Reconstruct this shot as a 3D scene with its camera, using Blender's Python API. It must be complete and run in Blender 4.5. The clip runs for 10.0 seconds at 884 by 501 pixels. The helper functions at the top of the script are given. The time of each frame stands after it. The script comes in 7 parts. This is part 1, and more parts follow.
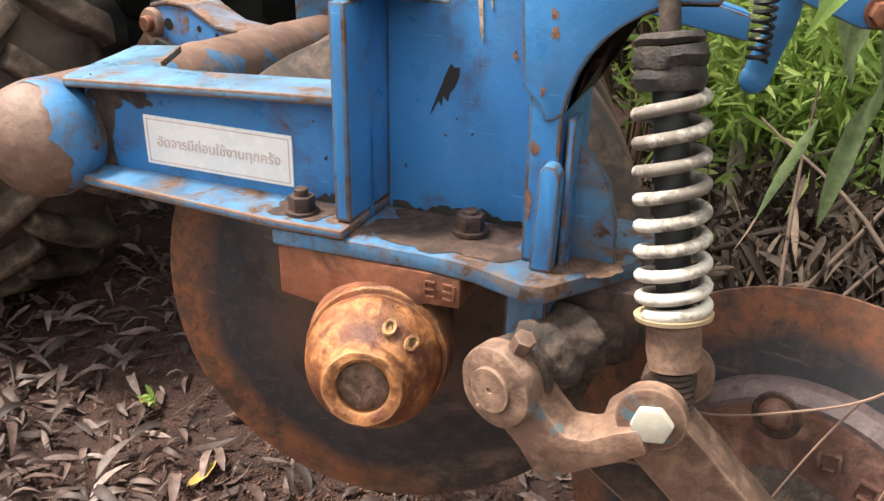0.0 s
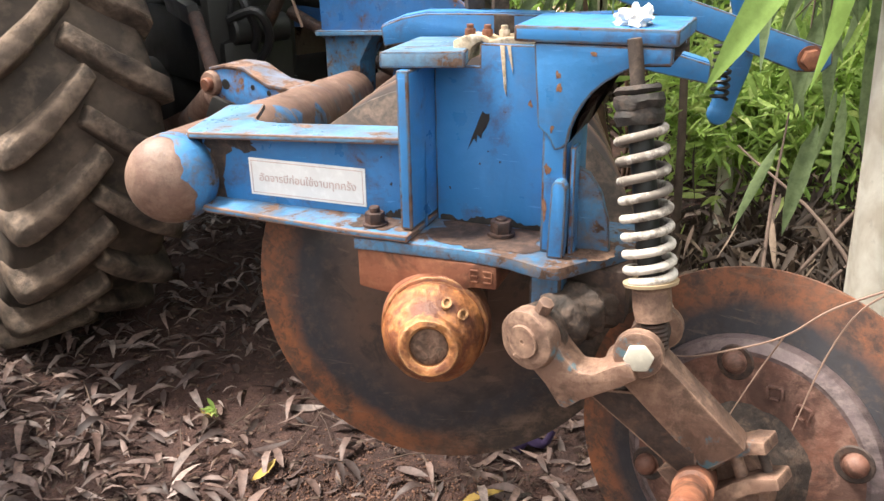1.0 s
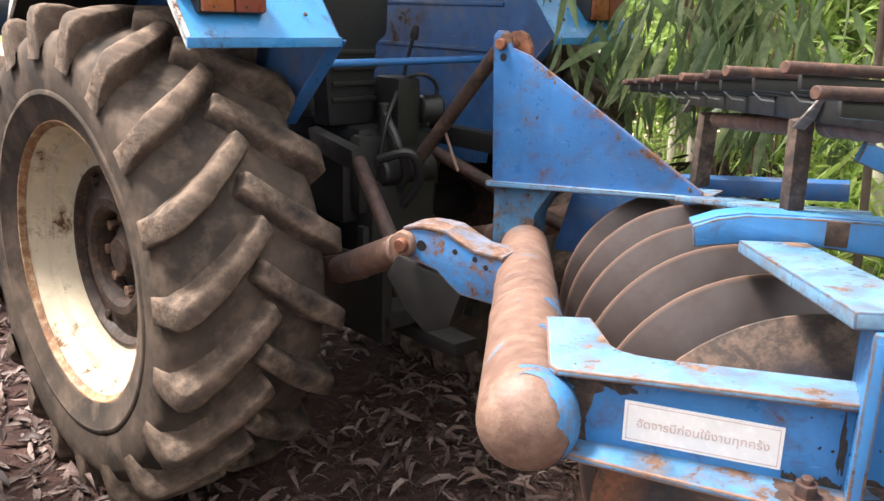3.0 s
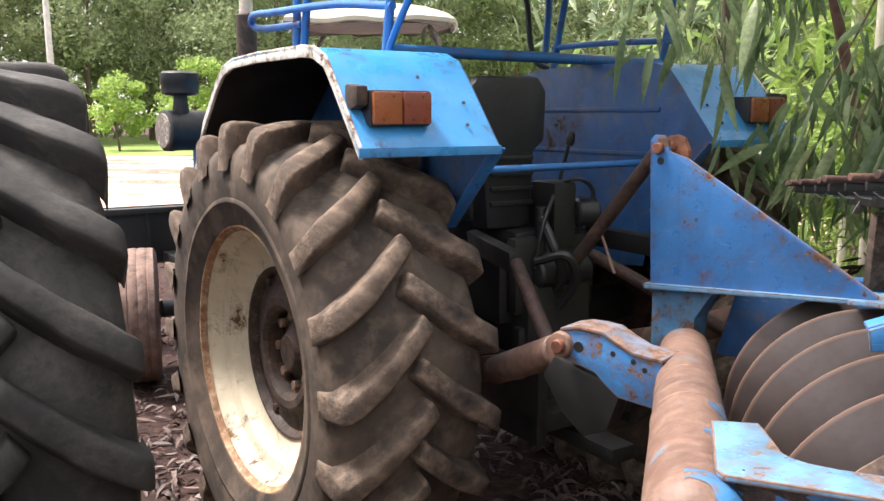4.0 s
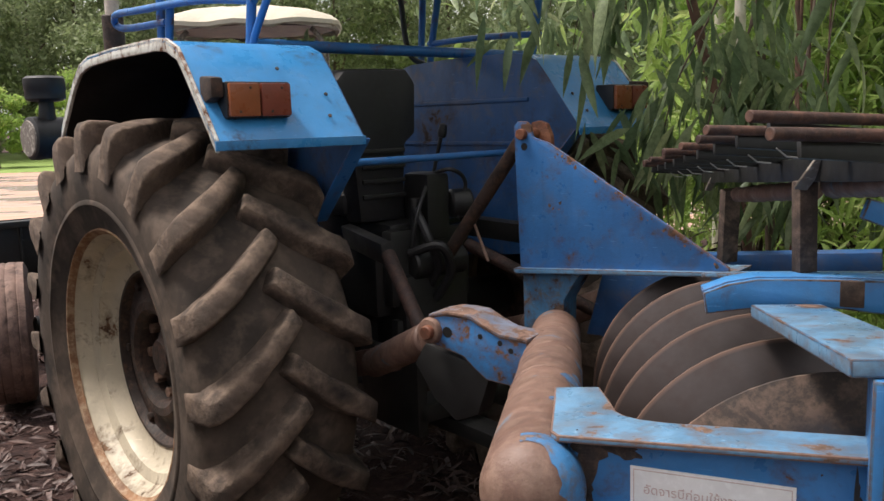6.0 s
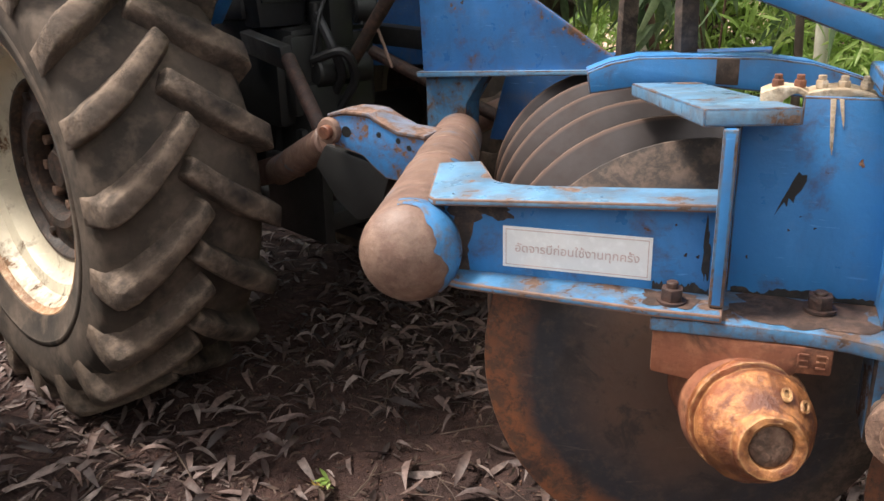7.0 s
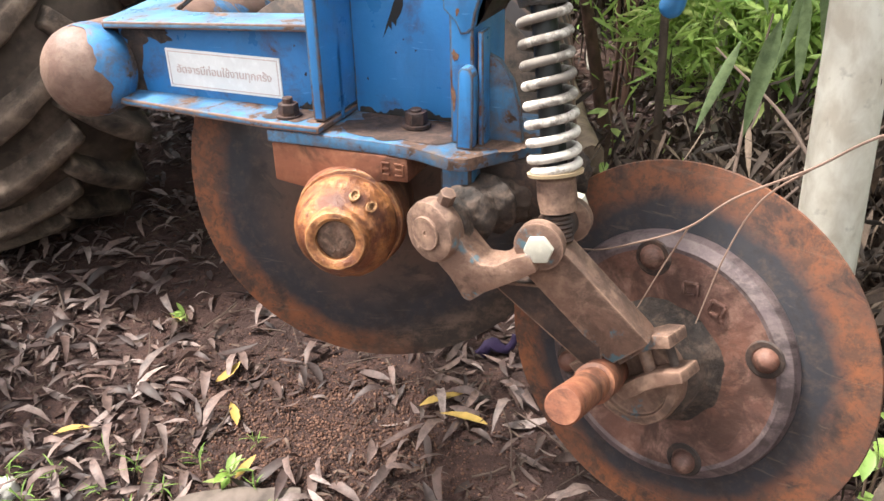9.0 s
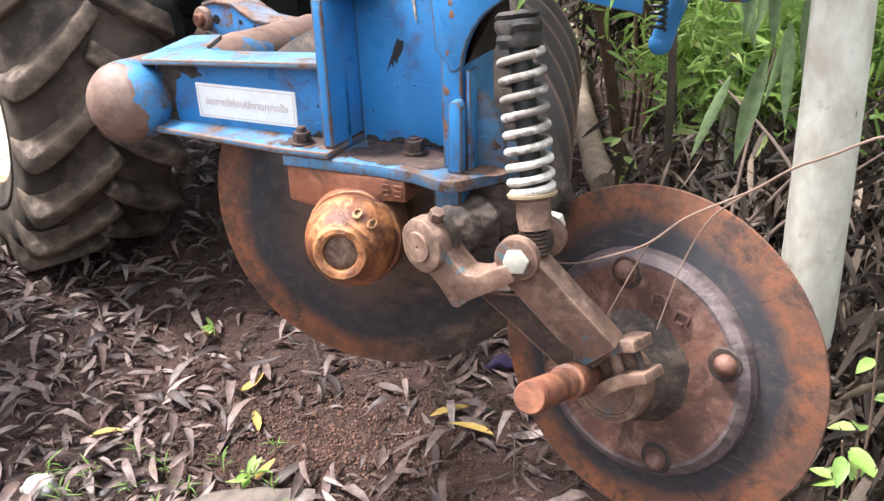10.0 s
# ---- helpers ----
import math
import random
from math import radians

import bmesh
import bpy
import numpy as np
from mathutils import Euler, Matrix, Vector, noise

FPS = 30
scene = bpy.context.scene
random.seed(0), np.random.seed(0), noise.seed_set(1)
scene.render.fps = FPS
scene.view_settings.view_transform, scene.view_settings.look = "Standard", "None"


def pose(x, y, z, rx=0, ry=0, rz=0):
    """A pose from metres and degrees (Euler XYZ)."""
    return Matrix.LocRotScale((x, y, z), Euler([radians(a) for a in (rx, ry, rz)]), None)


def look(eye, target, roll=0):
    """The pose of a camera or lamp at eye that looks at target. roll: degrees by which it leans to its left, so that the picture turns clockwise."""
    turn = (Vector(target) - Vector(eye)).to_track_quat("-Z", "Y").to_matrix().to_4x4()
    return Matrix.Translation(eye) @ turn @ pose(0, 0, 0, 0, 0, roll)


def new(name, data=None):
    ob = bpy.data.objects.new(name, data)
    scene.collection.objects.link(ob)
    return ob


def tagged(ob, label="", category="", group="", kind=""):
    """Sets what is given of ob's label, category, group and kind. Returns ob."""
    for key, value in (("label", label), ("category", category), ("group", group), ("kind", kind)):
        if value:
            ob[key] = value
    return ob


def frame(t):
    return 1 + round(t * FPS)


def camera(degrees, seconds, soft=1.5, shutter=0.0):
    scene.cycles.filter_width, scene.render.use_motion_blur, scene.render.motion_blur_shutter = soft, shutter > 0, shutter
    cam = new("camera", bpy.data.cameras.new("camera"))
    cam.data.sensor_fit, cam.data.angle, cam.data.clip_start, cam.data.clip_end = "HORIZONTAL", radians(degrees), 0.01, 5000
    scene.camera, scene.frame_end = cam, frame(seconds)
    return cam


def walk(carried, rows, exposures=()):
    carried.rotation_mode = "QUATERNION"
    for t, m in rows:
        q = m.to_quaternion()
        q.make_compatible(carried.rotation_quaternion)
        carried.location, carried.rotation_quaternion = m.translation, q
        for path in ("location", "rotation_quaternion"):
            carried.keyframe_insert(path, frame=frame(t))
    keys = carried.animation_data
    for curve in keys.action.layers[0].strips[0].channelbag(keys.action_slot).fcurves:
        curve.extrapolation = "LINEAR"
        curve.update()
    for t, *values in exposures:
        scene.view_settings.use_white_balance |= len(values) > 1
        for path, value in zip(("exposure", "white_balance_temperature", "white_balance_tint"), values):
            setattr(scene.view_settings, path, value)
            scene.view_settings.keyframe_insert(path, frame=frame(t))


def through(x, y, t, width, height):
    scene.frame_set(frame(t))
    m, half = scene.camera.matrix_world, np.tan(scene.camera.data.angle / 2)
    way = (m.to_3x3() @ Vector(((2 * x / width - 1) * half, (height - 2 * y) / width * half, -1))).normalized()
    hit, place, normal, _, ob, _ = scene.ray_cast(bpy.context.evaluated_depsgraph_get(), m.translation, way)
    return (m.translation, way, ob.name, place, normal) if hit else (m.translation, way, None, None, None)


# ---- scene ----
cam = camera(54.7, 10.0)
PATH = [
    (0, (0.02, 0.019, 1.297), (-0.091, 1.831, 0.457), 1.1),
    (0.5, (0.05, -0.126, 1.326), (-0.169, 1.703, 0.546), 0.6),
    (1, (-0.008, -0.287, 1.372), (-0.134, 1.562, 0.621), -1.1),
    (1.5, (-0.09, -0.329, 1.432), (-0.176, 1.562, 0.786), -0.7),
    (2, (-0.252, -0.185, 1.494), (-0.297, 1.718, 0.882), 0.7),
    (2.2, (-0.338, -0.146, 1.487), (-0.377, 1.761, 0.885), 1.2),
    (3.3, (-0.609, -0.082, 1.532), (-0.765, 1.849, 1.035), 1.0),
    (3.5, (-0.606, -0.098, 1.535), (-0.893, 1.835, 1.108), 0.4),
    (4, (-0.595, -0.128, 1.523), (-1.037, 1.795, 1.197), -0.6),
    (4.5, (-0.551, -0.13, 1.544), (-0.968, 1.813, 1.325), -1.8),
    (5, (-0.52, -0.137, 1.6), (-0.838, 1.837, 1.623), -2.7),
    (5.5, (-0.522, -0.145, 1.588), (-0.782, 1.838, 1.598), -2.8),
    (6, (-0.498, -0.108, 1.476), (-0.722, 1.854, 1.159), -2.1),
    (6.2, (-0.472, -0.114, 1.435), (-0.669, 1.826, 0.991), -1.6),
    (7.3, (-0.42, -0.142, 1.379), (-0.376, 1.716, 0.643), -1.5),
    (7.5, (-0.397, -0.139, 1.37), (-0.288, 1.707, 0.606), -1.3),
    (8, (-0.262, -0.136, 1.366), (-0.135, 1.693, 0.566), -1.4),
    (8.5, (0.006, -0.165, 1.311), (-0.083, 1.635, 0.444), -1.3),
    (9, (0.131, -0.269, 1.329), (-0.032, 1.497, 0.404), -1.5),
    (9.5, (0.176, -0.391, 1.341), (-0.023, 1.378, 0.428), -1.2),
    (10, (0.202, -0.391, 1.371), (-0.041, 1.395, 0.505), -2.0),
]
EXPOSURES = [(0, 1.32, 6700, 10), (0.5, 1.52, 6600, 10), (1, 1.58, 6600, 10), (1.5, 1.92, 6500, 10), (2, 1.66, 6600, 12), (3.5, 1.68, 6500, 15), (4.0, 1.36, 6450, 15), (4.5, 1.08, 6450, 15), (5.0, 0.78, 6500, 15), (5.5, 0.38, 6500, 15), (6.0, 0.36, 6500, 15), (7.5, 1.32, 6500, 10), (8.0, 1.44, 6600, 10), (8.5, 1.50, 6700, 12), (9.0, 1.6, 6300, 10), (9.5, 1.65, 6000, 10), (10, 1.72, 5850, 10)]
walk(cam, [(t, look(eye, target, roll)) for t, eye, target, roll in PATH], EXPOSURES)

# ---- light ----
world = bpy.data.worlds.new("sky")
scene.world = world
world.use_nodes = True
wn = world.node_tree.nodes
wl = world.node_tree.links
sky = wn.new("ShaderNodeTexSky")
sky.sky_type = "NISHITA"
sky.sun_disc = False
sky.sun_elevation = radians(63)
sky.sun_rotation = radians(-87)
sky.air_density, sky.dust_density, sky.ozone_density = 1.0, 8.0, 1.0
cloud = wn.new("ShaderNodeMix")
cloud.data_type = "RGBA"
cloud.inputs[0].default_value = 0.7
cloud.inputs[7].default_value = (9.4, 9.4, 9.2, 1)
wl.new(sky.outputs[0], cloud.inputs[6])
# an overcast sky is brighter overhead than at the horizon
up_co = wn.new("ShaderNodeTexCoord")
up_xyz = wn.new("ShaderNodeSeparateXYZ")
wl.new(up_co.outputs["Generated"], up_xyz.inputs[0])
lift = wn.new("ShaderNodeMapRange")
lift.inputs[1].default_value, lift.inputs[2].default_value = 0.25, 1.0
lift.inputs[3].default_value, lift.inputs[4].default_value = 0.102, 0.118
wl.new(up_xyz.outputs[2], lift.inputs[0])
wl.new(cloud.outputs[2], wn["Background"].inputs[0])
wl.new(lift.outputs[0], wn["Background"].inputs[1])

sun = new("sun", bpy.data.lights.new("sun", "SUN"))
sun.data.energy, sun.data.angle, sun.data.color = 3.9, radians(12), (1.0, 0.95, 0.86)
sun.matrix_basis = look((-3.4, 1.7, 6.8), (0, 1.5, 0))


# ---- materials ----
class Nodes:
    """Short hand for building one material's node tree."""

    def __init__(self, name):
        self.m = bpy.data.materials.new(name)
        self.m.use_nodes = True
        self.t = self.m.node_tree
        self.b = self.t.nodes["Principled BSDF"]
        self.co = self.t.nodes.new("ShaderNodeTexCoord").outputs["Object"]

    def link(self, a, b):
        self.t.links.new(a, b)

    def stretch(self, sx, sy, sz):
        n = self.t.nodes.new("ShaderNodeMapping")
        n.inputs["Scale"].default_value = (sx, sy, sz)
        self.link(self.co, n.inputs[0])
        return n.outputs[0]

    def noise(self, scale, detail=5.0, rough=0.6, warp=0.0, co=None):
        n = self.t.nodes.new("ShaderNodeTexNoise")
        n.inputs["Scale"].default_value, n.inputs["Detail"].default_value = scale, detail
        n.inputs["Roughness"].default_value, n.inputs["Distortion"].default_value = rough, warp
        self.link(co or self.co, n.inputs["Vector"])
        return n.outputs["Fac"]

    def voronoi(self, scale, co=None):
        n = self.t.nodes.new("ShaderNodeTexVoronoi")
        n.inputs["Scale"].default_value = scale
        self.link(co or self.co, n.inputs["Vector"])
        return n

    def step(self, fac, lo, hi, a=0.0, b=1.0):
        n = self.t.nodes.new("ShaderNodeMapRange")
        n.inputs[1].default_value, n.inputs[2].default_value = lo, hi
        n.inputs[3].default_value, n.inputs[4].default_value = a, b
        self.link(fac, n.inputs[0])
        return n.outputs[0]

    def mix(self, fac, a, b):
        n = self.t.nodes.new("ShaderNodeMix")
        n.data_type = "RGBA"
        for v, s in ((fac, n.inputs[0]), (a, n.inputs[6]), (b, n.inputs[7])):
            if isinstance(v, tuple):
                s.default_value = (*v, 1.0)
            elif isinstance(v, (int, float)):
                s.default_value = v
            else:
                self.link(v, s)
        return n.outputs[2]

    def math(self, op, a, b):
        n = self.t.nodes.new("ShaderNodeMath")
        n.operation = op
        for v, s in ((a, n.inputs[0]), (b, n.inputs[1])):
            if isinstance(v, (int, float)):
                s.default_value = v
            else:
                self.link(v, s)
        return n.outputs[0]

    def bump(self, height, strength, dist=0.002):
        n = self.t.nodes.new("ShaderNodeBump")
        n.inputs["Strength"].default_value, n.inputs["Distance"].default_value = strength, dist
        self.link(height, n.inputs["Height"])
        self.link(n.outputs[0], self.b.inputs["Normal"])

    def out(self, colour, rough=0.5, metal=0.0, spec=0.5):
        for v, k in ((colour, "Base Color"), (rough, "Roughness"), (metal, "Metallic"), (spec, "Specular IOR Level")):
            s = self.b.inputs[k]
            if isinstance(v, tuple):
                s.default_value = (*v, 1.0)
            elif isinstance(v, (int, float)):
                s.default_value = v
            else:
                self.link(v, s)
        return self.m

    def edge(self, radius):
        """1 on worn edges, 0 on flat faces."""
        bev = self.t.nodes.new("ShaderNodeBevel")
        bev.samples = 4
        bev.inputs["Radius"].default_value = radius
        geo = self.t.nodes.new("ShaderNodeNewGeometry")
        d = self.t.nodes.new("ShaderNodeVectorMath")
        d.operation = "DOT_PRODUCT"
        self.link(bev.outputs[0], d.inputs[0])
        self.link(geo.outputs["Normal"], d.inputs[1])
        return self.step(d.outputs["Value"], 0.99, 0.86)

    def position(self):
        n = self.t.nodes.new("ShaderNodeSeparateXYZ")
        self.link(self.co, n.inputs[0])
        return n.outputs


def paint(name, col, dark, under, wear, rough=0.42, scale=9.0, dirt=0.35, slope=None, edge=0.15):
    """Old enamel: two shades, chips down to rust (most on edges), soft stains, dust, scratches. slope: a plane (normal, offset) along which it has rusted most."""
    n = Nodes(name)
    base = n.mix(n.step(n.noise(scale * 0.3, 3), 0.3, 0.7), col, dark)
    base = n.mix(n.step(n.noise(scale * 1.1, 7, 0.65, 0.5), 0.52, 0.8, 0, 0.35), base, tuple(min(1, c * 1.3 + 0.06) for c in col))
    fine = n.noise(scale * 7, 5, 0.7)
    worn = n.edge(0.005)
    score = n.math("ADD", n.noise(scale, 8, 0.68, 0.3), n.math("MULTIPLY", fine, 0.22))
    score = n.math("ADD", score, n.math("MULTIPLY", worn, edge))
    if slope:
        p = n.position()
        d = n.math("ADD", n.math("ADD", n.math("MULTIPLY", p[0], slope[0][0]), n.math("MULTIPLY", p[1], slope[0][1])), n.math("MULTIPLY", p[2], slope[0][2]))
        score = n.math("ADD", score, n.step(d, slope[1] - 0.035, slope[1], 0.0, 0.13))
    chips = n.step(score, 0.80 - wear, 0.82 - wear)
    halo = n.step(score, 0.70 - wear, 0.81 - wear, 0, 0.8)
    rust = n.mix(n.step(n.noise(scale * 4, 6, 0.7), 0.4, 0.65), under, tuple(c * 0.3 for c in under))
    # soft dark grime, brown dust in blotches, faint runs, pale scratches
    base = n.mix(n.step(n.noise(scale * 0.5, 7, 0.7, 0.3), 0.48, 0.64, 0, dirt), base, tuple(c * 0.25 + 0.012 for c in col))
    base = n.mix(n.step(n.noise(scale * 1.7, 7, 0.7, 0.4), 0.51, 0.68, 0, dirt * 1.2), base, (0.13, 0.10, 0.08))
    run = n.step(n.noise(1.0, 5, 0.6, 0.3, n.stretch(scale * 2.2, scale * 2.2, scale * 0.4)), 0.52, 0.68, 0, dirt * 0.7)
    base = n.mix(run, base, tuple(c * 0.35 + 0.02 for c in dark))
    scratch = n.step(n.noise(1.0, 3, 0.5, 0.6, n.stretch(scale * 3, scale * 2, scale * 26)), 0.69, 0.72, 0, 0.35)
    base = n.mix(scratch, base, tuple(min(1, c * 1.3 + 0.12) for c in col))
    base = n.mix(halo, base, (under[0] * 0.45 + col[0] * 0.2, under[1] * 0.45 + col[1] * 0.2, under[2] * 0.45 + col[2] * 0.2))
    full = n.mix(chips, base, rust)
    n.bump(n.math("ADD", n.math("MULTIPLY", chips, -0.6), n.math("ADD", n.noise(scale * 12, 4), n.math("MULTIPLY", n.noise(scale * 0.9, 3), 1.6))), 0.3, 0.002)
    return n.out(full, n.math("ADD", n.math("MULTIPLY", chips, 0.4), n.step(n.noise(scale * 2, 4), 0.3, 0.7, rough - 0.12, rough + 0.16)))


def rusty(name, a, b, c, scale=14.0, rough=0.8, metal=0.0, bump=0.5, trace=None, worn=None, dark=0.85):
    """Bare or caked iron in three shades. trace: remains of paint; worn: colour of rubbed edges."""
    n = Nodes(name)
    x = n.mix(n.step(n.noise(scale * 0.35, 6, 0.62, 0.4), 0.38, 0.62), a, b)
    x = n.mix(n.step(n.noise(scale * 1.6, 8, 0.72), 0.46, 0.62), x, c)
    x = n.mix(n.step(n.noise(scale * 0.8, 8, 0.74, 0.5), 0.48, 0.59, 0, dark), x, tuple(v * 0.3 for v in a))
    x = n.mix(n.step(n.noise(scale * 11, 3), 0.55, 0.75, 0, 0.5), x, tuple(v * 0.5 for v in a))
    if trace:
        x = n.mix(n.step(n.math("ADD", n.noise(scale * 0.55, 7, 0.65, 0.3), n.math("MULTIPLY", n.noise(scale * 6, 4), 0.12)), 0.675, 0.715, 0, 0.75), x, trace)
    if worn:
        x = n.mix(n.math("MULTIPLY", n.edge(0.006), n.step(n.noise(scale * 2, 5), 0.35, 0.6)), x, worn)
    n.bump(n.math("ADD", n.noise(scale * 5, 8, 0.7), n.math("MULTIPLY", n.noise(scale * 1.2, 5), 1.5)), bump, 0.003)
    return n.out(x, n.step(n.noise(scale, 4), 0.3, 0.7, rough - 0.15, rough + 0.1), metal)


def plain(name, col, rough=0.6, metal=0.0, scale=20.0, vary=0.35, bump=0.2):
    n = Nodes(name)
    x = n.mix(n.step(n.noise(scale * 0.3, 4), 0.3, 0.7), col, tuple(v * (1 - vary) for v in col))
    x = n.mix(n.step(n.noise(scale * 3, 5), 0.5, 0.8, 0, 0.4), x, tuple(min(1, v * (1 + vary) + 0.01) for v in col))
    n.bump(n.noise(scale * 4, 5), bump, 0.0015)
    return n.out(x, n.step(n.noise(scale, 4), 0.3, 0.7, rough - 0.08, rough + 0.1), metal)


RUST = (0.20, 0.085, 0.04)
BLUE = paint("worn_blue_paint", (0.045, 0.215, 0.49), (0.032, 0.165, 0.40), (0.13, 0.06, 0.035), 0.03, 0.36, 9, 0.20)
BLUE_FLAT = paint("chalky_blue_paint_top", (0.15, 0.29, 0.43), (0.075, 0.20, 0.36), (0.19, 0.115, 0.08), 0.10, 0.33, 11, 0.5)
DOME_BLUE = paint("flaking_dome_paint", (0.05, 0.20, 0.42), (0.035, 0.15, 0.34), (0.19, 0.13, 0.10), 0.12, 0.45, 22, 0.7)
BLUE_EDGE = paint("chipped_blue_edge", (0.065, 0.20, 0.36), (0.036, 0.12, 0.24), (0.14, 0.082, 0.058), 0.145, 0.5, 15, 0.85)
FENDER_BLUE = paint("faded_tractor_blue", (0.04, 0.245, 0.54), (0.032, 0.205, 0.47), (0.07, 0.042, 0.034), 0.02, 0.32, 7, 0.14)
# darker copy of the blue: shade of inner and rear faces is in the colour
SHADED_BLUE = paint("shaded_blue_paint", (0.020, 0.090, 0.24), (0.015, 0.066, 0.19), (0.07, 0.04, 0.032), 0.02, 0.45, 6, 0.4)
FRAME_BLUE = paint("canopy_frame_blue", (0.03, 0.17, 0.45), (0.025, 0.13, 0.37), RUST, 0.02, 0.38, 10, 0.2)
TUBE_RUST = rusty("brown_rusty_tube", (0.175, 0.100, 0.074), (0.125, 0.070, 0.052), (0.215, 0.135, 0.100), 16, 0.6, trace=(0.08, 0.15, 0.21), dark=0.3)
ORANGE_RUST = rusty("orange_rust", (0.30, 0.088, 0.030), (0.10, 0.036, 0.022), (0.50, 0.21, 0.075), 17, 0.42, 0.08, 1.0, trace=(0.045, 0.040, 0.048), worn=(0.66, 0.38, 0.17), dark=0.7)
RED_RUST = rusty("red_brown_rust", (0.20, 0.068, 0.034), (0.13, 0.043, 0.023), (0.27, 0.11, 0.055), 12, 0.7)
MUD_DARK = rusty("dark_muddy_iron", (0.075, 0.048, 0.036), (0.035, 0.025, 0.021), (0.14, 0.095, 0.07), 14, 0.8)
MUD_STEEL = rusty("muddy_brown_steel", (0.19, 0.105, 0.072), (0.10, 0.058, 0.042), (0.27, 0.165, 0.115), 17, 0.72, 0, 0.7, (0.05, 0.145, 0.19), (0.33, 0.20, 0.14), 0.7)
DARK_RUST = rusty("dark_rust", (0.05, 0.030, 0.023), (0.026, 0.018, 0.015), (0.095, 0.05, 0.033), 18, 0.75)
ROD_RUST = rusty("brown_rod_rust", (0.075, 0.034, 0.024), (0.036, 0.020, 0.016), (0.13, 0.062, 0.040), 16, 0.7)
GREASE = rusty("greasy_black_mud", (0.026, 0.020, 0.017), (0.014, 0.012, 0.011), (0.075, 0.052, 0.040), 22, 0.65, 0, 1.0)
CAKED = rusty("caked_dark_mud", (0.060, 0.040, 0.030), (0.024, 0.018, 0.015), (0.11, 0.072, 0.053), 30, 0.85, 0, 1.0)
BOLT_IRON = rusty("dark_brown_bolt", (0.045, 0.022, 0.017), (0.024, 0.014, 0.012), (0.075, 0.036, 0.025), 40, 0.65)
WORN_WIRE = plain("worn_pale_wire", (0.34, 0.33, 0.31), 0.5, 0.3, 30, 0.4)
DRY_MUD = rusty("dried_mud", (0.17, 0.092, 0.060), (0.095, 0.052, 0.036), (0.23, 0.14, 0.095), 40, 0.9, 0, 1.0)
BLACK_IRON = plain("greasy_black_iron", (0.018, 0.018, 0.018), 0.45, 0.0, 12, 0.5)
BLACK_PLASTIC = plain("black_plastic", (0.016, 0.016, 0.018), 0.5, 0, 14, 0.4)
CREAM = paint("cream_wheel_paint", (0.64, 0.57, 0.44), (0.56, 0.49, 0.37), (0.20, 0.11, 0.06), 0.055, 0.5, 8, 0.16)
RIM_RUST = rusty("rusted_rim_edge", (0.34, 0.18, 0.09), (0.20, 0.10, 0.055), (0.48, 0.34, 0.22), 16, 0.75, dark=0.3)


def coil_material():
    """Chalky white, with dried grey mud caught between the upper turns."""
    n = Nodes("chalky_white_coil")
    c = n.mix(n.step(n.noise(14, 5), 0.3, 0.7), (0.60, 0.55, 0.49), (0.46, 0.41, 0.36))
    mud = n.step(n.math("ADD", n.noise(40, 6, 0.7), n.step(n.position()[2], 0.60, 0.72, -0.10, 0.10)), 0.42, 0.58)
    c = n.mix(mud, c, n.mix(n.noise(60, 4), (0.09, 0.075, 0.064), (0.24, 0.205, 0.175)))
    n.bump(n.noise(70, 6), 0.6, 0.002)
    return n.out(c, 0.75)


WHITE_COIL = coil_material()
WHITE_NUT = plain("whitish_nut", (0.62, 0.58, 0.48), 0.55, 0, 30, 0.3)
FENDER_LIP = paint("pale_fender_lip", (0.66, 0.66, 0.62), (0.55, 0.55, 0.5), RUST, 0.12, 0.5, 14, 0.3)


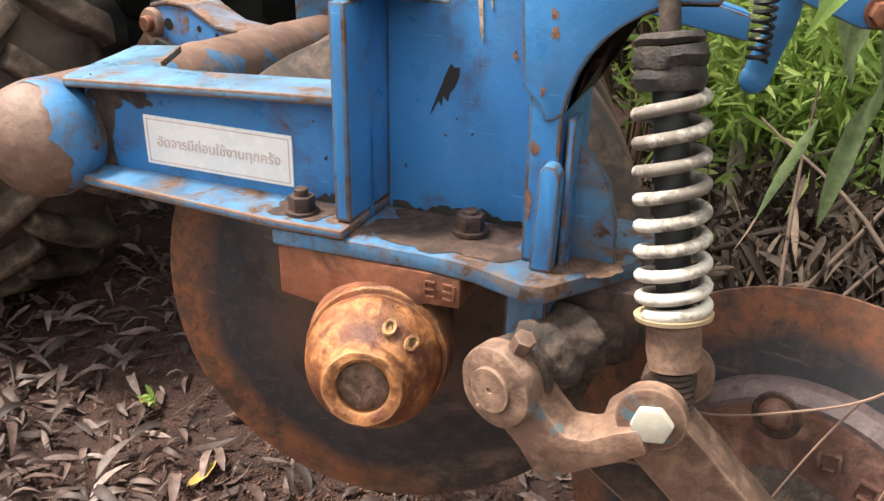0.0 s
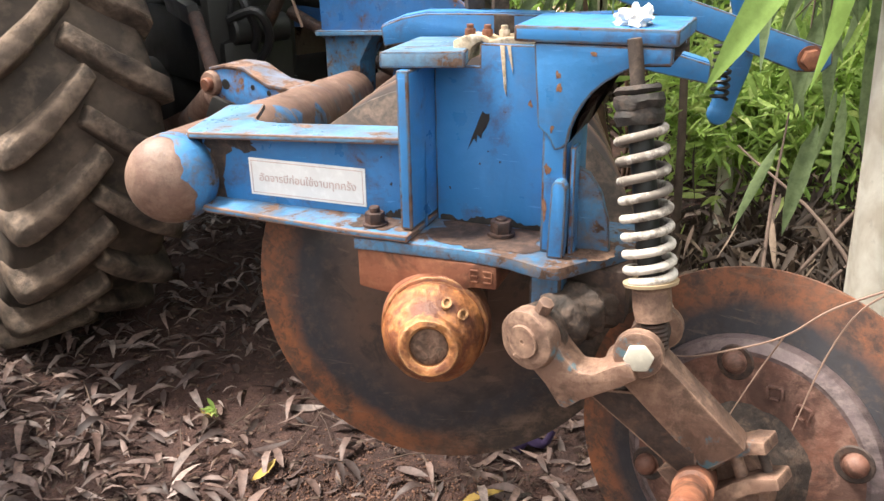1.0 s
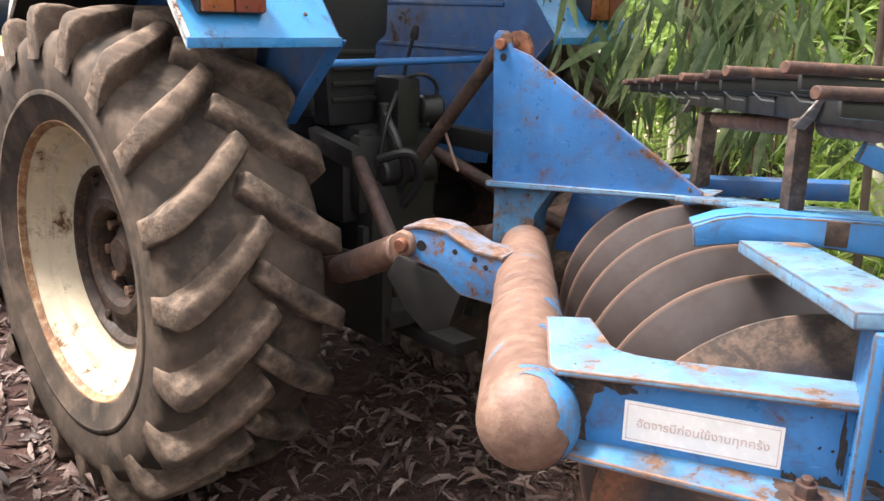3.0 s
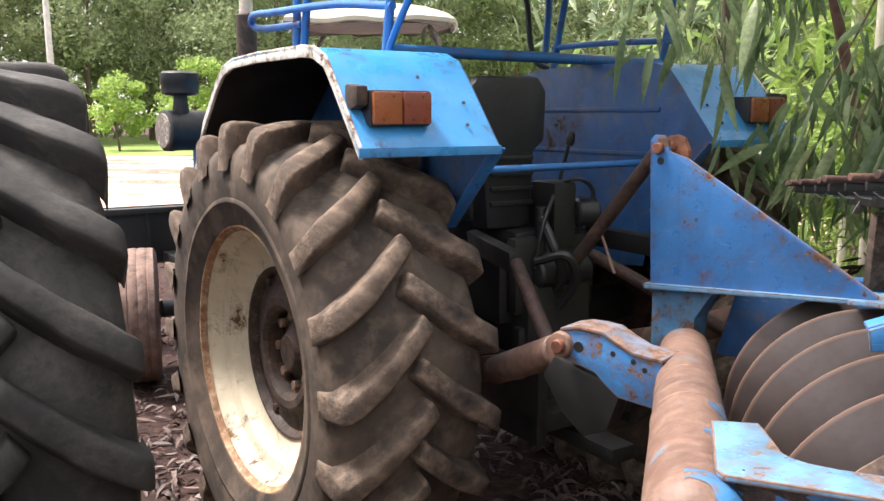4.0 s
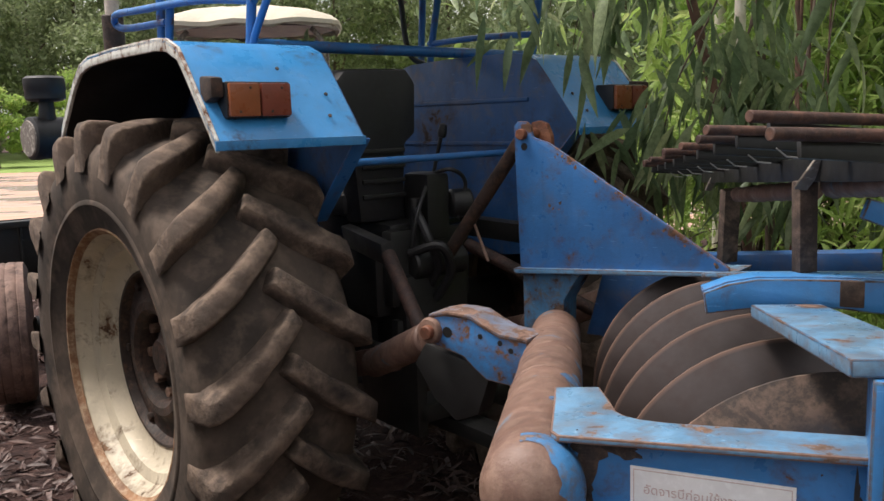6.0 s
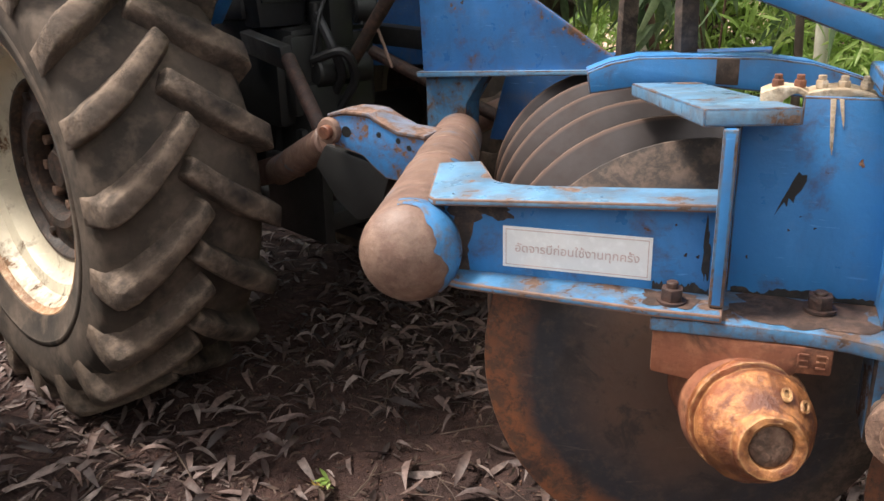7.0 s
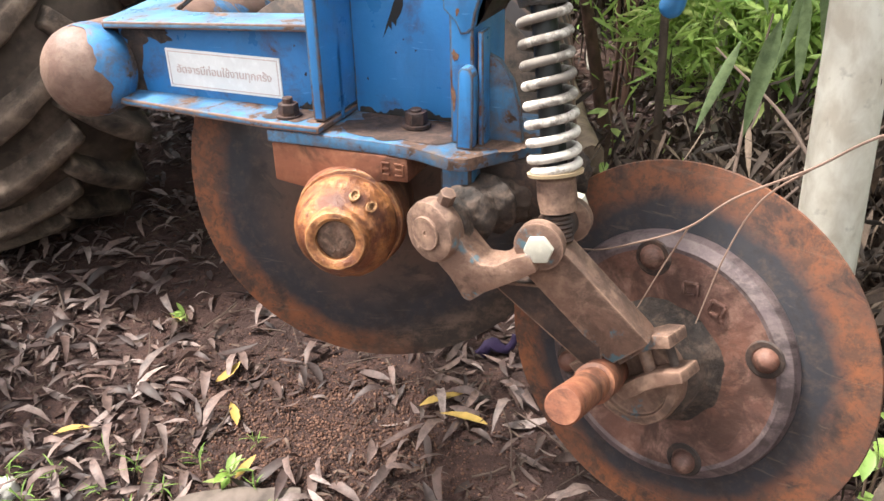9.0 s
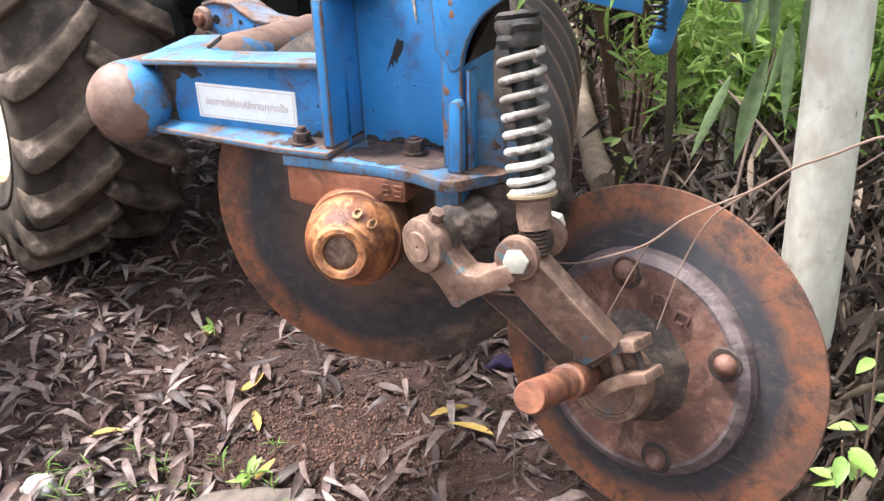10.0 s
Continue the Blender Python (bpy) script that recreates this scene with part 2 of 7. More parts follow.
def disc_material(name, lo, hi, toward=None):
    """Disc blade: bright rust at the rim, dark band inside it, brown middle, in rings round the axle (local z)."""
    n = Nodes(name)
    p = n.position()
    r = n.math("SQRT", n.math("ADD", n.math("MULTIPLY", p[0], p[0]), n.math("MULTIPLY", p[1], p[1])), 0)
    rr = n.math("ADD", r, n.step(n.noise(5, 6, 0.65), 0.2, 0.8, -0.028, 0.028))
    mid = n.mix(n.noise(12, 6), (0.115, 0.062, 0.042), (0.075, 0.045, 0.034))
    band = n.mix(n.noise(30, 6), (0.022, 0.024, 0.034), (0.040, 0.034, 0.033))
    rim = n.mix(n.step(n.noise(5, 6, 0.6), 0.35, 0.65), (0.27, 0.095, 0.038), (0.13, 0.055, 0.034))
    rim = n.mix(n.step(n.noise(38, 8, 0.78), 0.45, 0.58, 0, 0.8), rim, (0.075, 0.042, 0.03))
    c = n.mix(n.step(rr, lo[0], lo[1]), mid, band)
    if toward is not None:
        # the orange scale sits on one side only; the rest is dull brown
        d = n.math("ADD", n.math("MULTIPLY", p[0], toward[0]), n.math("MULTIPLY", p[1], toward[1]))
        d = n.math("ADD", d, n.step(n.noise(6, 5), 0.2, 0.8, -0.09, 0.09))
        rim = n.mix(n.step(d, 0.04, 0.19), n.mix(n.step(n.noise(26, 8, 0.75), 0.45, 0.6), (0.045, 0.034, 0.029), (0.14, 0.095, 0.072)), rim)
    c = n.mix(n.step(rr, hi[0], hi[1]), c, rim)
    c = n.mix(n.step(n.noise(48, 9, 0.78), 0.50, 0.62, 0, 0.4), c, (0.105, 0.066, 0.048))
    c = n.mix(n.step(n.noise(14, 9, 0.75, 0.5), 0.53, 0.62, 0, 0.75), c, (0.028, 0.022, 0.021))
    c = n.mix(n.step(n.noise(1.0, 4, 0.6, 0.8, n.stretch(5, 60, 60)), 0.64, 0.68, 0, 0.22), c, (0.22, 0.15, 0.11))
    n.bump(n.noise(60, 6), 0.4, 0.0015)
    return n.out(c, n.step(n.noise(20, 4), 0.3, 0.7, 0.5, 0.75), 0.15)


def polished_disc_material():
    """Blades that have been in the soil: grey-brown, still a little bright."""
    n = Nodes("dull_grey_disc")
    p = n.position()
    r = n.math("SQRT", n.math("ADD", n.math("MULTIPLY", p[0], p[0]), n.math("MULTIPLY", p[1], p[1])), 0)
    rr = n.math("ADD", r, n.step(n.noise(7, 5), 0.2, 0.8, -0.03, 0.03))
    c = n.mix(n.step(n.noise(6, 5), 0.3, 0.7), (0.092, 0.078, 0.076), (0.040, 0.032, 0.031))
    c = n.mix(n.step(n.noise(30, 6), 0.5, 0.75, 0, 0.6), c, (0.070, 0.046, 0.039))
    c = n.mix(n.step(n.noise(4.0, 5, 0.6), 0.45, 0.65, 0, 0.8), c, (0.048, 0.034, 0.030))
    c = n.mix(n.step(r, 0.316, 0.323, 0, 0.8), c, (0.22, 0.135, 0.10))
    n.bump(n.noise(50, 6), 0.25, 0.001)
    return n.out(c, n.step(n.noise(9, 4), 0.3, 0.7, 0.32, 0.5), 0.45)


def rubber_material():
    n = Nodes("dusty_tyre_rubber")
    c = n.mix(n.step(n.noise(5, 6), 0.35, 0.65), (0.034, 0.028, 0.024), (0.088, 0.066, 0.052))
    c = n.mix(n.step(n.noise(9, 7, 0.62), 0.48, 0.66, 0, 0.65), c, (0.17, 0.125, 0.096))
    n.bump(n.noise(40, 8, 0.7), 0.45, 0.003)
    return n.out(c, 0.85, 0, 0.3)


def ground_material():
    n = Nodes("dark_red_soil")
    c = n.mix(n.step(n.noise(1.3, 6), 0.35, 0.65), (0.032, 0.021, 0.020), (0.074, 0.042, 0.036))
    c = n.mix(n.step(n.noise(18, 7, 0.7), 0.48, 0.7), c, (0.120, 0.068, 0.056))
    c = n.mix(n.step(n.voronoi(160).outputs[0], 0.1, 0.5, 0.5, 0), c, (0.045, 0.026, 0.02))
    n.bump(n.math("ADD", n.noise(30, 8, 0.7), n.math("MULTIPLY", n.noise(140, 4), 0.5)), 1.0, 0.02)
    return n.out(c, 0.95, 0, 0.2)


def road_material():
    n = Nodes("wet_red_dirt_road")
    s = n.stretch(0.25, 0.9, 1)
    wet = n.step(n.noise(1.1, 6, 0.6, 0.5, s), 0.46, 0.56)
    c = n.mix(n.noise(3, 6), (0.42, 0.22, 0.15), (0.55, 0.36, 0.27))
    c = n.mix(wet, c, (0.40, 0.33, 0.29))
    n.bump(n.noise(14, 6), 0.4, 0.02)
    return n.out(c, n.step(wet, 0, 1, 0.8, 0.12), 0, 0.5)


def leaf_material(name, cols, rough=0.6, through=0.0):
    """Leaves, each in a shade of its own."""
    n = Nodes(name)
    geo = n.t.nodes.new("ShaderNodeNewGeometry")
    ramp = n.t.nodes.new("ShaderNodeValToRGB")
    while len(ramp.color_ramp.elements) < len(cols):
        ramp.color_ramp.elements.new(0.5)
    for i, col in enumerate(cols):
        ramp.color_ramp.elements[i].position = i / max(1, len(cols) - 1)
        ramp.color_ramp.elements[i].color = (*col, 1)
    n.link(geo.outputs["Random Per Island"], ramp.inputs[0])
    c = n.mix(n.step(n.noise(45, 6, 0.7), 0.42, 0.62, 0, 0.5), ramp.outputs[0], tuple(v * 0.5 for v in cols[0]))
    n.out(c, rough, 0, 0.35)
    if through:
        tr = n.t.nodes.new("ShaderNodeBsdfTranslucent")
        n.link(c, tr.inputs[0])
        ms = n.t.nodes.new("ShaderNodeMixShader")
        ms.inputs[0].default_value = through
        n.link(n.b.outputs[0], ms.inputs[1])
        n.link(tr.outputs[0], ms.inputs[2])
        n.link(ms.outputs[0], n.t.nodes["Material Output"].inputs[0])
    return n.m


WHEEL_RUST = disc_material("rusty_furrow_wheel", (0.16, 0.175), (0.208, 0.238))
DISC_GREY = polished_disc_material()
RUBBER = rubber_material()


def lug_material():
    n = Nodes("dusty_tread_bar")
    c = n.mix(n.step(n.noise(7, 6), 0.35, 0.65), (0.058, 0.045, 0.037), (0.15, 0.108, 0.083))
    c = n.mix(n.step(n.noise(13, 7, 0.65), 0.48, 0.66, 0, 0.7), c, (0.27, 0.196, 0.148))
    c = n.mix(n.step(n.noise(3.5, 4), 0.50, 0.64), c, (0.024, 0.020, 0.019))
    c = n.mix(n.math("MULTIPLY", n.edge(0.03), n.step(n.noise(16, 6, 0.7), 0.38, 0.62)), c, (0.36, 0.26, 0.19))
    n.bump(n.math("ADD", n.noise(55, 8, 0.75), n.math("MULTIPLY", n.noise(12, 6, 0.7), 1.5)), 0.9, 0.008)
    return n.out(c, 0.85, 0, 0.3)


TREAD = lug_material()
SOIL = ground_material()
ROAD = road_material()
LITTER = leaf_material("dry_fallen_leaves", [(0.026, 0.017, 0.016), (0.078, 0.050, 0.045), (0.165, 0.113, 0.100), (0.32, 0.245, 0.220), (0.056, 0.035, 0.031), (0.20, 0.132, 0.112), (0.038, 0.026, 0.024), (0.19, 0.127, 0.110), (0.098, 0.067, 0.061), (0.032, 0.022, 0.021), (0.135, 0.083, 0.069), (0.25, 0.180, 0.158)], 0.58)
YELLOW_LEAF = leaf_material("yellow_leaves", [(0.45, 0.34, 0.09), (0.40, 0.23, 0.06), (0.30, 0.33, 0.10)], 0.6)
EUCA = leaf_material("eucalypt_leaves", [(0.115, 0.175, 0.088), (0.185, 0.255, 0.128), (0.29, 0.36, 0.185), (0.13, 0.20, 0.105), (0.42, 0.47, 0.25)], 0.34, 0.5)
# leaf colours raised to carry the sunlight on them
BRIGHT = leaf_material("sunlit_green_leaves", [(0.30, 0.45, 0.10), (0.42, 0.56, 0.16), (0.24, 0.39, 0.10), (0.56, 0.63, 0.24)], 0.42, 0.5)
FOREST = leaf_material("forest_leaves", [(0.17, 0.22, 0.105), (0.23, 0.285, 0.14), (0.33, 0.38, 0.20), (0.13, 0.18, 0.09)], 0.6, 0.4)
DEADBRUSH = leaf_material("dead_brush", [(0.034, 0.023, 0.017), (0.07, 0.047, 0.034), (0.018, 0.013, 0.011), (0.22, 0.16, 0.12), (0.026, 0.018, 0.014), (0.045, 0.030, 0.022), (0.022, 0.016, 0.013), (0.10, 0.066, 0.048)], 0.8, 0.15)
GRASS = leaf_material("grass", [(0.15, 0.24, 0.05), (0.20, 0.30, 0.07), (0.12, 0.19, 0.04)], 0.7, 0.3)


def bark_material(name, a, b):
    n = Nodes(name)
    s = n.stretch(5, 5, 3.0)
    c = n.mix(n.step(n.noise(4, 6, 0.6, 0.3, s), 0.35, 0.65), a, b)
    c = n.mix(n.step(n.noise(22, 5), 0.62, 0.75, 0, 0.6), c, tuple(v * 0.5 for v in b))
    n.bump(n.noise(9, 7, 0.6, 0, s), 0.4, 0.004)
    return n.out(c, 0.8, 0, 0.3)


BARK_WHITE = bark_material("pale_eucalypt_bark", (0.74, 0.70, 0.61), (0.54, 0.48, 0.39))
BARK_BROWN = bark_material("brown_bark", (0.135, 0.10, 0.076), (0.070, 0.052, 0.042))
TWIG = plain("dry_twig", (0.22, 0.14, 0.105), 0.8)
DARK_TWIG = plain("dark_stick", (0.09, 0.058, 0.044), 0.85)


# ---- building helpers ----
FRAMES = {}


def thing(name, m, label, category, group="", kind=""):
    ob = new(name)
    ob.empty_display_size = 0.1
    ob.matrix_basis = m
    FRAMES[ob] = m.copy()
    return tagged(ob, label, category, group, kind)


def mesh_of(name, bm, mats, angle=38):
    me = bpy.data.meshes.new(name)
    bmesh.ops.recalc_face_normals(bm, faces=bm.faces)
    bm.to_mesh(me)
    bm.free()
    for m in mats if isinstance(mats, (list, tuple)) else [mats]:
        me.materials.append(m)
    me.polygons.foreach_set("use_smooth", [True] * len(me.polygons))
    me.set_sharp_from_angle(angle=radians(angle))
    return me


def part(name, bm, mats, parent, label="", at_world=False, m=None, angle=38):
    """bm as ONE mesh object under parent, in the thing's own frame (or in the world's)."""
    top = parent
    while top.parent:
        top = top.parent
    if at_world:
        bm.transform(FRAMES[top].inverted())
    ob = new(name, mesh_of(name, bm, mats, angle))
    ob.parent = parent
    if m is not None:
        ob.matrix_basis = m
    return tagged(ob, label)


def join(*bms):
    out = bmesh.new()
    for b in bms:
        me = bpy.data.meshes.new("tmp")
        b.to_mesh(me)
        b.free()
        out.from_mesh(me)
        bpy.data.meshes.remove(me)
    return out


def bevel(bm, w, seg=2, ang=25, mark=None):
    edges = [e for e in bm.edges if len(e.link_faces) == 2 and e.calc_face_angle(0) > radians(ang)]
    old = set(bm.faces) if mark is not None else None
    res = bmesh.ops.bevel(bm, geom=edges, offset=w, segments=seg, profile=0.6, affect="EDGES", clamp_overlap=True)
    if mark is not None:
        for f in res["faces"]:
            f.material_index = mark
    return bm


def box(x0, x1, y0, y1, z0, z1, w=0.004, m=None, mark=None):
    bm = bmesh.new()
    bmesh.ops.create_cube(bm, size=1.0)
    for v in bm.verts:
        v.co = ((x0 + x1) / 2 + v.co.x * (x1 - x0), (y0 + y1) / 2 + v.co.y * (y1 - y0), (z0 + z1) / 2 + v.co.z * (z1 - z0))
    if w:
        bevel(bm, w, 2, mark=mark)
    if m is not None:
        bm.transform(m)
    return bm


def prism(poly, h0, h1, m=None, w=0.003, mark=None):
    """A plate: the outline poly (x, y), from z = h0 to h1, then moved by m."""
    bm = bmesh.new()
    vs = [bm.verts.new((x, y, h0)) for x, y in poly]
    f = bm.faces.new(vs)
    ext = bmesh.ops.extrude_face_region(bm, geom=[f])
    for g in ext["geom"]:
        if isinstance(g, bmesh.types.BMVert):
            g.co.z = h1
    bmesh.ops.recalc_face_normals(bm, faces=bm.faces)
    if w:
        bevel(bm, w, 2, 20, mark)
    if m is not None:
        bm.transform(m)
    return bm


def axis_frame(p, d):
    """A frame at p whose z axis runs along d."""
    d = Vector(d).normalized()
    return Matrix.Translation(p) @ d.to_track_quat("Z", "Y").to_matrix().to_4x4()


def lathe(profile, m=None, seg=40, close=True):
    """Turns (radius, height) round z."""
    bm = bmesh.new()
    rings = []
    for r, h in profile:
        if r < 1e-5:
            rings.append([bm.verts.new((0, 0, h))])
        else:
            rings.append([bm.verts.new((r * math.cos(2 * math.pi * i / seg), r * math.sin(2 * math.pi * i / seg), h)) for i in range(seg)])
    for a, b in zip(rings, rings[1:]):
        for i in range(seg):
            j = (i + 1) % seg
            if len(a) == 1 and len(b) == 1:
                continue
            if len(a) == 1:
                bm.faces.new((a[0], b[i], b[j]))
            elif len(b) == 1:
                bm.faces.new((a[i], a[j], b[0]))
            else:
                bm.faces.new((a[i], a[j], b[j], b[i]))
    if close:
        for ring in (rings[0], rings[-1]):
            if len(ring) > 1:
                bm.faces.new(ring)
    bmesh.ops.recalc_face_normals(bm, faces=bm.faces)
    if m is not None:
        bm.transform(m)
    return bm


def rod(p0, p1, r, seg=20, r1=None, round_=0.15):
    """A round bar from p0 to p1 with softened ends."""
    p0, p1 = Vector(p0), Vector(p1)
    n = (p1 - p0).length
    r1 = r if r1 is None else r1
    e = min(r * round_, n * 0.2)
    return lathe([(r - e, 0), (r, e), (r1, n - e), (r1 - e, n)], axis_frame(p0, p1 - p0), seg)


def smooth_path(pts, n=8):
    """Catmull-Rom through the points."""
    pts = [Vector(p) for p in pts]
    ext = [2 * pts[0] - pts[1], *pts, 2 * pts[-1] - pts[-2]]
    out = []
    for i in range(1, len(ext) - 2):
        a, b, c, d = ext[i - 1 : i + 3]
        for k in range(n):
            t = k / n
            out.append(0.5 * ((2 * b) + (c - a) * t + (2 * a - 5 * b + 4 * c - d) * t * t + (3 * b - a - 3 * c + d) * t ** 3))
    out.append(pts[-1])
    return out


def sweep(pts, r, seg=10, r_end=None):
    """A tube along a line of points, its ends closed."""
    bm = bmesh.new()
    pts = [Vector(p) for p in pts]
    n = len(pts)
    up = Vector((0, 0, 1)) if abs((pts[1] - pts[0]).normalized().z) < 0.9 else Vector((1, 0, 0))
    rings = []
    for i, p in enumerate(pts):
        d = (pts[min(i + 1, n - 1)] - pts[max(i - 1, 0)]).normalized()
        a = (up - d * up.dot(d)).normalized()
        b = d.cross(a)
        up = a
        rad = r if r_end is None else r + (r_end - r) * i / (n - 1)
        rings.append([bm.verts.new(p + (a * math.cos(2 * math.pi * k / seg) + b * math.sin(2 * math.pi * k / seg)) * rad) for k in range(seg)])
    for x, y in zip(rings, rings[1:]):
        for k in range(seg):
            bm.faces.new((x[k], x[(k + 1) % seg], y[(k + 1) % seg], y[k]))
    bm.faces.new(rings[0])
    bm.faces.new(rings[-1])
    return bm


def hexagon(p, d, across, h, turn=0.0, w=0.0015):
    poly = [(across / 1.732 * math.cos(radians(60 * k + turn)), across / 1.732 * math.sin(radians(60 * k + turn))) for k in range(6)]
    return prism(poly, 0, h, axis_frame(p, d), w)


def roughen(bm, amount, scale, seed=0.0):
    """Knocks a mesh a little out of true."""
    for v in bm.verts:
        v.co += noise.noise_vector(v.co * scale + Vector((seed, seed * 1.7, 3.1))) * amount
    return bm


def cloud_mesh(name, verts, faces, mats):
    me = bpy.data.meshes.new(name)
    me.from_pydata(verts, [], faces)
    for m in mats if isinstance(mats, (list, tuple)) else [mats]:
        me.materials.append(m)
    me.polygons.foreach_set("use_smooth", [True] * len(me.polygons))
    me.update()
    return me


def leaf_set(rng, origins, dirs, ups, lengths, width=0.18, droop=0.3, curl=0.15):
    """Lance-shaped leaves as vertex and face lists: five stations, a midrib and two edges each."""
    n = len(origins)
    d = dirs / np.linalg.norm(dirs, axis=1)[:, None]
    side = np.cross(d, ups)
    side /= np.linalg.norm(side, axis=1)[:, None] + 1e-9
    nor = np.cross(side, d)
    ts = np.array((0.0, 0.22, 0.5, 0.78, 1.0))
    ws = np.array((0.12, 0.85, 1.0, 0.6, 0.02))
    verts = np.zeros((n, 15, 3))
    cur = rng.uniform(-curl, curl, n)
    bend = rng.uniform(-0.12, 0.12, n)
    for k, (t, w) in enumerate(zip(ts, ws)):
        mid = origins + d * (lengths * t)[:, None] + nor * (lengths * cur * (t - t * t) * 2)[:, None] + side * (lengths * bend * t * t)[:, None]
        mid[:, 2] -= lengths * droop * t * t
        half = side * (lengths * width * 0.5 * w)[:, None]
        lift = nor * (lengths * width * 0.18 * w)[:, None]
        verts[:, 3 * k], verts[:, 3 * k + 1], verts[:, 3 * k + 2] = mid - half + lift, mid, mid + half + lift
    one = []
    for k in range(4):
        a = 3 * k
        one += [(a, a + 1, a + 4, a + 3), (a + 1, a + 2, a + 5, a + 4)]
    one = np.array(one)
    faces = (one[None] + 15 * np.arange(n)[:, None, None]).reshape(-1, 4)
    return verts.reshape(-1, 3), faces.tolist()


# ---- ground, road ----
def spaced(near, step, far, grow):
    xs = list(np.arange(0, near, step))
    while xs[-1] < far:
        step *= grow
        xs.append(xs[-1] + step)
    return np.array(xs)


def ground_height(x, y):
    near = math.exp(-((x + 0.3) ** 2 + (y - 1.6) ** 2) / 14.0)
    h = (noise.noise((x * 0.9, y * 0.9, 1.0)) * 0.03 + noise.noise((x * 3.1, y * 3.1, 4.0)) * 0.018 + noise.noise((x * 9, y * 9, 7.0)) * 0.009) * near
    bank = 0.24 / (1 + math.exp(-max(-20, min(20, (x - 1.25 - 0.12 * y) * 4.5)))) * (1 if y > -2 else 0) * math.exp(-max(0, x - 6) / 6)
    return h + bank * min(1.0, near * 3)


def build_ground():
    g = spaced(4.0, 0.045, 260, 1.12)
    axis = np.concatenate((-g[:0:-1], g))
    n = len(axis)
    xs, ys = axis - 0.2, axis + 1.5
    verts = [(float(x), float(y), ground_height(float(x), float(y))) for y in ys for x in xs]
    faces = [(j * n + i, j * n + i + 1, (j + 1) * n + i + 1, (j + 1) * n + i) for j in range(n - 1) for i in range(n - 1)]
    ob = new("ground", cloud_mesh("ground", verts, faces, SOIL))
    tagged(ob, "dark red soil strewn with fallen leaves", "ground", kind="structure")


def sheet(name, corners, z, mat, label, cat, nx=24, ny=24, bumps=0.0):
    """A four-cornered piece of ground, lying z above the soil."""
    a, b, c, d = (Vector((*p, z)) for p in corners)
    verts = []
    for j in range(ny + 1):
        for i in range(nx + 1):
            u, v = i / nx, j / ny
            p = (a * (1 - u) + b * u) * (1 - v) + (d * (1 - u) + c * u) * v
            p.z += bumps * noise.noise(p * 0.7)
            verts.append(p)
    w = nx + 1
    faces = [(j * w + i, j * w + i + 1, (j + 1) * w + i + 1, (j + 1) * w + i) for j in range(ny) for i in range(nx)]
    return tagged(new(name, cloud_mesh(name, verts, faces, mat)), label, cat, kind="structure")


build_ground()
sheet("road", [(-60, 10), (6, 10), (6, 27), (-60, 27)], 0.02, ROAD, "wet reddish dirt yard with puddled wheel tracks", "road", 60, 30, 0.015)

# ---- the disc plough ----
A0, PD, PN, UP = Vector((-0.385, 0.954, 0)), Vector((0.949, -0.316, 0)).normalized(), Vector((-0.316, -0.949, 0)).normalized(), Vector((0, 0, 1))


def frame_of(o, x, y, z):
    m = Matrix.Identity(4)
    for i, v in enumerate((x, y, z, o)):
        m.col[i][:3] = v
    return m


PF = frame_of(A0, PD, -PN, UP)      # s to the right, depth backwards, up
PV = frame_of(A0, PD, UP, PN)       # s to the right, up, q towards the front


def pp(s, q, z):
    return A0 + PD * s + PN * q + UP * z


def bolt(parent, p, d, across, head, name="bolt", mat=BOLT_IRON, label="", washer=1.45, stud=0.0):
    d = Vector(d).normalized()
    bms = [hexagon(p, d, across, head, 12)]
    if washer:
        bms.append(lathe([(across * washer / 2, -0.001), (across * washer / 2, 0.003), (across * 0.3, 0.0035)], axis_frame(p, d), 20))
    if stud:
        bms.append(rod(Vector(p) + d * head * 0.9, Vector(p) + d * (head + stud), across * 0.3, 12))
    return part(name, join(*bms), mat, parent, label, True)


plough = thing("disc_plough", pose(-0.1, 1.3, 0.36), "worn blue disc plough hanging raised on the tractor's rear linkage", "plough")


def pl(name, bm, mats, parent=None, label=""):
    return part(name, bm, mats, parent or plough, label, True)


# main tube with its domed end
T0, T1 = Vector((-0.512, 0.955, 0.985)), Vector((-0.452, 2.30, 0.838))
TR = 0.070
td = (T1 - T0).normalized()
dome = [(TR * math.sin(a) if a > 0.01 else 0.0, -0.055 * math.cos(a)) for a in np.linspace(0, math.pi / 2, 9)]
tube_len = (T1 - T0).length
main_tube = pl("main_tube", lathe(dome + [(TR, tube_len * k / 12) for k in range(1, 13)], axis_frame(T0, td), 48), TUBE_RUST, label="brown rusted round beam with a domed end")
# remains of paint on the dome
cap = bmesh.new()
cr = td.cross(UP).normalized()
cu_ = cr.cross(td)
rows = []
for i in range(49):
    a = i / 48
    rows.append([])
    th = radians(-70 + 172 * a)
    start = radians(104)
    end = radians(64 + 8 * math.sin(a * 9.0) - 20 * math.sin(a * 3.1) + 3 * math.sin(a * 23) + 1.5 * math.sin(a * 47) + 40 * max(0, a - 0.75))
    for j in range(9):
        ph = start + (end - start) * j / 8
        rad = (TR + 0.0007) * (math.sin(ph) if ph < math.pi / 2 else 1.0)
        z = -0.0558 * math.cos(ph) if ph < math.pi / 2 else (ph - math.pi / 2) * 0.07
        rows[-1].append(cap.verts.new(T0 + td * z + (cr * math.cos(th) + cu_ * math.sin(th)) * rad))
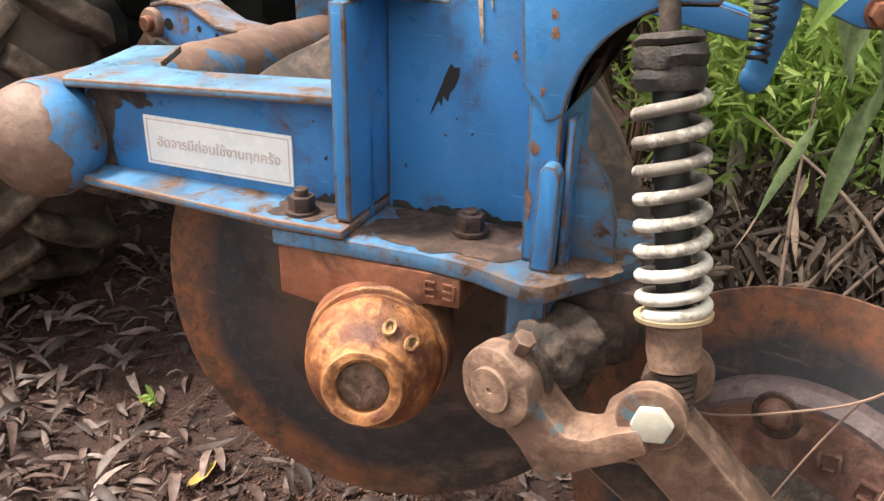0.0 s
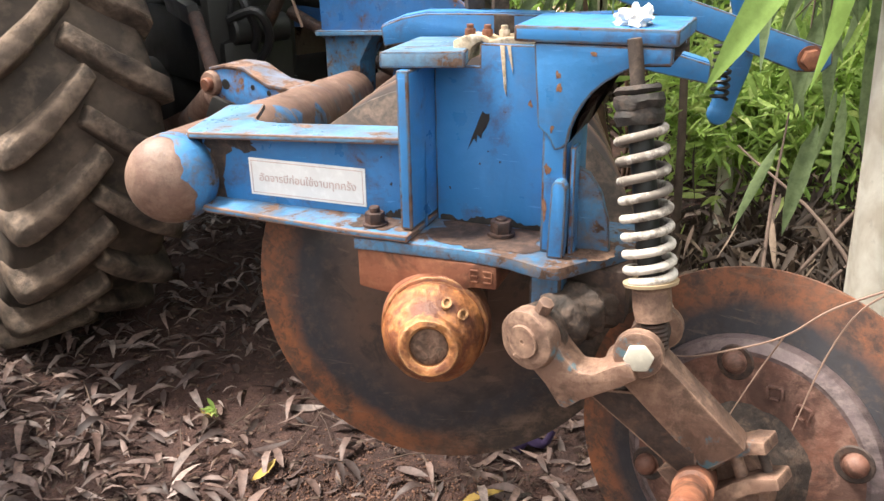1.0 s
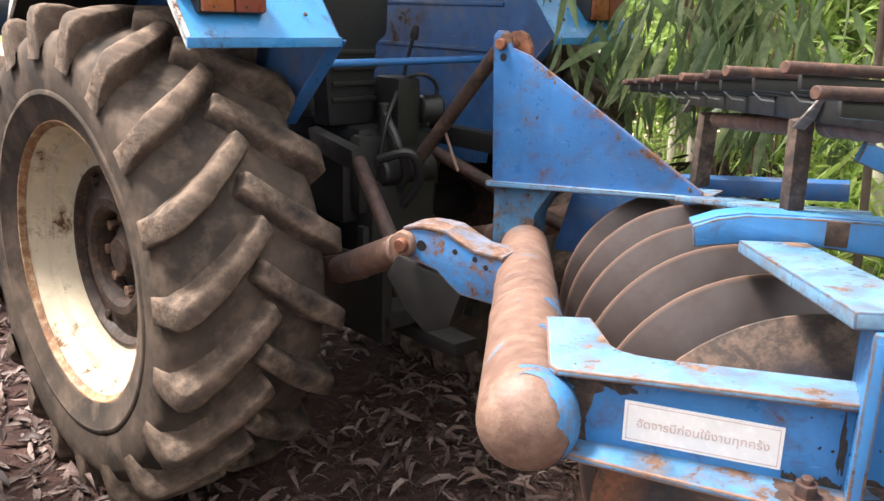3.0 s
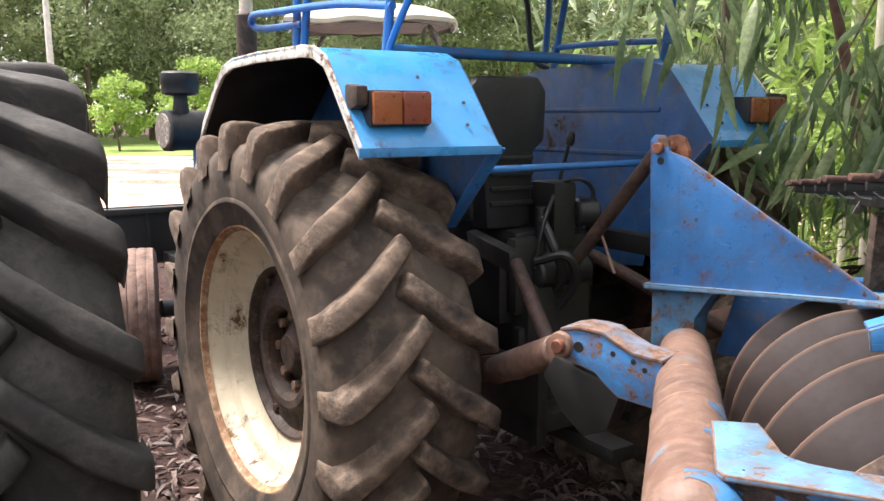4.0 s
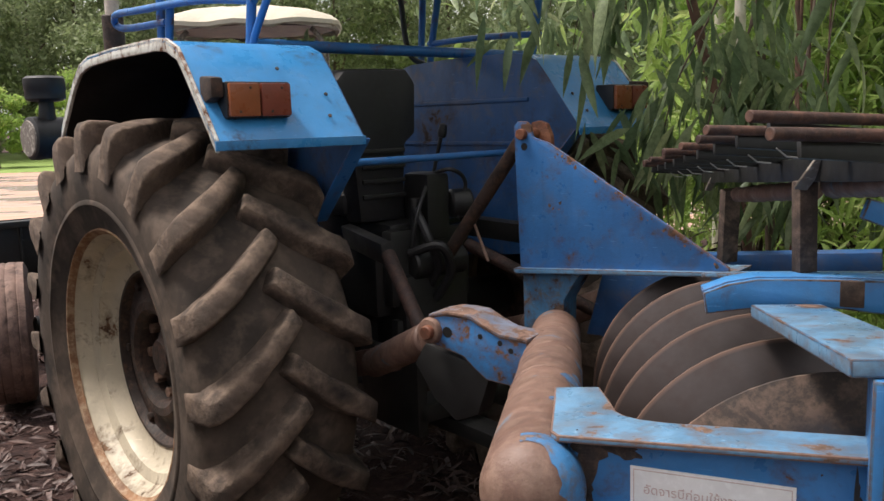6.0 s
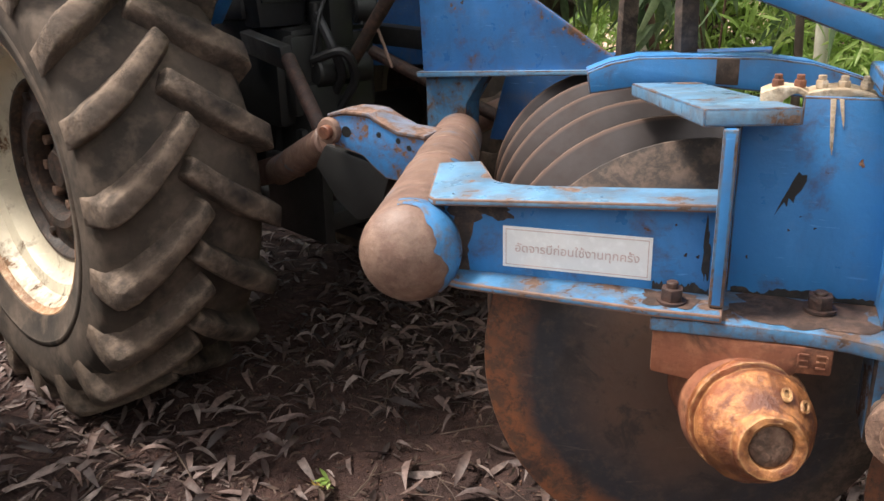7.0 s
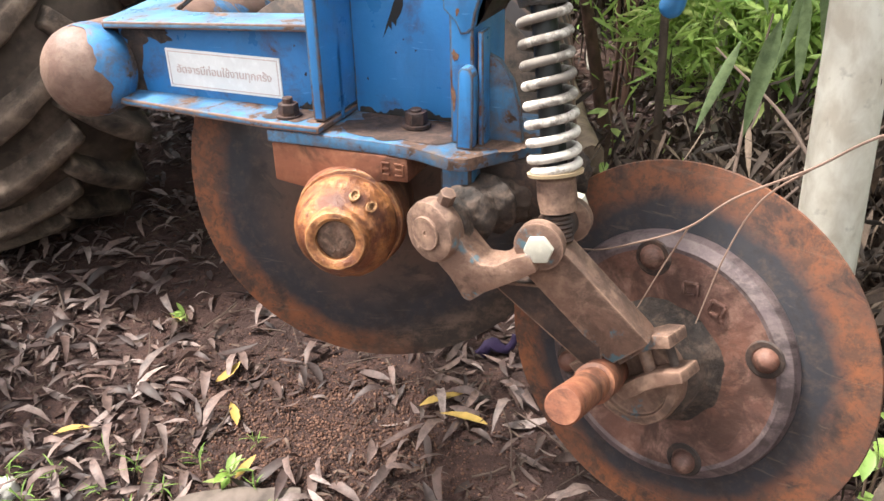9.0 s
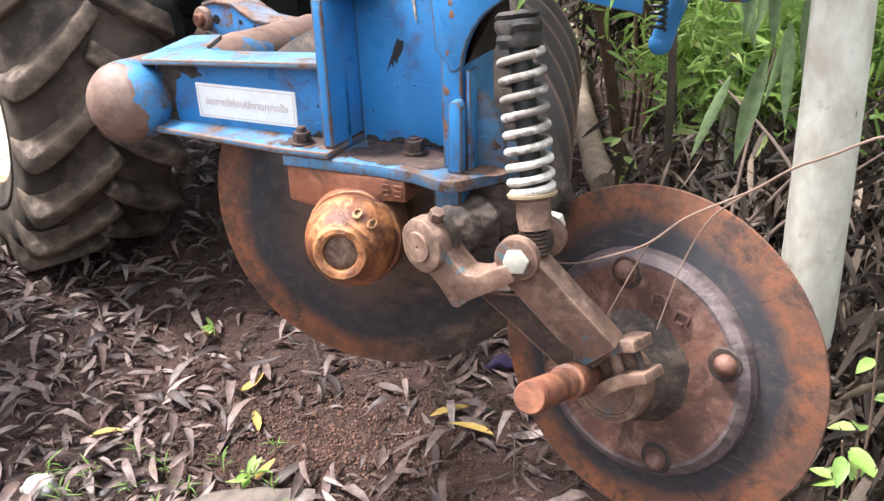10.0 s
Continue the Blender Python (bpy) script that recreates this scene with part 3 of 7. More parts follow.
for a, b in zip(rows, rows[1:]):
    for j in range(8):
        cap.faces.new((a[j], a[j + 1], b[j + 1], b[j]))
pl("paint_patch", cap, DOME_BLUE, main_tube, "flaking blue paint left on the dome")

def tube_patch(l0, l1, a0, a1, seed):
    g = random.Random(seed)
    bm = bmesh.new()
    grid = []
    for i in range(15):
        f = i / 14
        lo_, hi_ = a0 + 12 * math.sin(f * 5 + seed) + g.uniform(-4, 4), a1 + 10 * math.sin(f * 7 + 2 * seed) + g.uniform(-5, 5)
        squeeze = math.sin(math.pi * min(1, max(0, f))) ** 0.5
        mid_ = (lo_ + hi_) / 2
        lo_, hi_ = mid_ + (lo_ - mid_) * squeeze, mid_ + (hi_ - mid_) * squeeze
        row = []
        for j in range(7):
            th = radians(lo_ + (hi_ - lo_) * j / 6)
            row.append(bm.verts.new(T0 + td * (l0 + (l1 - l0) * f) + (cr * math.cos(th) + cu_ * math.sin(th)) * (TR + 0.0006)))
        grid.append(row)
    for a, b in zip(grid, grid[1:]):
        for j in range(6):
            bm.faces.new((a[j], a[j + 1], b[j + 1], b[j]))
    pl("paint_patch", bm, DOME_BLUE, main_tube, "smear of blue paint left on the beam")


tube_patch(0.34, 0.56, 12, 52, 2)
tube_patch(0.62, 0.74, -20, 30, 5)
tube_patch(0.20, 0.30, 30, 70, 9)
for l0 in (0.50, 0.78, 1.02):
    pl("weld_ring", lathe([(TR + 0.0002, l0 - 0.004), (TR + 0.0018, l0 - 0.001), (TR + 0.0016, l0 + 0.002), (TR + 0.0002, l0 + 0.004)], axis_frame(T0, td), 48, False), TUBE_RUST, main_tube)

# end channel beside the tube
channel = pl("end_channel", prism([(-0.085, 0.940), (0.29, 0.940), (0.29, 1.068), (-0.085, 1.049)], -0.012, 0.0, PV, 0.002, 1), [BLUE, BLUE_EDGE], label="blue steel channel with a sticker")
fil = [(-0.104, -0.010), (-0.090, -0.024), (0.286, -0.024), (0.286, 0.050), (0.035, 0.052), (0.0, 0.058), (-0.024, 0.069), (-0.038, 0.084), (-0.062, 0.135), (-0.088, 0.188), (-0.156, 0.176), (-0.138, 0.115)]
flange = prism(fil, 1.067, 1.077, PF, 0.003, 1)
for v in flange.verts:
    v.co.z -= 0.020 * max(0.0, 1 - ((v.co - A0).dot(PD) + 0.09) / 0.376)
pl("top_flange", flange, [BLUE_FLAT, TUBE_RUST], channel)
low = [(-0.105, -0.030), (-0.05, -0.048), (0.205, -0.066), (0.29, -0.064), (0.29, 0.06), (-0.105, 0.06)]
pl("bottom_flange", prism(low, 0.940, 0.950, PF, 0.003, 1), [BLUE_EDGE, TUBE_RUST], channel)

# sticker with faded red Thai writing
STICKER = plain("dirty_white_sticker", (0.86, 0.84, 0.82), 0.5, 0, 30, 0.2, 0.05)
RED_INK = plain("faded_red_ink", (0.66, 0.50, 0.46), 0.6, 0, 60, 0.35, 0.0)
sticker = pl("sticker", box(0.0, 0.198, -0.0022, 0.001, 0.962, 1.020, 0.0004, PF), STICKER, label="white sticker with faded red Thai letters")


def lettering(text, size, m, mat, parent, depth=0.0003, name="lettering", fit=None):
    cu = bpy.data.curves.new(name, "FONT")
    cu.body, cu.size, cu.extrude = text, size, depth
    cu.align_x, cu.align_y = "CENTER", "CENTER"
    tmp = bpy.data.objects.new(name, cu)
    scene.collection.objects.link(tmp)
    bpy.context.view_layer.update()
    me = bpy.data.meshes.new_from_object(tmp.evaluated_get(bpy.context.evaluated_depsgraph_get()))
    bpy.data.objects.remove(tmp)
    bm = bmesh.new()
    bm.from_mesh(me)
    bpy.data.meshes.remove(me)
    if fit and bm.verts:
        w = max(v.co.x for v in bm.verts) - min(v.co.x for v in bm.verts)
        bmesh.ops.scale(bm, vec=(fit / w, fit / w, 1), verts=bm.verts)
    bm.transform(m)
    return part(name, bm, mat, parent, at_world=True)


lettering("อัดจารบีก่อนใช้งานทุกครั้ง", 0.03, PV @ pose(0.1, 0.990, 0.0028), RED_INK, sticker, fit=0.165)
for x0, x1, z0, z1 in ((0.004, 0.194, 0.9655, 0.9665), (0.004, 0.194, 1.0155, 1.0165), (0.004, 0.005, 0.966, 1.016), (0.193, 0.194, 0.966, 1.016)):
    pl("border_line", box(x0, x1, -0.0027, -0.0018, z0, z1, 0, PF), RED_INK, sticker)

# the upright box at the channel's end
pl("post", box(0.272, 0.290, -0.045, 0.09, 0.9515, 1.1725, 0.004, PF, 1), [BLUE, BLUE_EDGE])
pl("side_plate", prism([(0.2905, 0.9385), (0.470, 0.9385), (0.470, 1.197), (0.358, 1.197), (0.358, 1.166), (0.2905, 1.166)], -0.057, -0.045, PV, 0.002, 1), [BLUE, BLUE_EDGE], label="tall blue panel with a black smear")
smear = bmesh.new()
edge = [(0.339, 1.048), (0.349, 1.066), (0.353, 1.060), (0.354, 1.072), (0.360, 1.066), (0.361, 1.074), (0.367, 1.082), (0.372, 1.094), (0.372, 1.103), (0.366, 1.102), (0.362, 1.106), (0.356, 1.093), (0.352, 1.082), (0.346, 1.068)]
smear.faces.new([smear.verts.new(pp(a, -0.0442, b)) for a, b in edge])
pl("smear", smear, BLACK_IRON, plough.children[-1], "black paint smear")
pl("strip", box(0.468, 0.500, -0.030, 0.09, 0.939, 1.2125, 0.004, PF, 1), [BLUE, BLUE_EDGE])
pl("back_plate", prism([(0.494, 0.939), (0.556, 0.939), (0.552, 0.985), (0.541, 1.022), (0.525, 1.045), (0.510, 1.052), (0.494, 1.054)], -0.008, 0.004, PV, 0.002, 1), [BLUE_EDGE, BLUE_EDGE])
pl("rib", box(0.505, 0.512, -0.028, 0.0, 0.939, 1.085, 0.002, PF, 1), [BLUE, BLUE_EDGE])
pl("tab", prism([(0.482, 0.939), (0.504, 0.939), (0.506, 1.0), (0.506, 1.036), (0.501, 1.044), (0.491, 1.045), (0.486, 1.038)], 0.028, 0.048, PV, 0.003, 1), [BLUE, BLUE_EDGE])

GRIME = rusty("black_greasy_grime", (0.030, 0.026, 0.024), (0.016, 0.015, 0.015), (0.050, 0.034, 0.027), 30, 0.7)
FLAKE = rusty("bare_dark_flake", (0.055, 0.036, 0.029), (0.028, 0.022, 0.020), (0.10, 0.06, 0.042), 34, 0.75)
SPOT = rusty("rust_spot", (0.22, 0.10, 0.05), (0.13, 0.055, 0.03), (0.30, 0.17, 0.10), 60, 0.8)


def stain(s0, z0, ws, wz, q, mat, parent, seed, name="stain", label="", n=26):
    """A thin ragged patch on an upright face of the plough, q in front of the channel's face."""
    g = random.Random(seed)
    ph = [g.uniform(0, 6.28) for _ in range(4)]
    bm = bmesh.new()
    vs = []
    for k in range(n):
        a = 2 * math.pi * k / n
        k_ = 0.78 + 0.16 * math.sin(2 * a + ph[0]) + 0.13 * math.sin(3 * a + ph[1]) + 0.10 * math.sin(7 * a + ph[2]) + g.uniform(-0.10, 0.10)
        vs.append(bm.verts.new(pp(s0 + ws * k_ * math.cos(a), q, z0 + wz * k_ * math.sin(a))))
    c = bm.verts.new(pp(s0, q + 0.0002, z0))
    for k in range(n):
        bm.faces.new((vs[k], vs[(k + 1) % n], c))
    return pl(name, bm, mat, parent, label)


def band(s0, s1, z0, z1, q, mat, parent, seed, up=True, name="grime_band", label=""):
    """A ragged strip along a joint: straight on one side, torn on the other."""
    g = random.Random(seed)
    bm = bmesh.new()
    n = 36
    rows_ = []
    for k in range(n + 1):
        f = k / n
        h = (z1 - z0) * (0.55 + 0.25 * math.sin(f * 9 + seed) + 0.15 * math.sin(f * 23 + 2 * seed) + g.uniform(-0.16, 0.16))
        x = s0 + (s1 - s0) * f
        rows_.append((bm.verts.new(pp(x, q, z0 if up else z1)), bm.verts.new(pp(x, q, z0 + h if up else z1 - h))))
    for a, b in zip(rows_, rows_[1:]):
        bm.faces.new((a[0], b[0], b[1], a[1]))
    return pl(name, bm, mat, parent, label)


panel = next(o for o in plough.children if o.name.startswith("side_plate"))
band(0.296, 0.467, 0.9395, 0.955, -0.0444, GRIME, panel, 3, label="black grime along the foot of the panel")
band(0.20, 0.27, 0.9505, 0.966, 0.0006, GRIME, channel, 8, label="black grime round the bolt")
stain(-0.012, 1.040, 0.036, 0.014, 0.0006, FLAKE, channel, 5, "flaked_patch", "bare iron where the paint has flaked off")
stain(-0.062, 0.985, 0.026, 0.050, 0.0006, FLAKE, channel, 6, "flaked_patch")
stain(-0.055, 1.035, 0.026, 0.030, 0.0007, FLAKE, channel, 7, "flaked_patch")
stain(0.264, 1.006, 0.006, 0.050, 0.0006, GRIME, channel, 9)
for k, (a, b, ws, wz) in enumerate(((0.239, 1.001, 0.003, 0.003), (0.254, 1.000, 0.0025, 0.0035), (0.225, 1.040, 0.002, 0.002))):
    stain(a, b, ws, wz, 0.0007, FLAKE, channel, 20 + k, "chip", n=10)
for k, (a, b, ws, wz) in enumerate(((0.358, 1.030, 0.0022, 0.002), (0.370, 1.049, 0.0016, 0.0016), (0.388, 1.035, 0.002, 0.002), (0.312, 0.99, 0.002, 0.003), (0.43, 1.12, 0.004, 0.006))):
    stain(a, b, ws, wz, -0.0442, FLAKE if k < 4 else SPOT, panel, 30 + k, "chip", n=10)
stain(0.476, 1.054, 0.005, 0.009, 0.0306, SPOT, plough, 41, "rust_spot")
stain(0.4735, 1.0, 0.004, 0.018, 0.0306, SPOT, plough, 42, "rust_spot")

# gusset over the spring
arc = [(0.622, 1.2135), (0.622, 1.193)] + [(0.612 - 0.112 * math.sin(a), 1.075 + 0.118 * math.cos(a)) for a in np.linspace(0.15, 1.45, 9)] + [(0.494, 1.083), (0.484, 1.080), (0.478, 1.095), (0.462, 1.11), (0.455, 1.2135)]
gusset = pl("gusset", prism(arc, 0.018, 0.033, PV, 0.003, 1), [BLUE, BLUE_EDGE])
for k, (a, b, ws, wz) in enumerate(((0.487, 1.176, 0.004, 0.006), (0.489, 1.160, 0.004, 0.008), (0.481, 1.108, 0.003, 0.006), (0.530, 1.203, 0.006, 0.003))):
    stain(a, b, ws, wz, 0.0336, SPOT, gusset, 50 + k, "rust_spot", n=12)
pl("gusset_back", prism(arc, -0.095, -0.083, PV, 0.003, 1), [BLUE, BLUE_EDGE])
pl("gusset_rim", prism([(x - 0.004, z - 0.004) for x, z in arc[1:11]] + [(x + 0.006, z + 0.010) for x, z in arc[10:0:-1]], -0.083, 0.018, PV, 0.001), DARK_RUST)
pl("top_plate", prism([(0.430, -0.036), (0.628, -0.034), (0.632, 0.10), (0.430, 0.10)], 1.214, 1.234, PF, 0.004, 1), [BLUE, BLUE_EDGE])

# foot plate and its bolts
foot = [(0.206, -0.064), (0.30, -0.060), (0.38, -0.057), (0.43, -0.062), (0.485, -0.080), (0.507, -0.077), (0.556, -0.012), (0.585, 0.03), (0.585, 0.12), (0.205, 0.12)]
pl("foot_plate", prism(foot, 0.9205, 0.9385, PF, 0.003, 1), [BLUE_EDGE, BLUE_EDGE])
FOOT_DIRT = rusty("rusty_greasy_dirt", (0.075, 0.040, 0.028), (0.034, 0.022, 0.018), (0.12, 0.068, 0.048), 26, 0.8)


def ragged_top(s0, s1, d0, d1, z, mat, seed, name, label=""):
    """A thin patch with a torn outline on a flat top."""
    g = random.Random(seed)
    bm = bmesh.new()
    cs, cd = (s0 + s1) / 2, (d0 + d1) / 2
    vs = []
    for k in range(44):
        a = 2 * math.pi * k / 44
        c_, s_ = math.cos(a), math.sin(a)
        q_ = max(abs(c_), abs(s_)) ** 0.8
        w_ = 0.92 + 0.07 * math.sin(5 * a + seed) + 0.05 * math.sin(11 * a) + g.uniform(-0.06, 0.06)
        vs.append(bm.verts.new(pp(cs + (s1 - s0) / 2 * c_ / q_ * w_, -(cd + (d1 - d0) / 2 * s_ / q_ * w_), z)))
    mid = bm.verts.new(pp(cs, -cd, z + 0.002))
    for k in range(44):
        bm.faces.new((vs[k], vs[(k + 1) % 44], mid))
    return pl(name, bm, mat, None, label)


ragged_top(0.296, 0.470, -0.050, 0.048, 0.9392, FOOT_DIRT, 4, "foot_dirt", "rusty greasy dirt on the foot plate")
ragged_top(0.190, 0.262, -0.056, 0.000, 0.9507, FOOT_DIRT, 7, "foot_dirt")
ragged_top(0.512, 0.566, -0.040, 0.040, 0.9392, DRY_MUD, 9, "foot_dirt")
bolt(plough, pp(0.228, 0.036, 0.951), UP, 0.025, 0.019, stud=0.008)
bolt(plough, pp(0.402, -0.008, 0.943), UP, 0.027, 0.020, stud=0.004)

# bearing bracket, hub
DA = Vector((-0.0247, -0.9887, 0.1478)).normalized()
DC = Vector((-0.0866, 1.0242, 0.7864))
BM = axis_frame(DC, DA)
brk = prism([(0.209, 0.862), (0.262, 0.856), (0.275, 0.846), (0.36, 0.862), (0.378, 0.884), (0.418, 0.886), (0.418, 0.920), (0.209, 0.920)], -0.03, 0.059, PV, 0.004)
bracket = pl("bearing_bracket", brk, RED_RUST, label="red-brown cast bearing bracket")
pl("bearing_housing", lathe([(0.05, 0.10), (0.070, 0.11), (0.074, 0.19), (0.079, 0.222), (0.076, 0.242), (0.070, 0.246)], BM, 44), RED_RUST, bracket)
hub = pl("hub_cap", roughen(lathe([(0.04, 0.20), (0.072, 0.232), (0.0755, 0.240), (0.0755, 0.250), (0.0735, 0.253), (0.0655, 0.254), (0.065, 0.261), (0.0705, 0.264), (0.0700, 0.279), (0.0655, 0.285), (0.0610, 0.298), (0.0535, 0.311), (0.0455, 0.318), (0.0425, 0.321), (0.0415, 0.331), (0.038, 0.3365), (0.031, 0.337), (0.0265, 0.334), (0.0255, 0.326)], BM, 72), 0.0012, 70), ORANGE_RUST, label="orange-rusted conical hub cap with a broken rim")
pl("shaft_end", roughen(lathe([(0.0, 0.3315), (0.008, 0.3325), (0.016, 0.3325), (0.022, 0.331), (0.0275, 0.326)], BM, 32), 0.0016, 110), DRY_MUD, hub, "shaft end packed with dry mud")
# raised casting marks
for k, a in enumerate((74, 48)):
    loc = BM @ Matrix.Rotation(radians(a - 6), 4, "Z") @ pose(0.0575, 0, 0.3075, 0, 52, 0)
    ring = lathe([(0.0045, 0.0), (0.005, 0.0028), (0.0075, 0.0028), (0.0082, 0.0)], loc @ Matrix.Diagonal((1.25, 0.85, 1, 1)), 16)
    pl("casting_mark", ring, ORANGE_RUST, hub)
for k, s in enumerate((0.386, 0.405)):
    for dz, w, h in ((0.008, 0.011, 0.003), (-0.008, 0.011, 0.003), (0, 0.010, 0.003)):
        pl("casting_mark", box(s - w / 2, s + w / 2, -0.0615, -0.058, 0.903 + dz - h / 2, 0.903 + dz + h / 2, 0.0008, PF), RED_RUST, bracket)
    pl("casting_mark", box(s + (0.005 if k else -0.007), s + (0.008 if k else -0.004), -0.0615, -0.058, 0.895, 0.911, 0.0008, PF), RED_RUST, bracket)


def disc_mesh(R=0.323, bulge=0.062, thick=0.006, hub_r=0.06):
    prof = []
    for k in range(13):
        r = R * (1 - k / 12 * 0.84)
        prof.append((r, bulge * (1 - (r / R) ** 2)))
    top = prof + [(0.0, bulge)]
    back = [(r, h - thick) for r, h in reversed(prof)]
    return lathe([(0.0, bulge - thick)] + back + [(R + 0.001, -thick * 0.5)] + top, None, 64)


GANG = Vector((0.048, 0.982, -0.06)).normalized()
d_right = axis_frame(DC, DA).to_3x3().inverted() @ Vector((-0.93, 0.1, -0.36))
DISC = disc_material("rust_and_dark_disc", (0.14, 0.225), (0.250, 0.278), (d_right.x, d_right.y))
disc_me = mesh_of("disc", disc_mesh(), DISC)
disc_grey_me = mesh_of("disc", disc_mesh(), DISC_GREY)
for k in range(6):
    m = axis_frame(DC + GANG * 0.235 * k, DA)
    ob = new("disc", disc_me if k == 0 else disc_grey_me)
    ob.parent = plough
    ob.matrix_basis = FRAMES[plough].inverted() @ m
    tagged(ob, "rust-rimmed concave disc blade" if k == 0 else "dull grey-brown concave disc blade")
pl("gang_shaft", rod(DC + DA * 0.25, DC + GANG * 1.3, 0.024, 20), DARK_RUST)
for k in range(5):
    pl("spool", lathe([(0.05, 0), (0.036, 0.04), (0.036, 0.12), (0.05, 0.16)], axis_frame(DC + GANG * (0.235 * k + 0.01), GANG), 24), DARK_RUST)

# flat bar on the post, running back over the discs
BY = Vector((0.02, 0.995, -0.10)).normalized()
BX = BY.cross(UP).normalized()
BARF = frame_of(Vector((-0.106, 0.832, 1.174)), BX, BY, BX.cross(BY))
pl("flat_bar", box(-0.056, 0.056, 0.0, 0.48, 0.0, 0.021, 0.003, BARF, 1), [BLUE_FLAT, BLUE_EDGE])

# arched beam and the long lever, hinged together
BL, BR = Vector((-0.225, 1.33, 1.165)), Vector((0.56, 1.245, 1.118))
bd = (BR - BL).normalized()
BEAM = frame_of(BL, bd, UP, bd.cross(UP))
upper = [(0.0, -0.002), (0.04, 0.016), (0.085, 0.027), (0.145, 0.031), (0.205, 0.034), (0.296, 0.037), (0.368, 0.032), (0.441, 0.014), (0.51, -0.008), (0.60, -0.03)]
lower = [(0.60, -0.065), (0.50, -0.050), (0.41, -0.030), (0.31, -0.020), (0.21, -0.014), (0.085, -0.022), (0.005, -0.038)]
pl("arched_beam", prism(upper + lower, -0.014, 0.0, BEAM, 0.003, 1), [BLUE, BLUE_EDGE])
pl("beam_plug", box(0.212, 0.250, -0.010, 0.034, -0.071, 0.0015, 0.003, BEAM), MUD_DARK)
pl("beam_lip", prism([(u, w - 0.004) for u, w in upper] + [(u, w + 0.002) for u, w in reversed(upper)], -0.060, -0.014, BEAM, 0.001), BLUE)
LA, LB = Vector((0.012, 1.28, 1.305)), Vector((0.535, 1.244, 1.118))
lv = (LB - LA).normalized()
LEVER = frame_of(LA, lv, UP - lv * UP.dot(lv), lv.cross(UP))
ll = (LB - LA).length
pl("lever", prism([(-0.01, -0.018), (ll - 0.02, -0.034), (ll + 0.02, -0.02), (ll + 0.03, 0.0), (ll + 0.02, 0.022), (ll - 0.02, 0.022), (-0.01, 0.018)], 0.01, 0.028, LEVER, 0.003, 1), [BLUE, BLUE_EDGE], label="long blue lever arm")
bolt(plough, LB - Vector((0.01, 0.0, 0)) + lv.cross(UP) * 0.03, lv.cross(UP), 0.03, 0.018, "pivot_bolt", RED_RUST)

# hook with the small coil spring behind
hook = sweep(smooth_path([(0.418, 1.36, 0.992), (0.428, 1.36, 1.03), (0.446, 1.36, 1.09), (0.447, 1.36, 1.16), (0.430, 1.36, 1.22), (0.405, 1.36, 1.275), (0.390, 1.36, 1.298), (0.372, 1.36, 1.300), (0.358, 1.36, 1.286)], 6), 0.023, 16, 0.018)
bmesh.ops.create_uvsphere(hook, u_segments=16, v_segments=10, radius=0.024, matrix=Matrix.Translation((0.417, 1.36, 0.992)))
for v in hook.verts:
    v.co.y = 1.36 + (v.co.y - 1.36) * 0.42
pl("hook", hook, BLUE, label="flat blue hook bracket")
pl("small_spring", sweep([(0.405 + 0.015 * math.cos(a), 1.325 + 0.015 * math.sin(a), 1.025 + 0.0021 * a) for a in np.linspace(0, 2 * math.pi * 8, 100)], 0.0035, 6), BLACK_IRON)

# shock strut: rod, collars and the white coil
S1, S0 = Vector((0.158, 0.728, 1.165)), Vector((0.181, 0.678, 0.940))
sd = (S1 - S0).normalized()
SM = axis_frame(S0, sd)
sl = (S1 - S0).length
strut = pl("strut_rod", rod(S0 - sd * 0.10, S1 + sd * 0.060, 0.009, 16), MUD_DARK)
turns = 8.6
pts = []
for a in np.linspace(0, 2 * math.pi * turns, 190):
    f = a / (2 * math.pi * turns)
    h = (0.10 * f / 0.12) if f < 0.12 else 0.10 + 0.90 * (f - 0.12) / 0.88
    h = 0.02 + 0.80 * (0.08 * h + 0.92 * h ** 1.12)
    pts.append(SM @ Vector((0.0275 * math.cos(a), 0.0275 * math.sin(a), h * sl)))
pl("coil_spring", sweep(pts, 0.0057, 10), WHITE_COIL, strut, "chalky white coil spring with mud on it")
SEAT_TAN = plain("tan_washer", (0.42, 0.31, 0.19), 0.6, 0, 30, 0.35)
pl("spring_seat", lathe([(0.012, -0.003), (0.033, -0.002), (0.034, 0.002), (0.020, 0.004)], SM, 28), SEAT_TAN, strut, "tan spring seat washer")
pl("collar", lathe([(0.012, -0.048), (0.022, -0.047), (0.024, -0.030), (0.0235, -0.008), (0.02, -0.004)], SM, 24), MUD_STEEL, strut)
pl("threaded_end", lathe([(0.015 + 0.002 * (k % 2), -0.085 + 0.0028 * k) for k in range(13)], SM, 18), DARK_RUST, strut)
for h, r, t in ((1.005, 0.026, 0.009), (0.945, 0.0285, 0.016), (0.872, 0.027, 0.020)):
    pl("rubber_bush", roughen(lathe([(0.012, h * sl - t / 2), (r, h * sl - t / 2), (r + 0.003, h * sl), (r, h * sl + t / 2), (0.012, h * sl + t / 2)], SM, 24), 0.0025, 70), GREASE, strut)
pl("inner_sleeve", rod(S0 + sd * 0.004, S0 + sd * sl * 0.9, 0.0150, 16), BLACK_IRON, strut)
wad = bmesh.new()
bmesh.ops.create_icosphere(wad, subdivisions=4, radius=1.0)
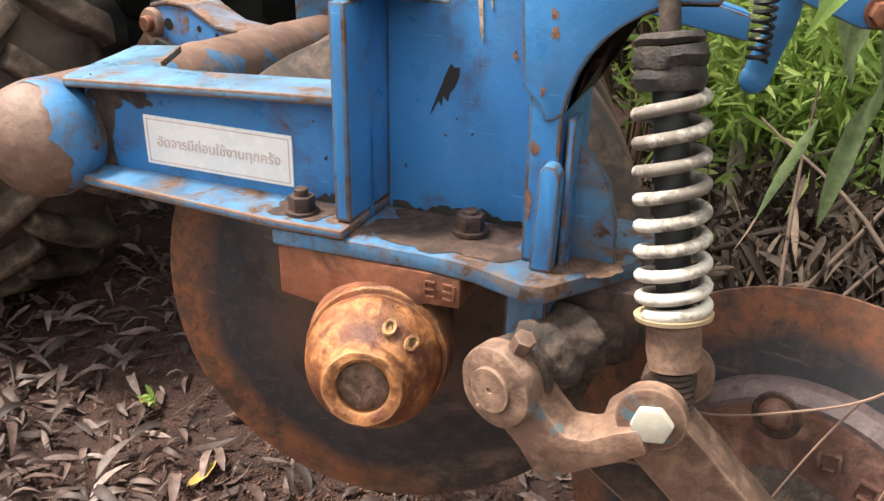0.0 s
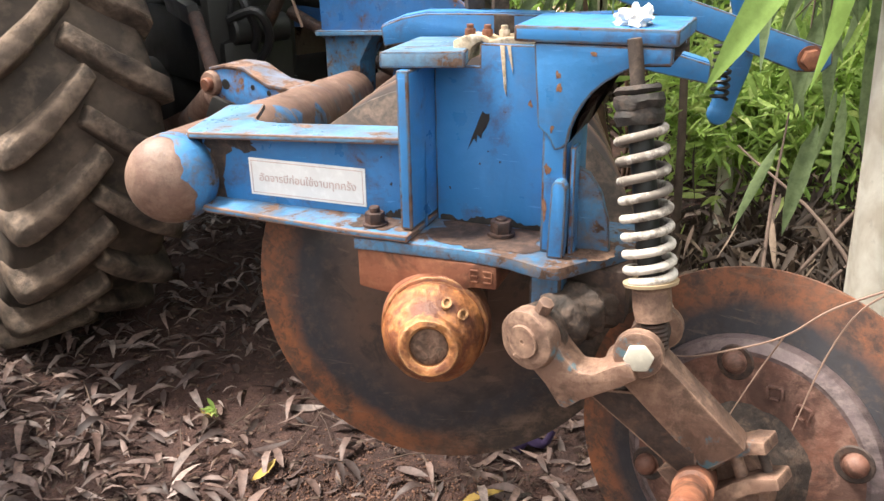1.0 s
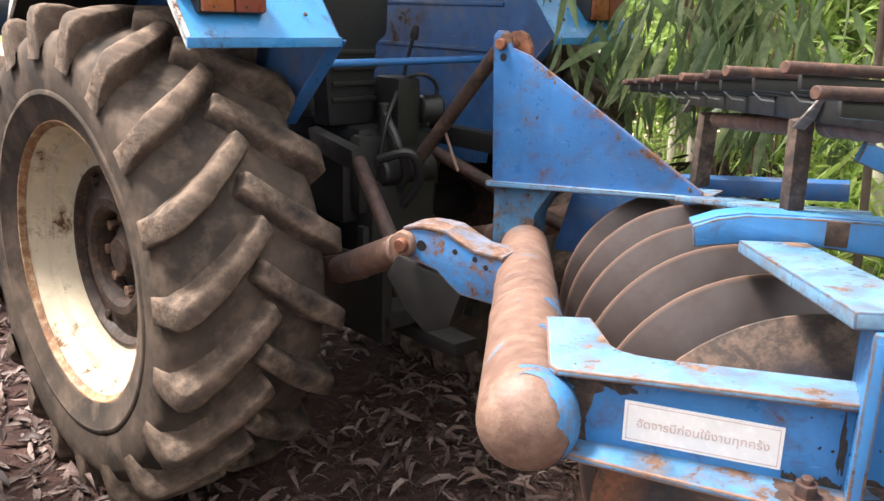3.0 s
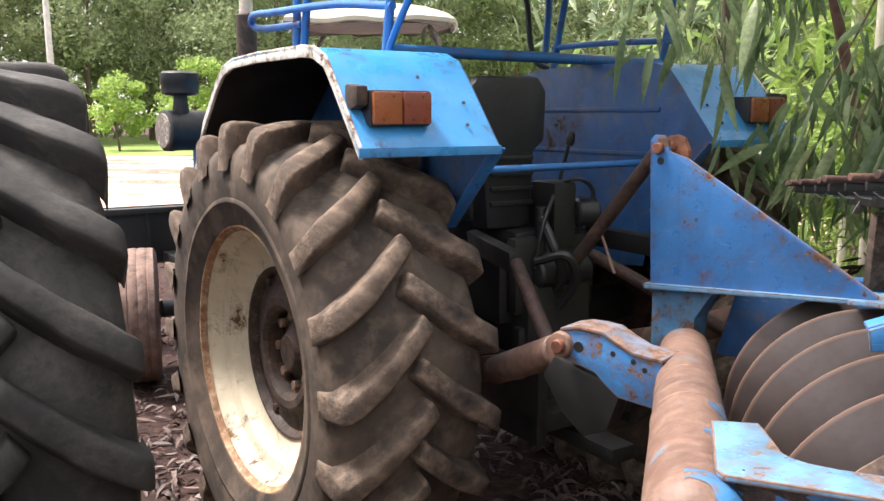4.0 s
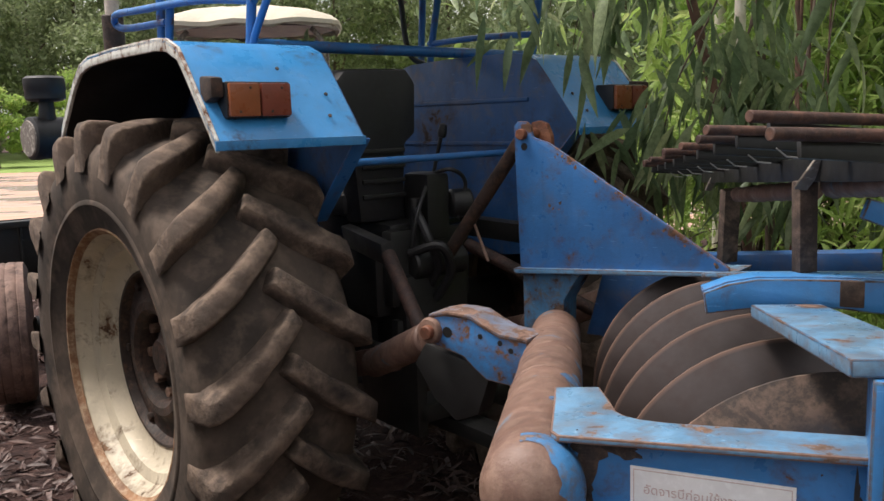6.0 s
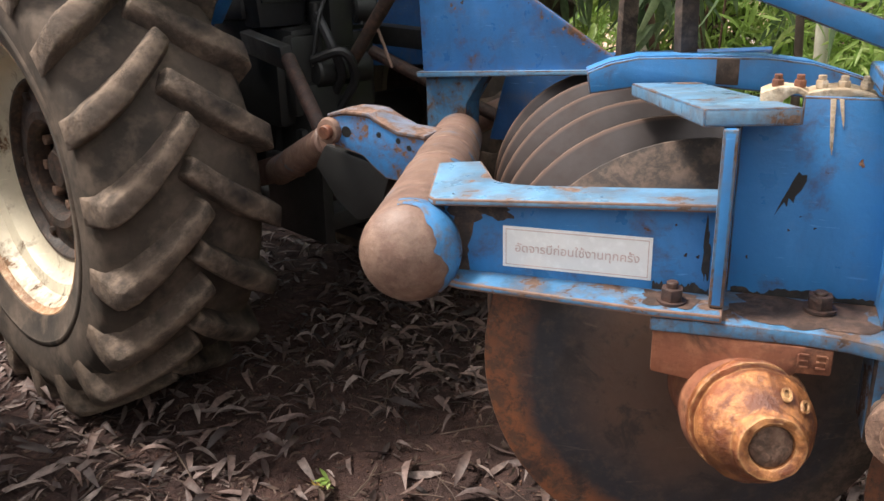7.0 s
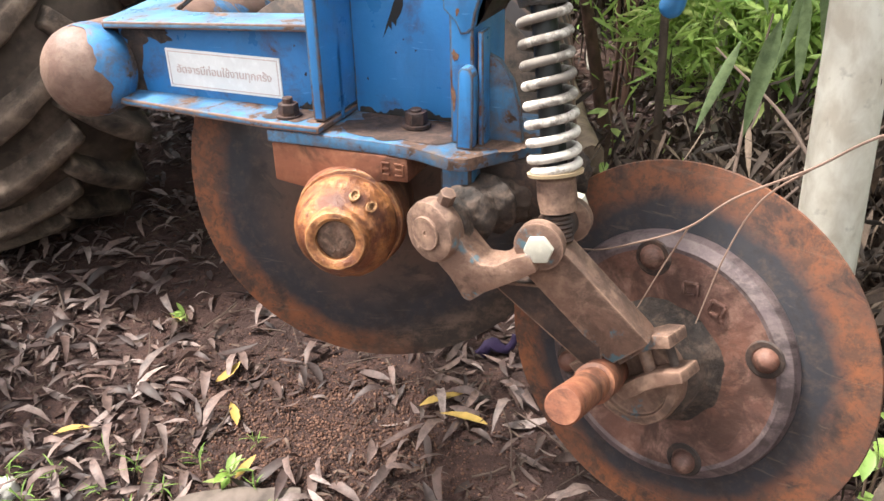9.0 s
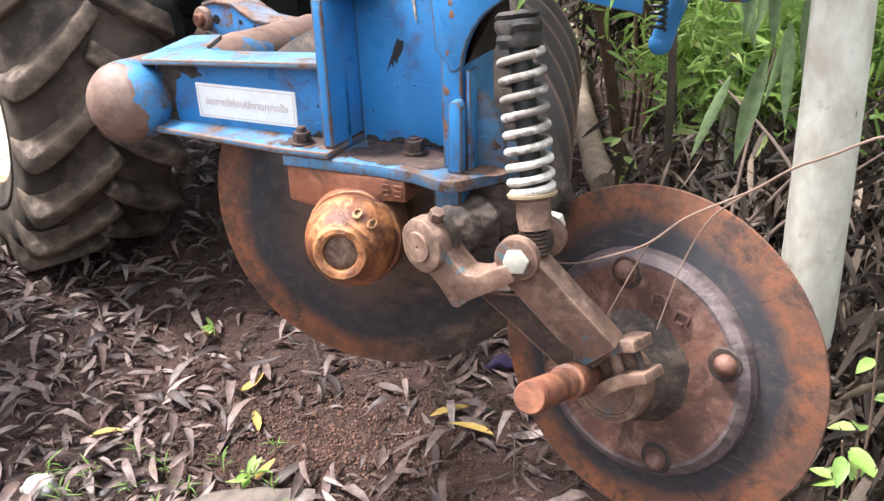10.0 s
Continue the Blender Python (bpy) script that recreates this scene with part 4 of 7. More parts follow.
for v in wad.verts:
    k = 1 + 0.9 * noise.noise(v.co * 1.6) + 0.5 * noise.noise(v.co * 4.1)
    v.co = pp(0.574 + 0.021 * k * v.co.x, 0.002 + 0.015 * k * v.co.y, 1.2345 + 0.015 * max(0, 0.35 + k * v.co.z))
pl("plastic_wrap", wad, STICKER, label="crumpled white plastic on the top plate")

# pivot below the foot plate
PIN = Vector((0.027, 0.658, 0.867))
PX = Vector((0.64, 0.77, -0.02)).normalized()
clod = lathe([(0.020, 0.018), (0.030, 0.020)] + [(0.0335 + 0.004 * math.sin(k * 0.9), 0.024 + 0.006 * k) for k in range(45)] + [(0.02, 0.292)], axis_frame(PIN, PX), 72)
for v in clod.verts:
    k = noise.noise(v.co * 38) * 0.007 + noise.noise(v.co * 90 + Vector((3, 1, 2))) * 0.004 + noise.noise(v.co * 190) * 0.002
    on_axis = PIN + PX * (v.co - PIN).dot(PX)
    v.co += (v.co - on_axis).normalized() * (k + 0.002)
pl("pivot_tube", clod, CAKED, label="pivot tube caked with dark mud", )
pivot = pl("pivot_eye", roughen(lathe([(0.030, 0.0), (0.038, 0.003), (0.040, 0.009), (0.040, 0.024), (0.037, 0.028), (0.030, 0.029)], axis_frame(PIN, PX), 44), 0.001, 50), MUD_STEEL)
pl("pivot_pin", lathe([(0.0, 0.002), (0.003, 0.002), (0.0032, -0.001), (0.021, -0.0015), (0.022, 0.001), (0.022, 0.02)], axis_frame(PIN - PX * 0.002, PX), 28), MUD_STEEL, pivot)
bolt(pivot, PIN + Vector((0.022, 0.010, 0.036)), (0.35, -0.35, 1), 0.018, 0.018, "set_screw", MUD_STEEL, washer=0)
pl("hanger", box(0.462, 0.505, -0.055, 0.03, 0.80, 0.920, 0.004, PF, 1), [BLUE_EDGE, DARK_RUST])
pl("hanger_block", box(0.50, 0.585, -0.02, 0.09, 0.845, 0.920, 0.004, PF, 1), [DARK_RUST, DARK_RUST])
# swinging arm
WA = Vector((-0.572, -0.807, 0.146)).normalized()
WC = Vector((0.360, 0.760, 0.635))
NUT = Vector((0.163, 0.622, 0.870))
SH = Vector((0.186, 0.440, 0.775))


def slab(p, q, width, thick, n, w=0.004):
    """A flat bar from p to q, its broad side facing n."""
    p, q = Vector(p), Vector(q)
    x = (q - p).normalized()
    z = (Vector(n) - x * Vector(n).dot(x)).normalized()
    m = frame_of(p, x, z.cross(x), z)
    return box(0, (q - p).length, -width / 2, width / 2, -thick / 2, thick / 2, w, m)


arm = pl("wheel_arm", slab((0.152, 0.668, 0.862), (0.284, 0.636, 0.724), 0.064, 0.040, (-0.55, -0.80, 0.2), 0.006), MUD_STEEL, label="mud-brown swinging arm")
AV = frame_of(Vector((0.045, 0.668, 0.867)), Vector((0.94, -0.33, -0.03)).normalized(), UP, Vector((-0.33, -0.94, 0)).normalized())
pl("arm_plate", prism([(-0.03, -0.024), (-0.003, -0.036), (0.015, -0.054), (0.034, -0.082), (0.043, -0.084), (0.060, -0.068), (0.085, -0.052), (0.11, -0.036), (0.128, -0.022), (0.118, 0.0), (0.098, -0.010), (0.075, -0.026), (0.055, -0.028), (0.038, -0.010), (0.018, 0.020)], -0.03, 0.016, AV, 0.006), MUD_STEEL, arm)
pl("fork_lug", lathe([(0.020, 0.0), (0.030, 0.003), (0.030, 0.018), (0.02, 0.021)], axis_frame(NUT + Vector((0.004, 0.018, -0.002)), (-0.30, -0.95, 0)), 24), MUD_STEEL, arm)
pl("fork_lug", lathe([(0.016, 0.0), (0.030, 0.003), (0.030, 0.016), (0.02, 0.019)], axis_frame(NUT + Vector((0.040, 0.085, 0.0)), (-0.30, -0.95, 0)), 24), MUD_STEEL, arm)
pl("fork_pin", rod(NUT + Vector((0.0, 0.02, 0)), NUT + Vector((0.045, 0.115, 0)), 0.011, 14), MUD_STEEL, arm)
pl("nut", hexagon(NUT + Vector((0.003, 0.008, -0.002)), (-0.30, -0.95, 0), 0.032, 0.018, 10, 0.003), WHITE_NUT, arm, "whitish hexagon nut")
pl("nut", hexagon(NUT + Vector((0.045, 0.110, 0.0)), (0.30, 0.95, 0), 0.03, 0.018, 10, 0.003), WHITE_NUT, arm)
pl("strut_eye", lathe([(0.012, -0.016), (0.024, -0.014), (0.024, 0.014), (0.012, 0.016)], axis_frame(NUT + Vector((0.022, 0.055, 0.0)), (-0.30, -0.95, 0)), 22), DARK_RUST, arm)
pl("arm_web", prism([(0.05, -0.075), (0.155, -0.06), (0.20, -0.12), (0.205, -0.165), (0.185, -0.172)], -0.055, -0.028, AV, 0.003, 1), [DARK_RUST, MUD_STEEL], arm)
# clamp on the stub shaft
side_v = WA.cross(UP).normalized()
upv = side_v.cross(WA).normalized()
CB = WC + WA * 0.15
CV = frame_of(CB, -side_v, upv, WA)
clamp = pl("clamp", roughen(lathe([(0.05, 0.0), (0.062, 0.003), (0.064, 0.030), (0.061, 0.040), (0.050, 0.042), (0.048, 0.036), (0.02, 0.036)], axis_frame(WC + WA * 0.080, WA), 48), 0.0012, 60), MUD_STEEL, arm, "muddy clamp ring with greenish paint left on it")
pl("clamp_jaw", prism([(-0.078, 0.006), (-0.050, 0.026), (-0.026, 0.044), (0.013, 0.079), (0.030, 0.090), (0.051, 0.096), (0.057, 0.081), (0.036, 0.073), (0.018, 0.060), (-0.012, 0.026), (-0.035, 0.006), (-0.055, -0.010)], -0.045, 0.006, CV, 0.003), MUD_STEEL, clamp)
pl("clamp_jaw", prism([(-0.017, -0.004), (0.006, 0.012), (0.022, 0.028), (0.040, 0.042), (0.074, 0.056), (0.081, 0.043), (0.060, 0.032), (0.045, 0.022), (0.028, 0.006), (0.009, -0.012)], -0.045, 0.006, CV, 0.003), MUD_STEEL, clamp)
pl("jaw_foot", box(0.040, 0.074, -0.004, 0.010, -0.05, -0.004, 0.003, CV @ pose(0, 0, 0, 0, 0, 26), 0), MUD_STEEL, clamp)
pl("clamp_bolt", rod(CV @ Vector((0.030, 0.030, -0.014)), CV @ Vector((0.012, 0.064, -0.014)), 0.0085, 14), MUD_STEEL, clamp)
pl("clamp_bolt", rod(CV @ Vector((0.058, 0.045, -0.022)), CV @ Vector((0.040, 0.078, -0.022)), 0.006, 14), MUD_DARK, clamp)
SR = CV @ Vector((-0.030, 0.004, -0.02))
S_END = SH + Vector((0.0, 0.0, 0.004))
sx = (SR - S_END).normalized()
shl = (SR - S_END).length
pl("stub_shaft", roughen(lathe([(0.0, 0.0), (0.0185, 0.0), (0.0205, 0.003), (0.0205, shl * 0.42), (0.0195, shl * 0.43), (0.0195, shl * 0.45), (0.0205, shl * 0.46), (0.0205, shl * 0.6), (0.0255, shl * 0.61), (0.026, shl)], axis_frame(S_END, sx), 36), 0.0008, 50), RED_RUST, arm)

# furrow wheel
W_LOCAL = axis_frame(WC, WA)
wheel = part("furrow_wheel", lathe([(0.0, 0.018), (0.165, 0.018), (0.19, 0.010), (0.235, 0.004), (0.2725, 0.0), (0.2735, -0.003), (0.272, -0.006), (0.19, 0.002), (0.16, 0.008), (0.0, 0.008)], None, 80), WHEEL_RUST, plough, "rusty steel furrow wheel", m=FRAMES[plough].inverted() @ W_LOCAL)
up_l = W_LOCAL.to_3x3().inverted() @ UP
W_UP = math.atan2(up_l.y, up_l.x) - math.pi / 2


def on_wheel(name, bm, mat, label=""):
    ob = new(name, mesh_of(name, bm, mat))
    ob.parent = wheel
    return tagged(ob, label)


HUBDISC = rusty("brown_red_hub_plate", (0.155, 0.066, 0.043), (0.085, 0.040, 0.031), (0.21, 0.115, 0.085), 17, 0.65)
PLUM = rusty("plum_grey_steel", (0.17, 0.125, 0.125), (0.12, 0.085, 0.085), (0.20, 0.15, 0.14), 16, 0.5, 0.3)
on_wheel("hub_plate", lathe([(0.0, 0.040), (0.10, 0.039), (0.158, 0.037)], None, 60, False), HUBDISC, "red-brown round hub plate")
on_wheel("plate_rim", lathe([(0.158, 0.037), (0.164, 0.038), (0.178, 0.030), (0.182, 0.018), (0.180, 0.006), (0.16, 0.006)], None, 60, False), PLUM, "plum-grey bevelled rim of the hub plate")
on_wheel("hub", roughen(lathe([(0.030, 0.088), (0.062, 0.086), (0.069, 0.078), (0.070, 0.058), (0.076, 0.050), (0.084, 0.043), (0.094, 0.036)], None, 72), 0.004, 45), CAKED, "wheel hub caked with dark mud")
for th in (104, 22, -66, -158):
    a = radians(th) + W_UP
    on_wheel("wheel_bolt", lathe([(0.016, 0.034), (0.0165, 0.044), (0.013, 0.052), (0.006, 0.056), (0.0, 0.057)], pose(0.149 * math.cos(a), 0.149 * math.sin(a), 0), 18), HUBDISC)
    # dark ring laid on the plate, painting the shadow round the sunk bolt
    on_wheel("bolt_recess", lathe([(0.017, 0.0392), (0.024, 0.0395), (0.026, 0.0375)], pose(0.146 * math.cos(a), 0.146 * math.sin(a), 0), 20, False), DARK_RUST)
for th in (78, 58):
    a = radians(th) + W_UP
    for dx, dy, w, h in ((0, 0.010, 0.016, 0.004), (0, -0.010, 0.016, 0.004), (0.008, 0, 0.004, 0.02), (-0.008, 0, 0.004, 0.012)):
        on_wheel("casting_mark", box(dx - w / 2, dx + w / 2, dy - h / 2, dy + h / 2, 0, 0.007, 0.0015, Matrix.Rotation(a, 4, "Z") @ pose(0.119, 0, 0.0375, 0, 2, 20)), HUBDISC)

# mast, hitch arm
MB, MR = Vector((-0.545, 2.405, 1.012)), Vector((-0.010, 2.062, 1.064))
md = Vector((MR.x - MB.x, MR.y - MB.y, 0)).normalized()
MV = frame_of(Vector((MB.x, MB.y, 0)), md, UP, md.cross(UP))
near = [(0.0, 1.014), (0.625, 1.058), (0.625, 1.068), (0.105, 1.382), (0.072, 1.392), (0.05, 1.400), (0.045, 1.43), (0.03, 1.445), (0.0, 1.445), (-0.014, 1.43), (-0.012, 1.37)]
slope_n = (MV.to_3x3() @ Vector((0.51, 0.86, 0))).normalized()
slope_d = slope_n.dot(MV @ Vector((0.105, 1.382, 0)) - FRAMES[plough].translation)
MAST_BLUE = paint("mast_blue_paint", (0.045, 0.175, 0.43), (0.032, 0.135, 0.36), (0.16, 0.075, 0.04), 0.045, 0.36, 11, 0.3, (tuple(slope_n), slope_d))
mast = pl("mast_plate", prism(near, 0.0, 0.012, MV, 0.003, 1), [MAST_BLUE, MAST_BLUE], label="triangular blue mast plate, rust along its slope")
pl("mast_lug", prism([(0.0, 1.30), (0.075, 1.30), (0.07, 1.40), (0.055, 1.435), (0.03, 1.445), (0.005, 1.44), (-0.004, 1.41)], -0.075, -0.055, MV, 0.003), RED_RUST, mast)
pit_rng = random.Random(12)
for k in range(26):
    f = pit_rng.random()
    u, w = 0.12 + 0.48 * f, 1.372 - 0.290 * f - abs(pit_rng.gauss(0, 0.016)) - 0.006
    if k > 20:
        u, w = 0.12 + pit_rng.gauss(0, 0.018), 1.20 + pit_rng.gauss(0, 0.012)
    r_ = pit_rng.uniform(0.002, 0.0065)
    pit = bmesh.new()
    ring = [pit.verts.new(MV @ Vector((u + r_ * (0.8 + 0.3 * math.sin(3 * a + k)) * math.cos(a), w + r_ * (0.9 + 0.3 * math.cos(2 * a + k)) * math.sin(a), 0.0124))) for a in np.linspace(0, 2 * math.pi, 11)[:-1]]
    pit.faces.new(ring)
    pl("rust_pit", pit, SPOT if k % 3 else FLAKE, mast)
pl("mast_foot", prism([(-0.01, 1.0), (0.64, 1.048), (0.645, 1.060), (-0.015, 1.016)], -0.10, 0.03, MV, 0.003, 1), [BLUE_FLAT, BLUE_EDGE])
pl("top_pin", rod(MV @ Vector((0.018, 1.408, 0.03)), MV @ Vector((0.018, 1.408, -0.11)), 0.016, 16), RED_RUST, mast, "rusty top-link pin")
pl("pin_hole", lathe([(0.0, 0.0), (0.011, 0.0), (0.012, -0.003)], frame_of(MV @ Vector((0.022, 1.372, 0.0125)), md, UP, md.cross(UP)), 16), BLACK_IRON, mast)
pl("mast_post", prism([(0.0, 0.78), (0.135, 0.78), (0.14, 0.93), (0.175, 0.985), (0.20, 1.016), (0.0, 1.0)], -0.075, 0.0, MV, 0.004, 1), [BLUE_EDGE, BLUE_EDGE])
pl("rear_plate", prism([(0.14, 0.80), (0.72, 0.80), (0.72, 1.04), (0.2, 1.01)], -0.14, -0.128, MV, 0.003, 1), [SHADED_BLUE, BLUE_EDGE])
pl("link_strap", slab(MR + Vector((-0.04, 0.0, -0.012)), (0.06, 1.40, 1.175), 0.09, 0.012, UP), [BLUE_FLAT], label="pale blue strap to the arched beam")
HV = frame_of(Vector((-0.548, 1.86, -0.006)), Vector((-0.88, 0.47, 0)).normalized(), UP, Vector((-0.47, -0.88, 0)).normalized())
arm_poly = [(-0.02, 0.83), (0.085, 0.838), (0.120, 0.862), (0.150, 0.888), (0.20, 0.900), (0.245, 0.912), (0.266, 0.945), (0.248, 0.978), (0.205, 0.988), (0.165, 0.989), (0.125, 0.986), (0.085, 0.966), (0.045, 0.950), (-0.03, 0.945)]
HITCH_BLUE = paint("rusting_hitch_blue", (0.045, 0.20, 0.46), (0.032, 0.15, 0.37), (0.17, 0.085, 0.05), 0.115, 0.42, 13, 0.35)
pl("link_end", roughen(prism([(0.09, 0.85), (0.20, 0.875), (0.29, 0.90), (0.33, 0.84), (0.27, 0.75), (0.20, 0.70), (0.13, 0.73)], -0.085, -0.02, HV, 0.012), 0.006, 20), BLACK_IRON, label="black link end under the hitch arm")
PALE_TOP = paint("pale_scuffed_top", (0.20, 0.19, 0.21), (0.11, 0.17, 0.27), (0.22, 0.13, 0.095), 0.19, 0.5, 14, 0.5)
hitch = pl("hitch_arm", prism(arm_poly, -0.012, 0.012, HV, 0.003, 1), [HITCH_BLUE, TUBE_RUST], label="blue hitch arm with rust round the pin hole")
top_line = arm_poly[7:]
pl("hitch_flange", prism([(x, z + 0.001) for x, z in top_line] + [(x, z + 0.009) for x, z in reversed(top_line)], -0.080, 0.016, HV, 0.002), PALE_TOP, hitch)
pl("pin_hole", lathe([(0.0, 0.0), (0.014, 0.0), (0.0145, -0.003)], HV @ pose(0.196, 0.945, 0.0125), 16), BLACK_IRON, hitch)
for hx, hz in ((0.10, 0.945), (0.045, 0.935), (0.015, 0.92)):
    pl("bolt_hole", lathe([(0.0, 0.0), (0.007, 0.0), (0.0075, -0.002)], HV @ pose(hx, hz, 0.0125), 12), BLACK_IRON, hitch)
pl("pin_boss", roughen(lathe([(0.020, 0.0), (0.030, 0.002), (0.034, 0.010), (0.034, 0.03)], HV @ pose(0.244, 0.945, 0.030, 180, 0, 0), 24), 0.002, 40), TUBE_RUST, hitch)
pl("hitch_pin", rod(HV @ Vector((0.240, 0.945, 0.046)), HV @ Vector((0.238, 0.945, -0.14)), 0.018, 16), RED_RUST, hitch)

# rack of rusty rods beyond the discs, on two mud-caked tubes
def mud_tube(p0, p1, r):
    d = p1 - p0
    prof = [(0.0, -r * 0.9), (r * 0.6, -r * 0.75), (r * 0.95, -r * 0.3), (r, 0.01)] + [(r * (0.95 + 0.07 * math.sin(k * 1.9)), 0.02 + (d.length - 0.02) * k / 24) for k in range(25)]
    return roughen(lathe(prof, axis_frame(p0, d.normalized()), 22), 0.002, 30)


rack = pl("rod_carrier", mud_tube(Vector((-0.026, 0.90, 1.389)), Vector((-0.004, 1.38, 1.335)), 0.024), TUBE_RUST, label="mud-caked carrier tube with a rounded end")
pl("rod_carrier", mud_tube(Vector((-0.003, 1.50, 1.315)), Vector((0.004, 2.10, 1.247)), 0.019), TUBE_RUST, rack)
tips = [Vector((-0.283, 0.72, 1.446))] + [Vector((-0.282, 0.835, 1.461)).lerp(Vector((-0.207, 2.362, 1.312)), k / 8) for k in range(9)]
for k, tip in enumerate(tips):
    jog = 0.010 * math.sin(k * 2.3)
    tip = tip + Vector((jog, 0, 0))
    root = tip + Vector((0.215 - jog, 0.12, -0.013))
    pl("rod", rod(tip, root, 0.0068, 12), ROD_RUST, rack, "rusty round rod")
    # black finger plate under each rod, with a pale wire clip
    a, b = tip + Vector((0.035 - jog, 0.030, -0.016)), root + Vector((0.0, 0.0, -0.022))
    finger = pl("finger_plate", slab(a, b, 0.007, 0.020, (0, 0.2, 1)), BLACK_IRON, rack, "black finger plate")
    if k:
        c = tip + Vector((0.105 - jog, 0.050, -0.040))
        pl("rod_clip", sweep([c + Vector((-0.016, -0.01, 0.012)), c, c + Vector((0.022, 0.006, -0.003))], 0.0014, 6), WORN_WIRE, finger, "pale wire clip")
pl("carrier_angle", slab((-0.075, 0.86, 1.405), (-0.020, 2.44, 1.270), 0.006, 0.040, (0, 0, 1)), BLACK_IRON, rack, "black angle under the rods")
pl("carrier_angle", slab((-0.035, 0.92, 1.405), (0.015, 2.40, 1.262), 0.075, 0.006, (0, 0, 1)), BLACK_IRON, rack)
pl("carrier_clip", slab((-0.060, 1.262, 1.390), (-0.082, 1.305, 1.336), 0.024, 0.005, (0.3, -0.95, 0)), WHITE_COIL, rack, "pale bent clip")
pl("carrier_clip", slab((-0.020, 2.28, 1.276), (-0.032, 2.30, 1.240), 0.020, 0.005, (0.3, -0.95, 0)), WHITE_COIL, rack)
pl("carrier_post", slab((0.0, 2.20, 1.06), (0.0, 2.17, 1.255), 0.045, 0.03, (0.3, -0.95, 0)), MUD_DARK, rack)
pl("carrier_post", slab((-0.050, 1.375, 1.185), (-0.060, 1.355, 1.345), 0.034, 0.025, (0.3, -0.95, 0)), MUD_DARK, rack)
pl("cross_beam", slab((-0.05, 2.28, 1.045), (0.36, 2.11, 1.073), 0.048, 0.05, (0.3, -0.95, 0.0)), [SHADED_BLUE, BLUE_EDGE])
# cream-daubed saddle clamps behind the tall panel, paint run down from them
pl("inner_deck", box(0.365, 0.46, 0.058, 0.12, 1.170, 1.188, 0.003, PF, 1), [BLUE_FLAT, BLUE_EDGE])
CREAM_DAUB = rusty("cream_paint_daub", (0.56, 0.43, 0.29), (0.42, 0.29, 0.18), (0.66, 0.56, 0.43), 22, 0.6)
for s0, s1, n_bolts in ((0.309, 0.368, 2), (0.360, 0.442, 3)):
    w = s1 - s0
    arch = [(s0, 1.170), (s0, 1.196)] + [(s0 + w * f, 1.196 + 0.008 * math.sin(math.pi * f)) for f in np.linspace(0.1, 0.9, 7)] + [(s1, 1.196), (s1, 1.189)] + [(s0 + w * f, 1.187 + 0.008 * math.sin(math.pi * (f - 0.45) / 0.5)) for f in np.linspace(0.95, 0.45, 6)] + [(s0 + w * 0.42, 1.170)]
    clampy = pl("saddle_clamp", roughen(prism(arch, -0.105 - 0.004 * n_bolts, -0.070, PV, 0.003), 0.0015, 60, n_bolts), CREAM_DAUB, label="saddle clamp daubed with cream paint")
    for k in range(n_bolts):
        f = (k + 0.75) / (n_bolts + 0.3)
        p = pp(s0 + w * f, -0.088, 1.201)
        pl("nut", join(hexagon(p, UP, 0.014, 0.010, 10, 0.002), rod(p, p + UP * 0.016, 0.005, 12)), RED_RUST if n_bolts == 2 else CREAM_DAUB, clampy)
for s0, z0, wd in ((0.390, 1.128, 0.0032), (0.399, 1.160, 0.0026)):
    run = [(s0 - wd, 1.196), (s0 + wd, 1.196), (s0 + wd * 0.7 + 0.004, z0 + 0.01), (s0 + 0.006, z0), (s0 - wd * 0.5 + 0.004, z0 + 0.012)]
    pl("paint_run", prism(run, -0.0451, -0.0437, PV, 0.0003), CREAM_DAUB, label="run of cream paint")


# ---- the blue tractor ----
TM = pose(-1.170, 3.030, 0, 0, 0.7, 45)
tractor = thing("tractor", TM, "blue farm tractor with a canvas canopy, parked on red soil", "tractor")


def tyre_mesh(R=0.76, width=0.50, rim=0.43, lug_h=0.058):
    """Carcass turned round x: beads, ridged sidewalls, rounded shoulders and the tread's floor."""
    w = width / 2
    prof = [(rim - 0.012, -w * 0.72), (rim + 0.004, -w * 0.86), (rim + 0.016, -w * 0.885), (rim + 0.075, -w * 0.955), (rim + 0.080, -w * 0.972), (rim + 0.090, -w * 0.972), (rim + 0.095, -w * 0.96),
        (rim + 0.14, -w * 0.99), (R - 0.130, -w * 0.985), (R - 0.098, -w * 0.95), (R - lug_h - 0.014, -w * 0.84), (R - lug_h, -w * 0.55), (R - lug_h + 0.006, 0)]
    prof = prof + [(r, -h) for r, h in reversed(prof[:-1])]
    return roughen(lathe(prof, pose(0, 0, 0, 0, 90, 0), 96, close=False), 0.003, 7)


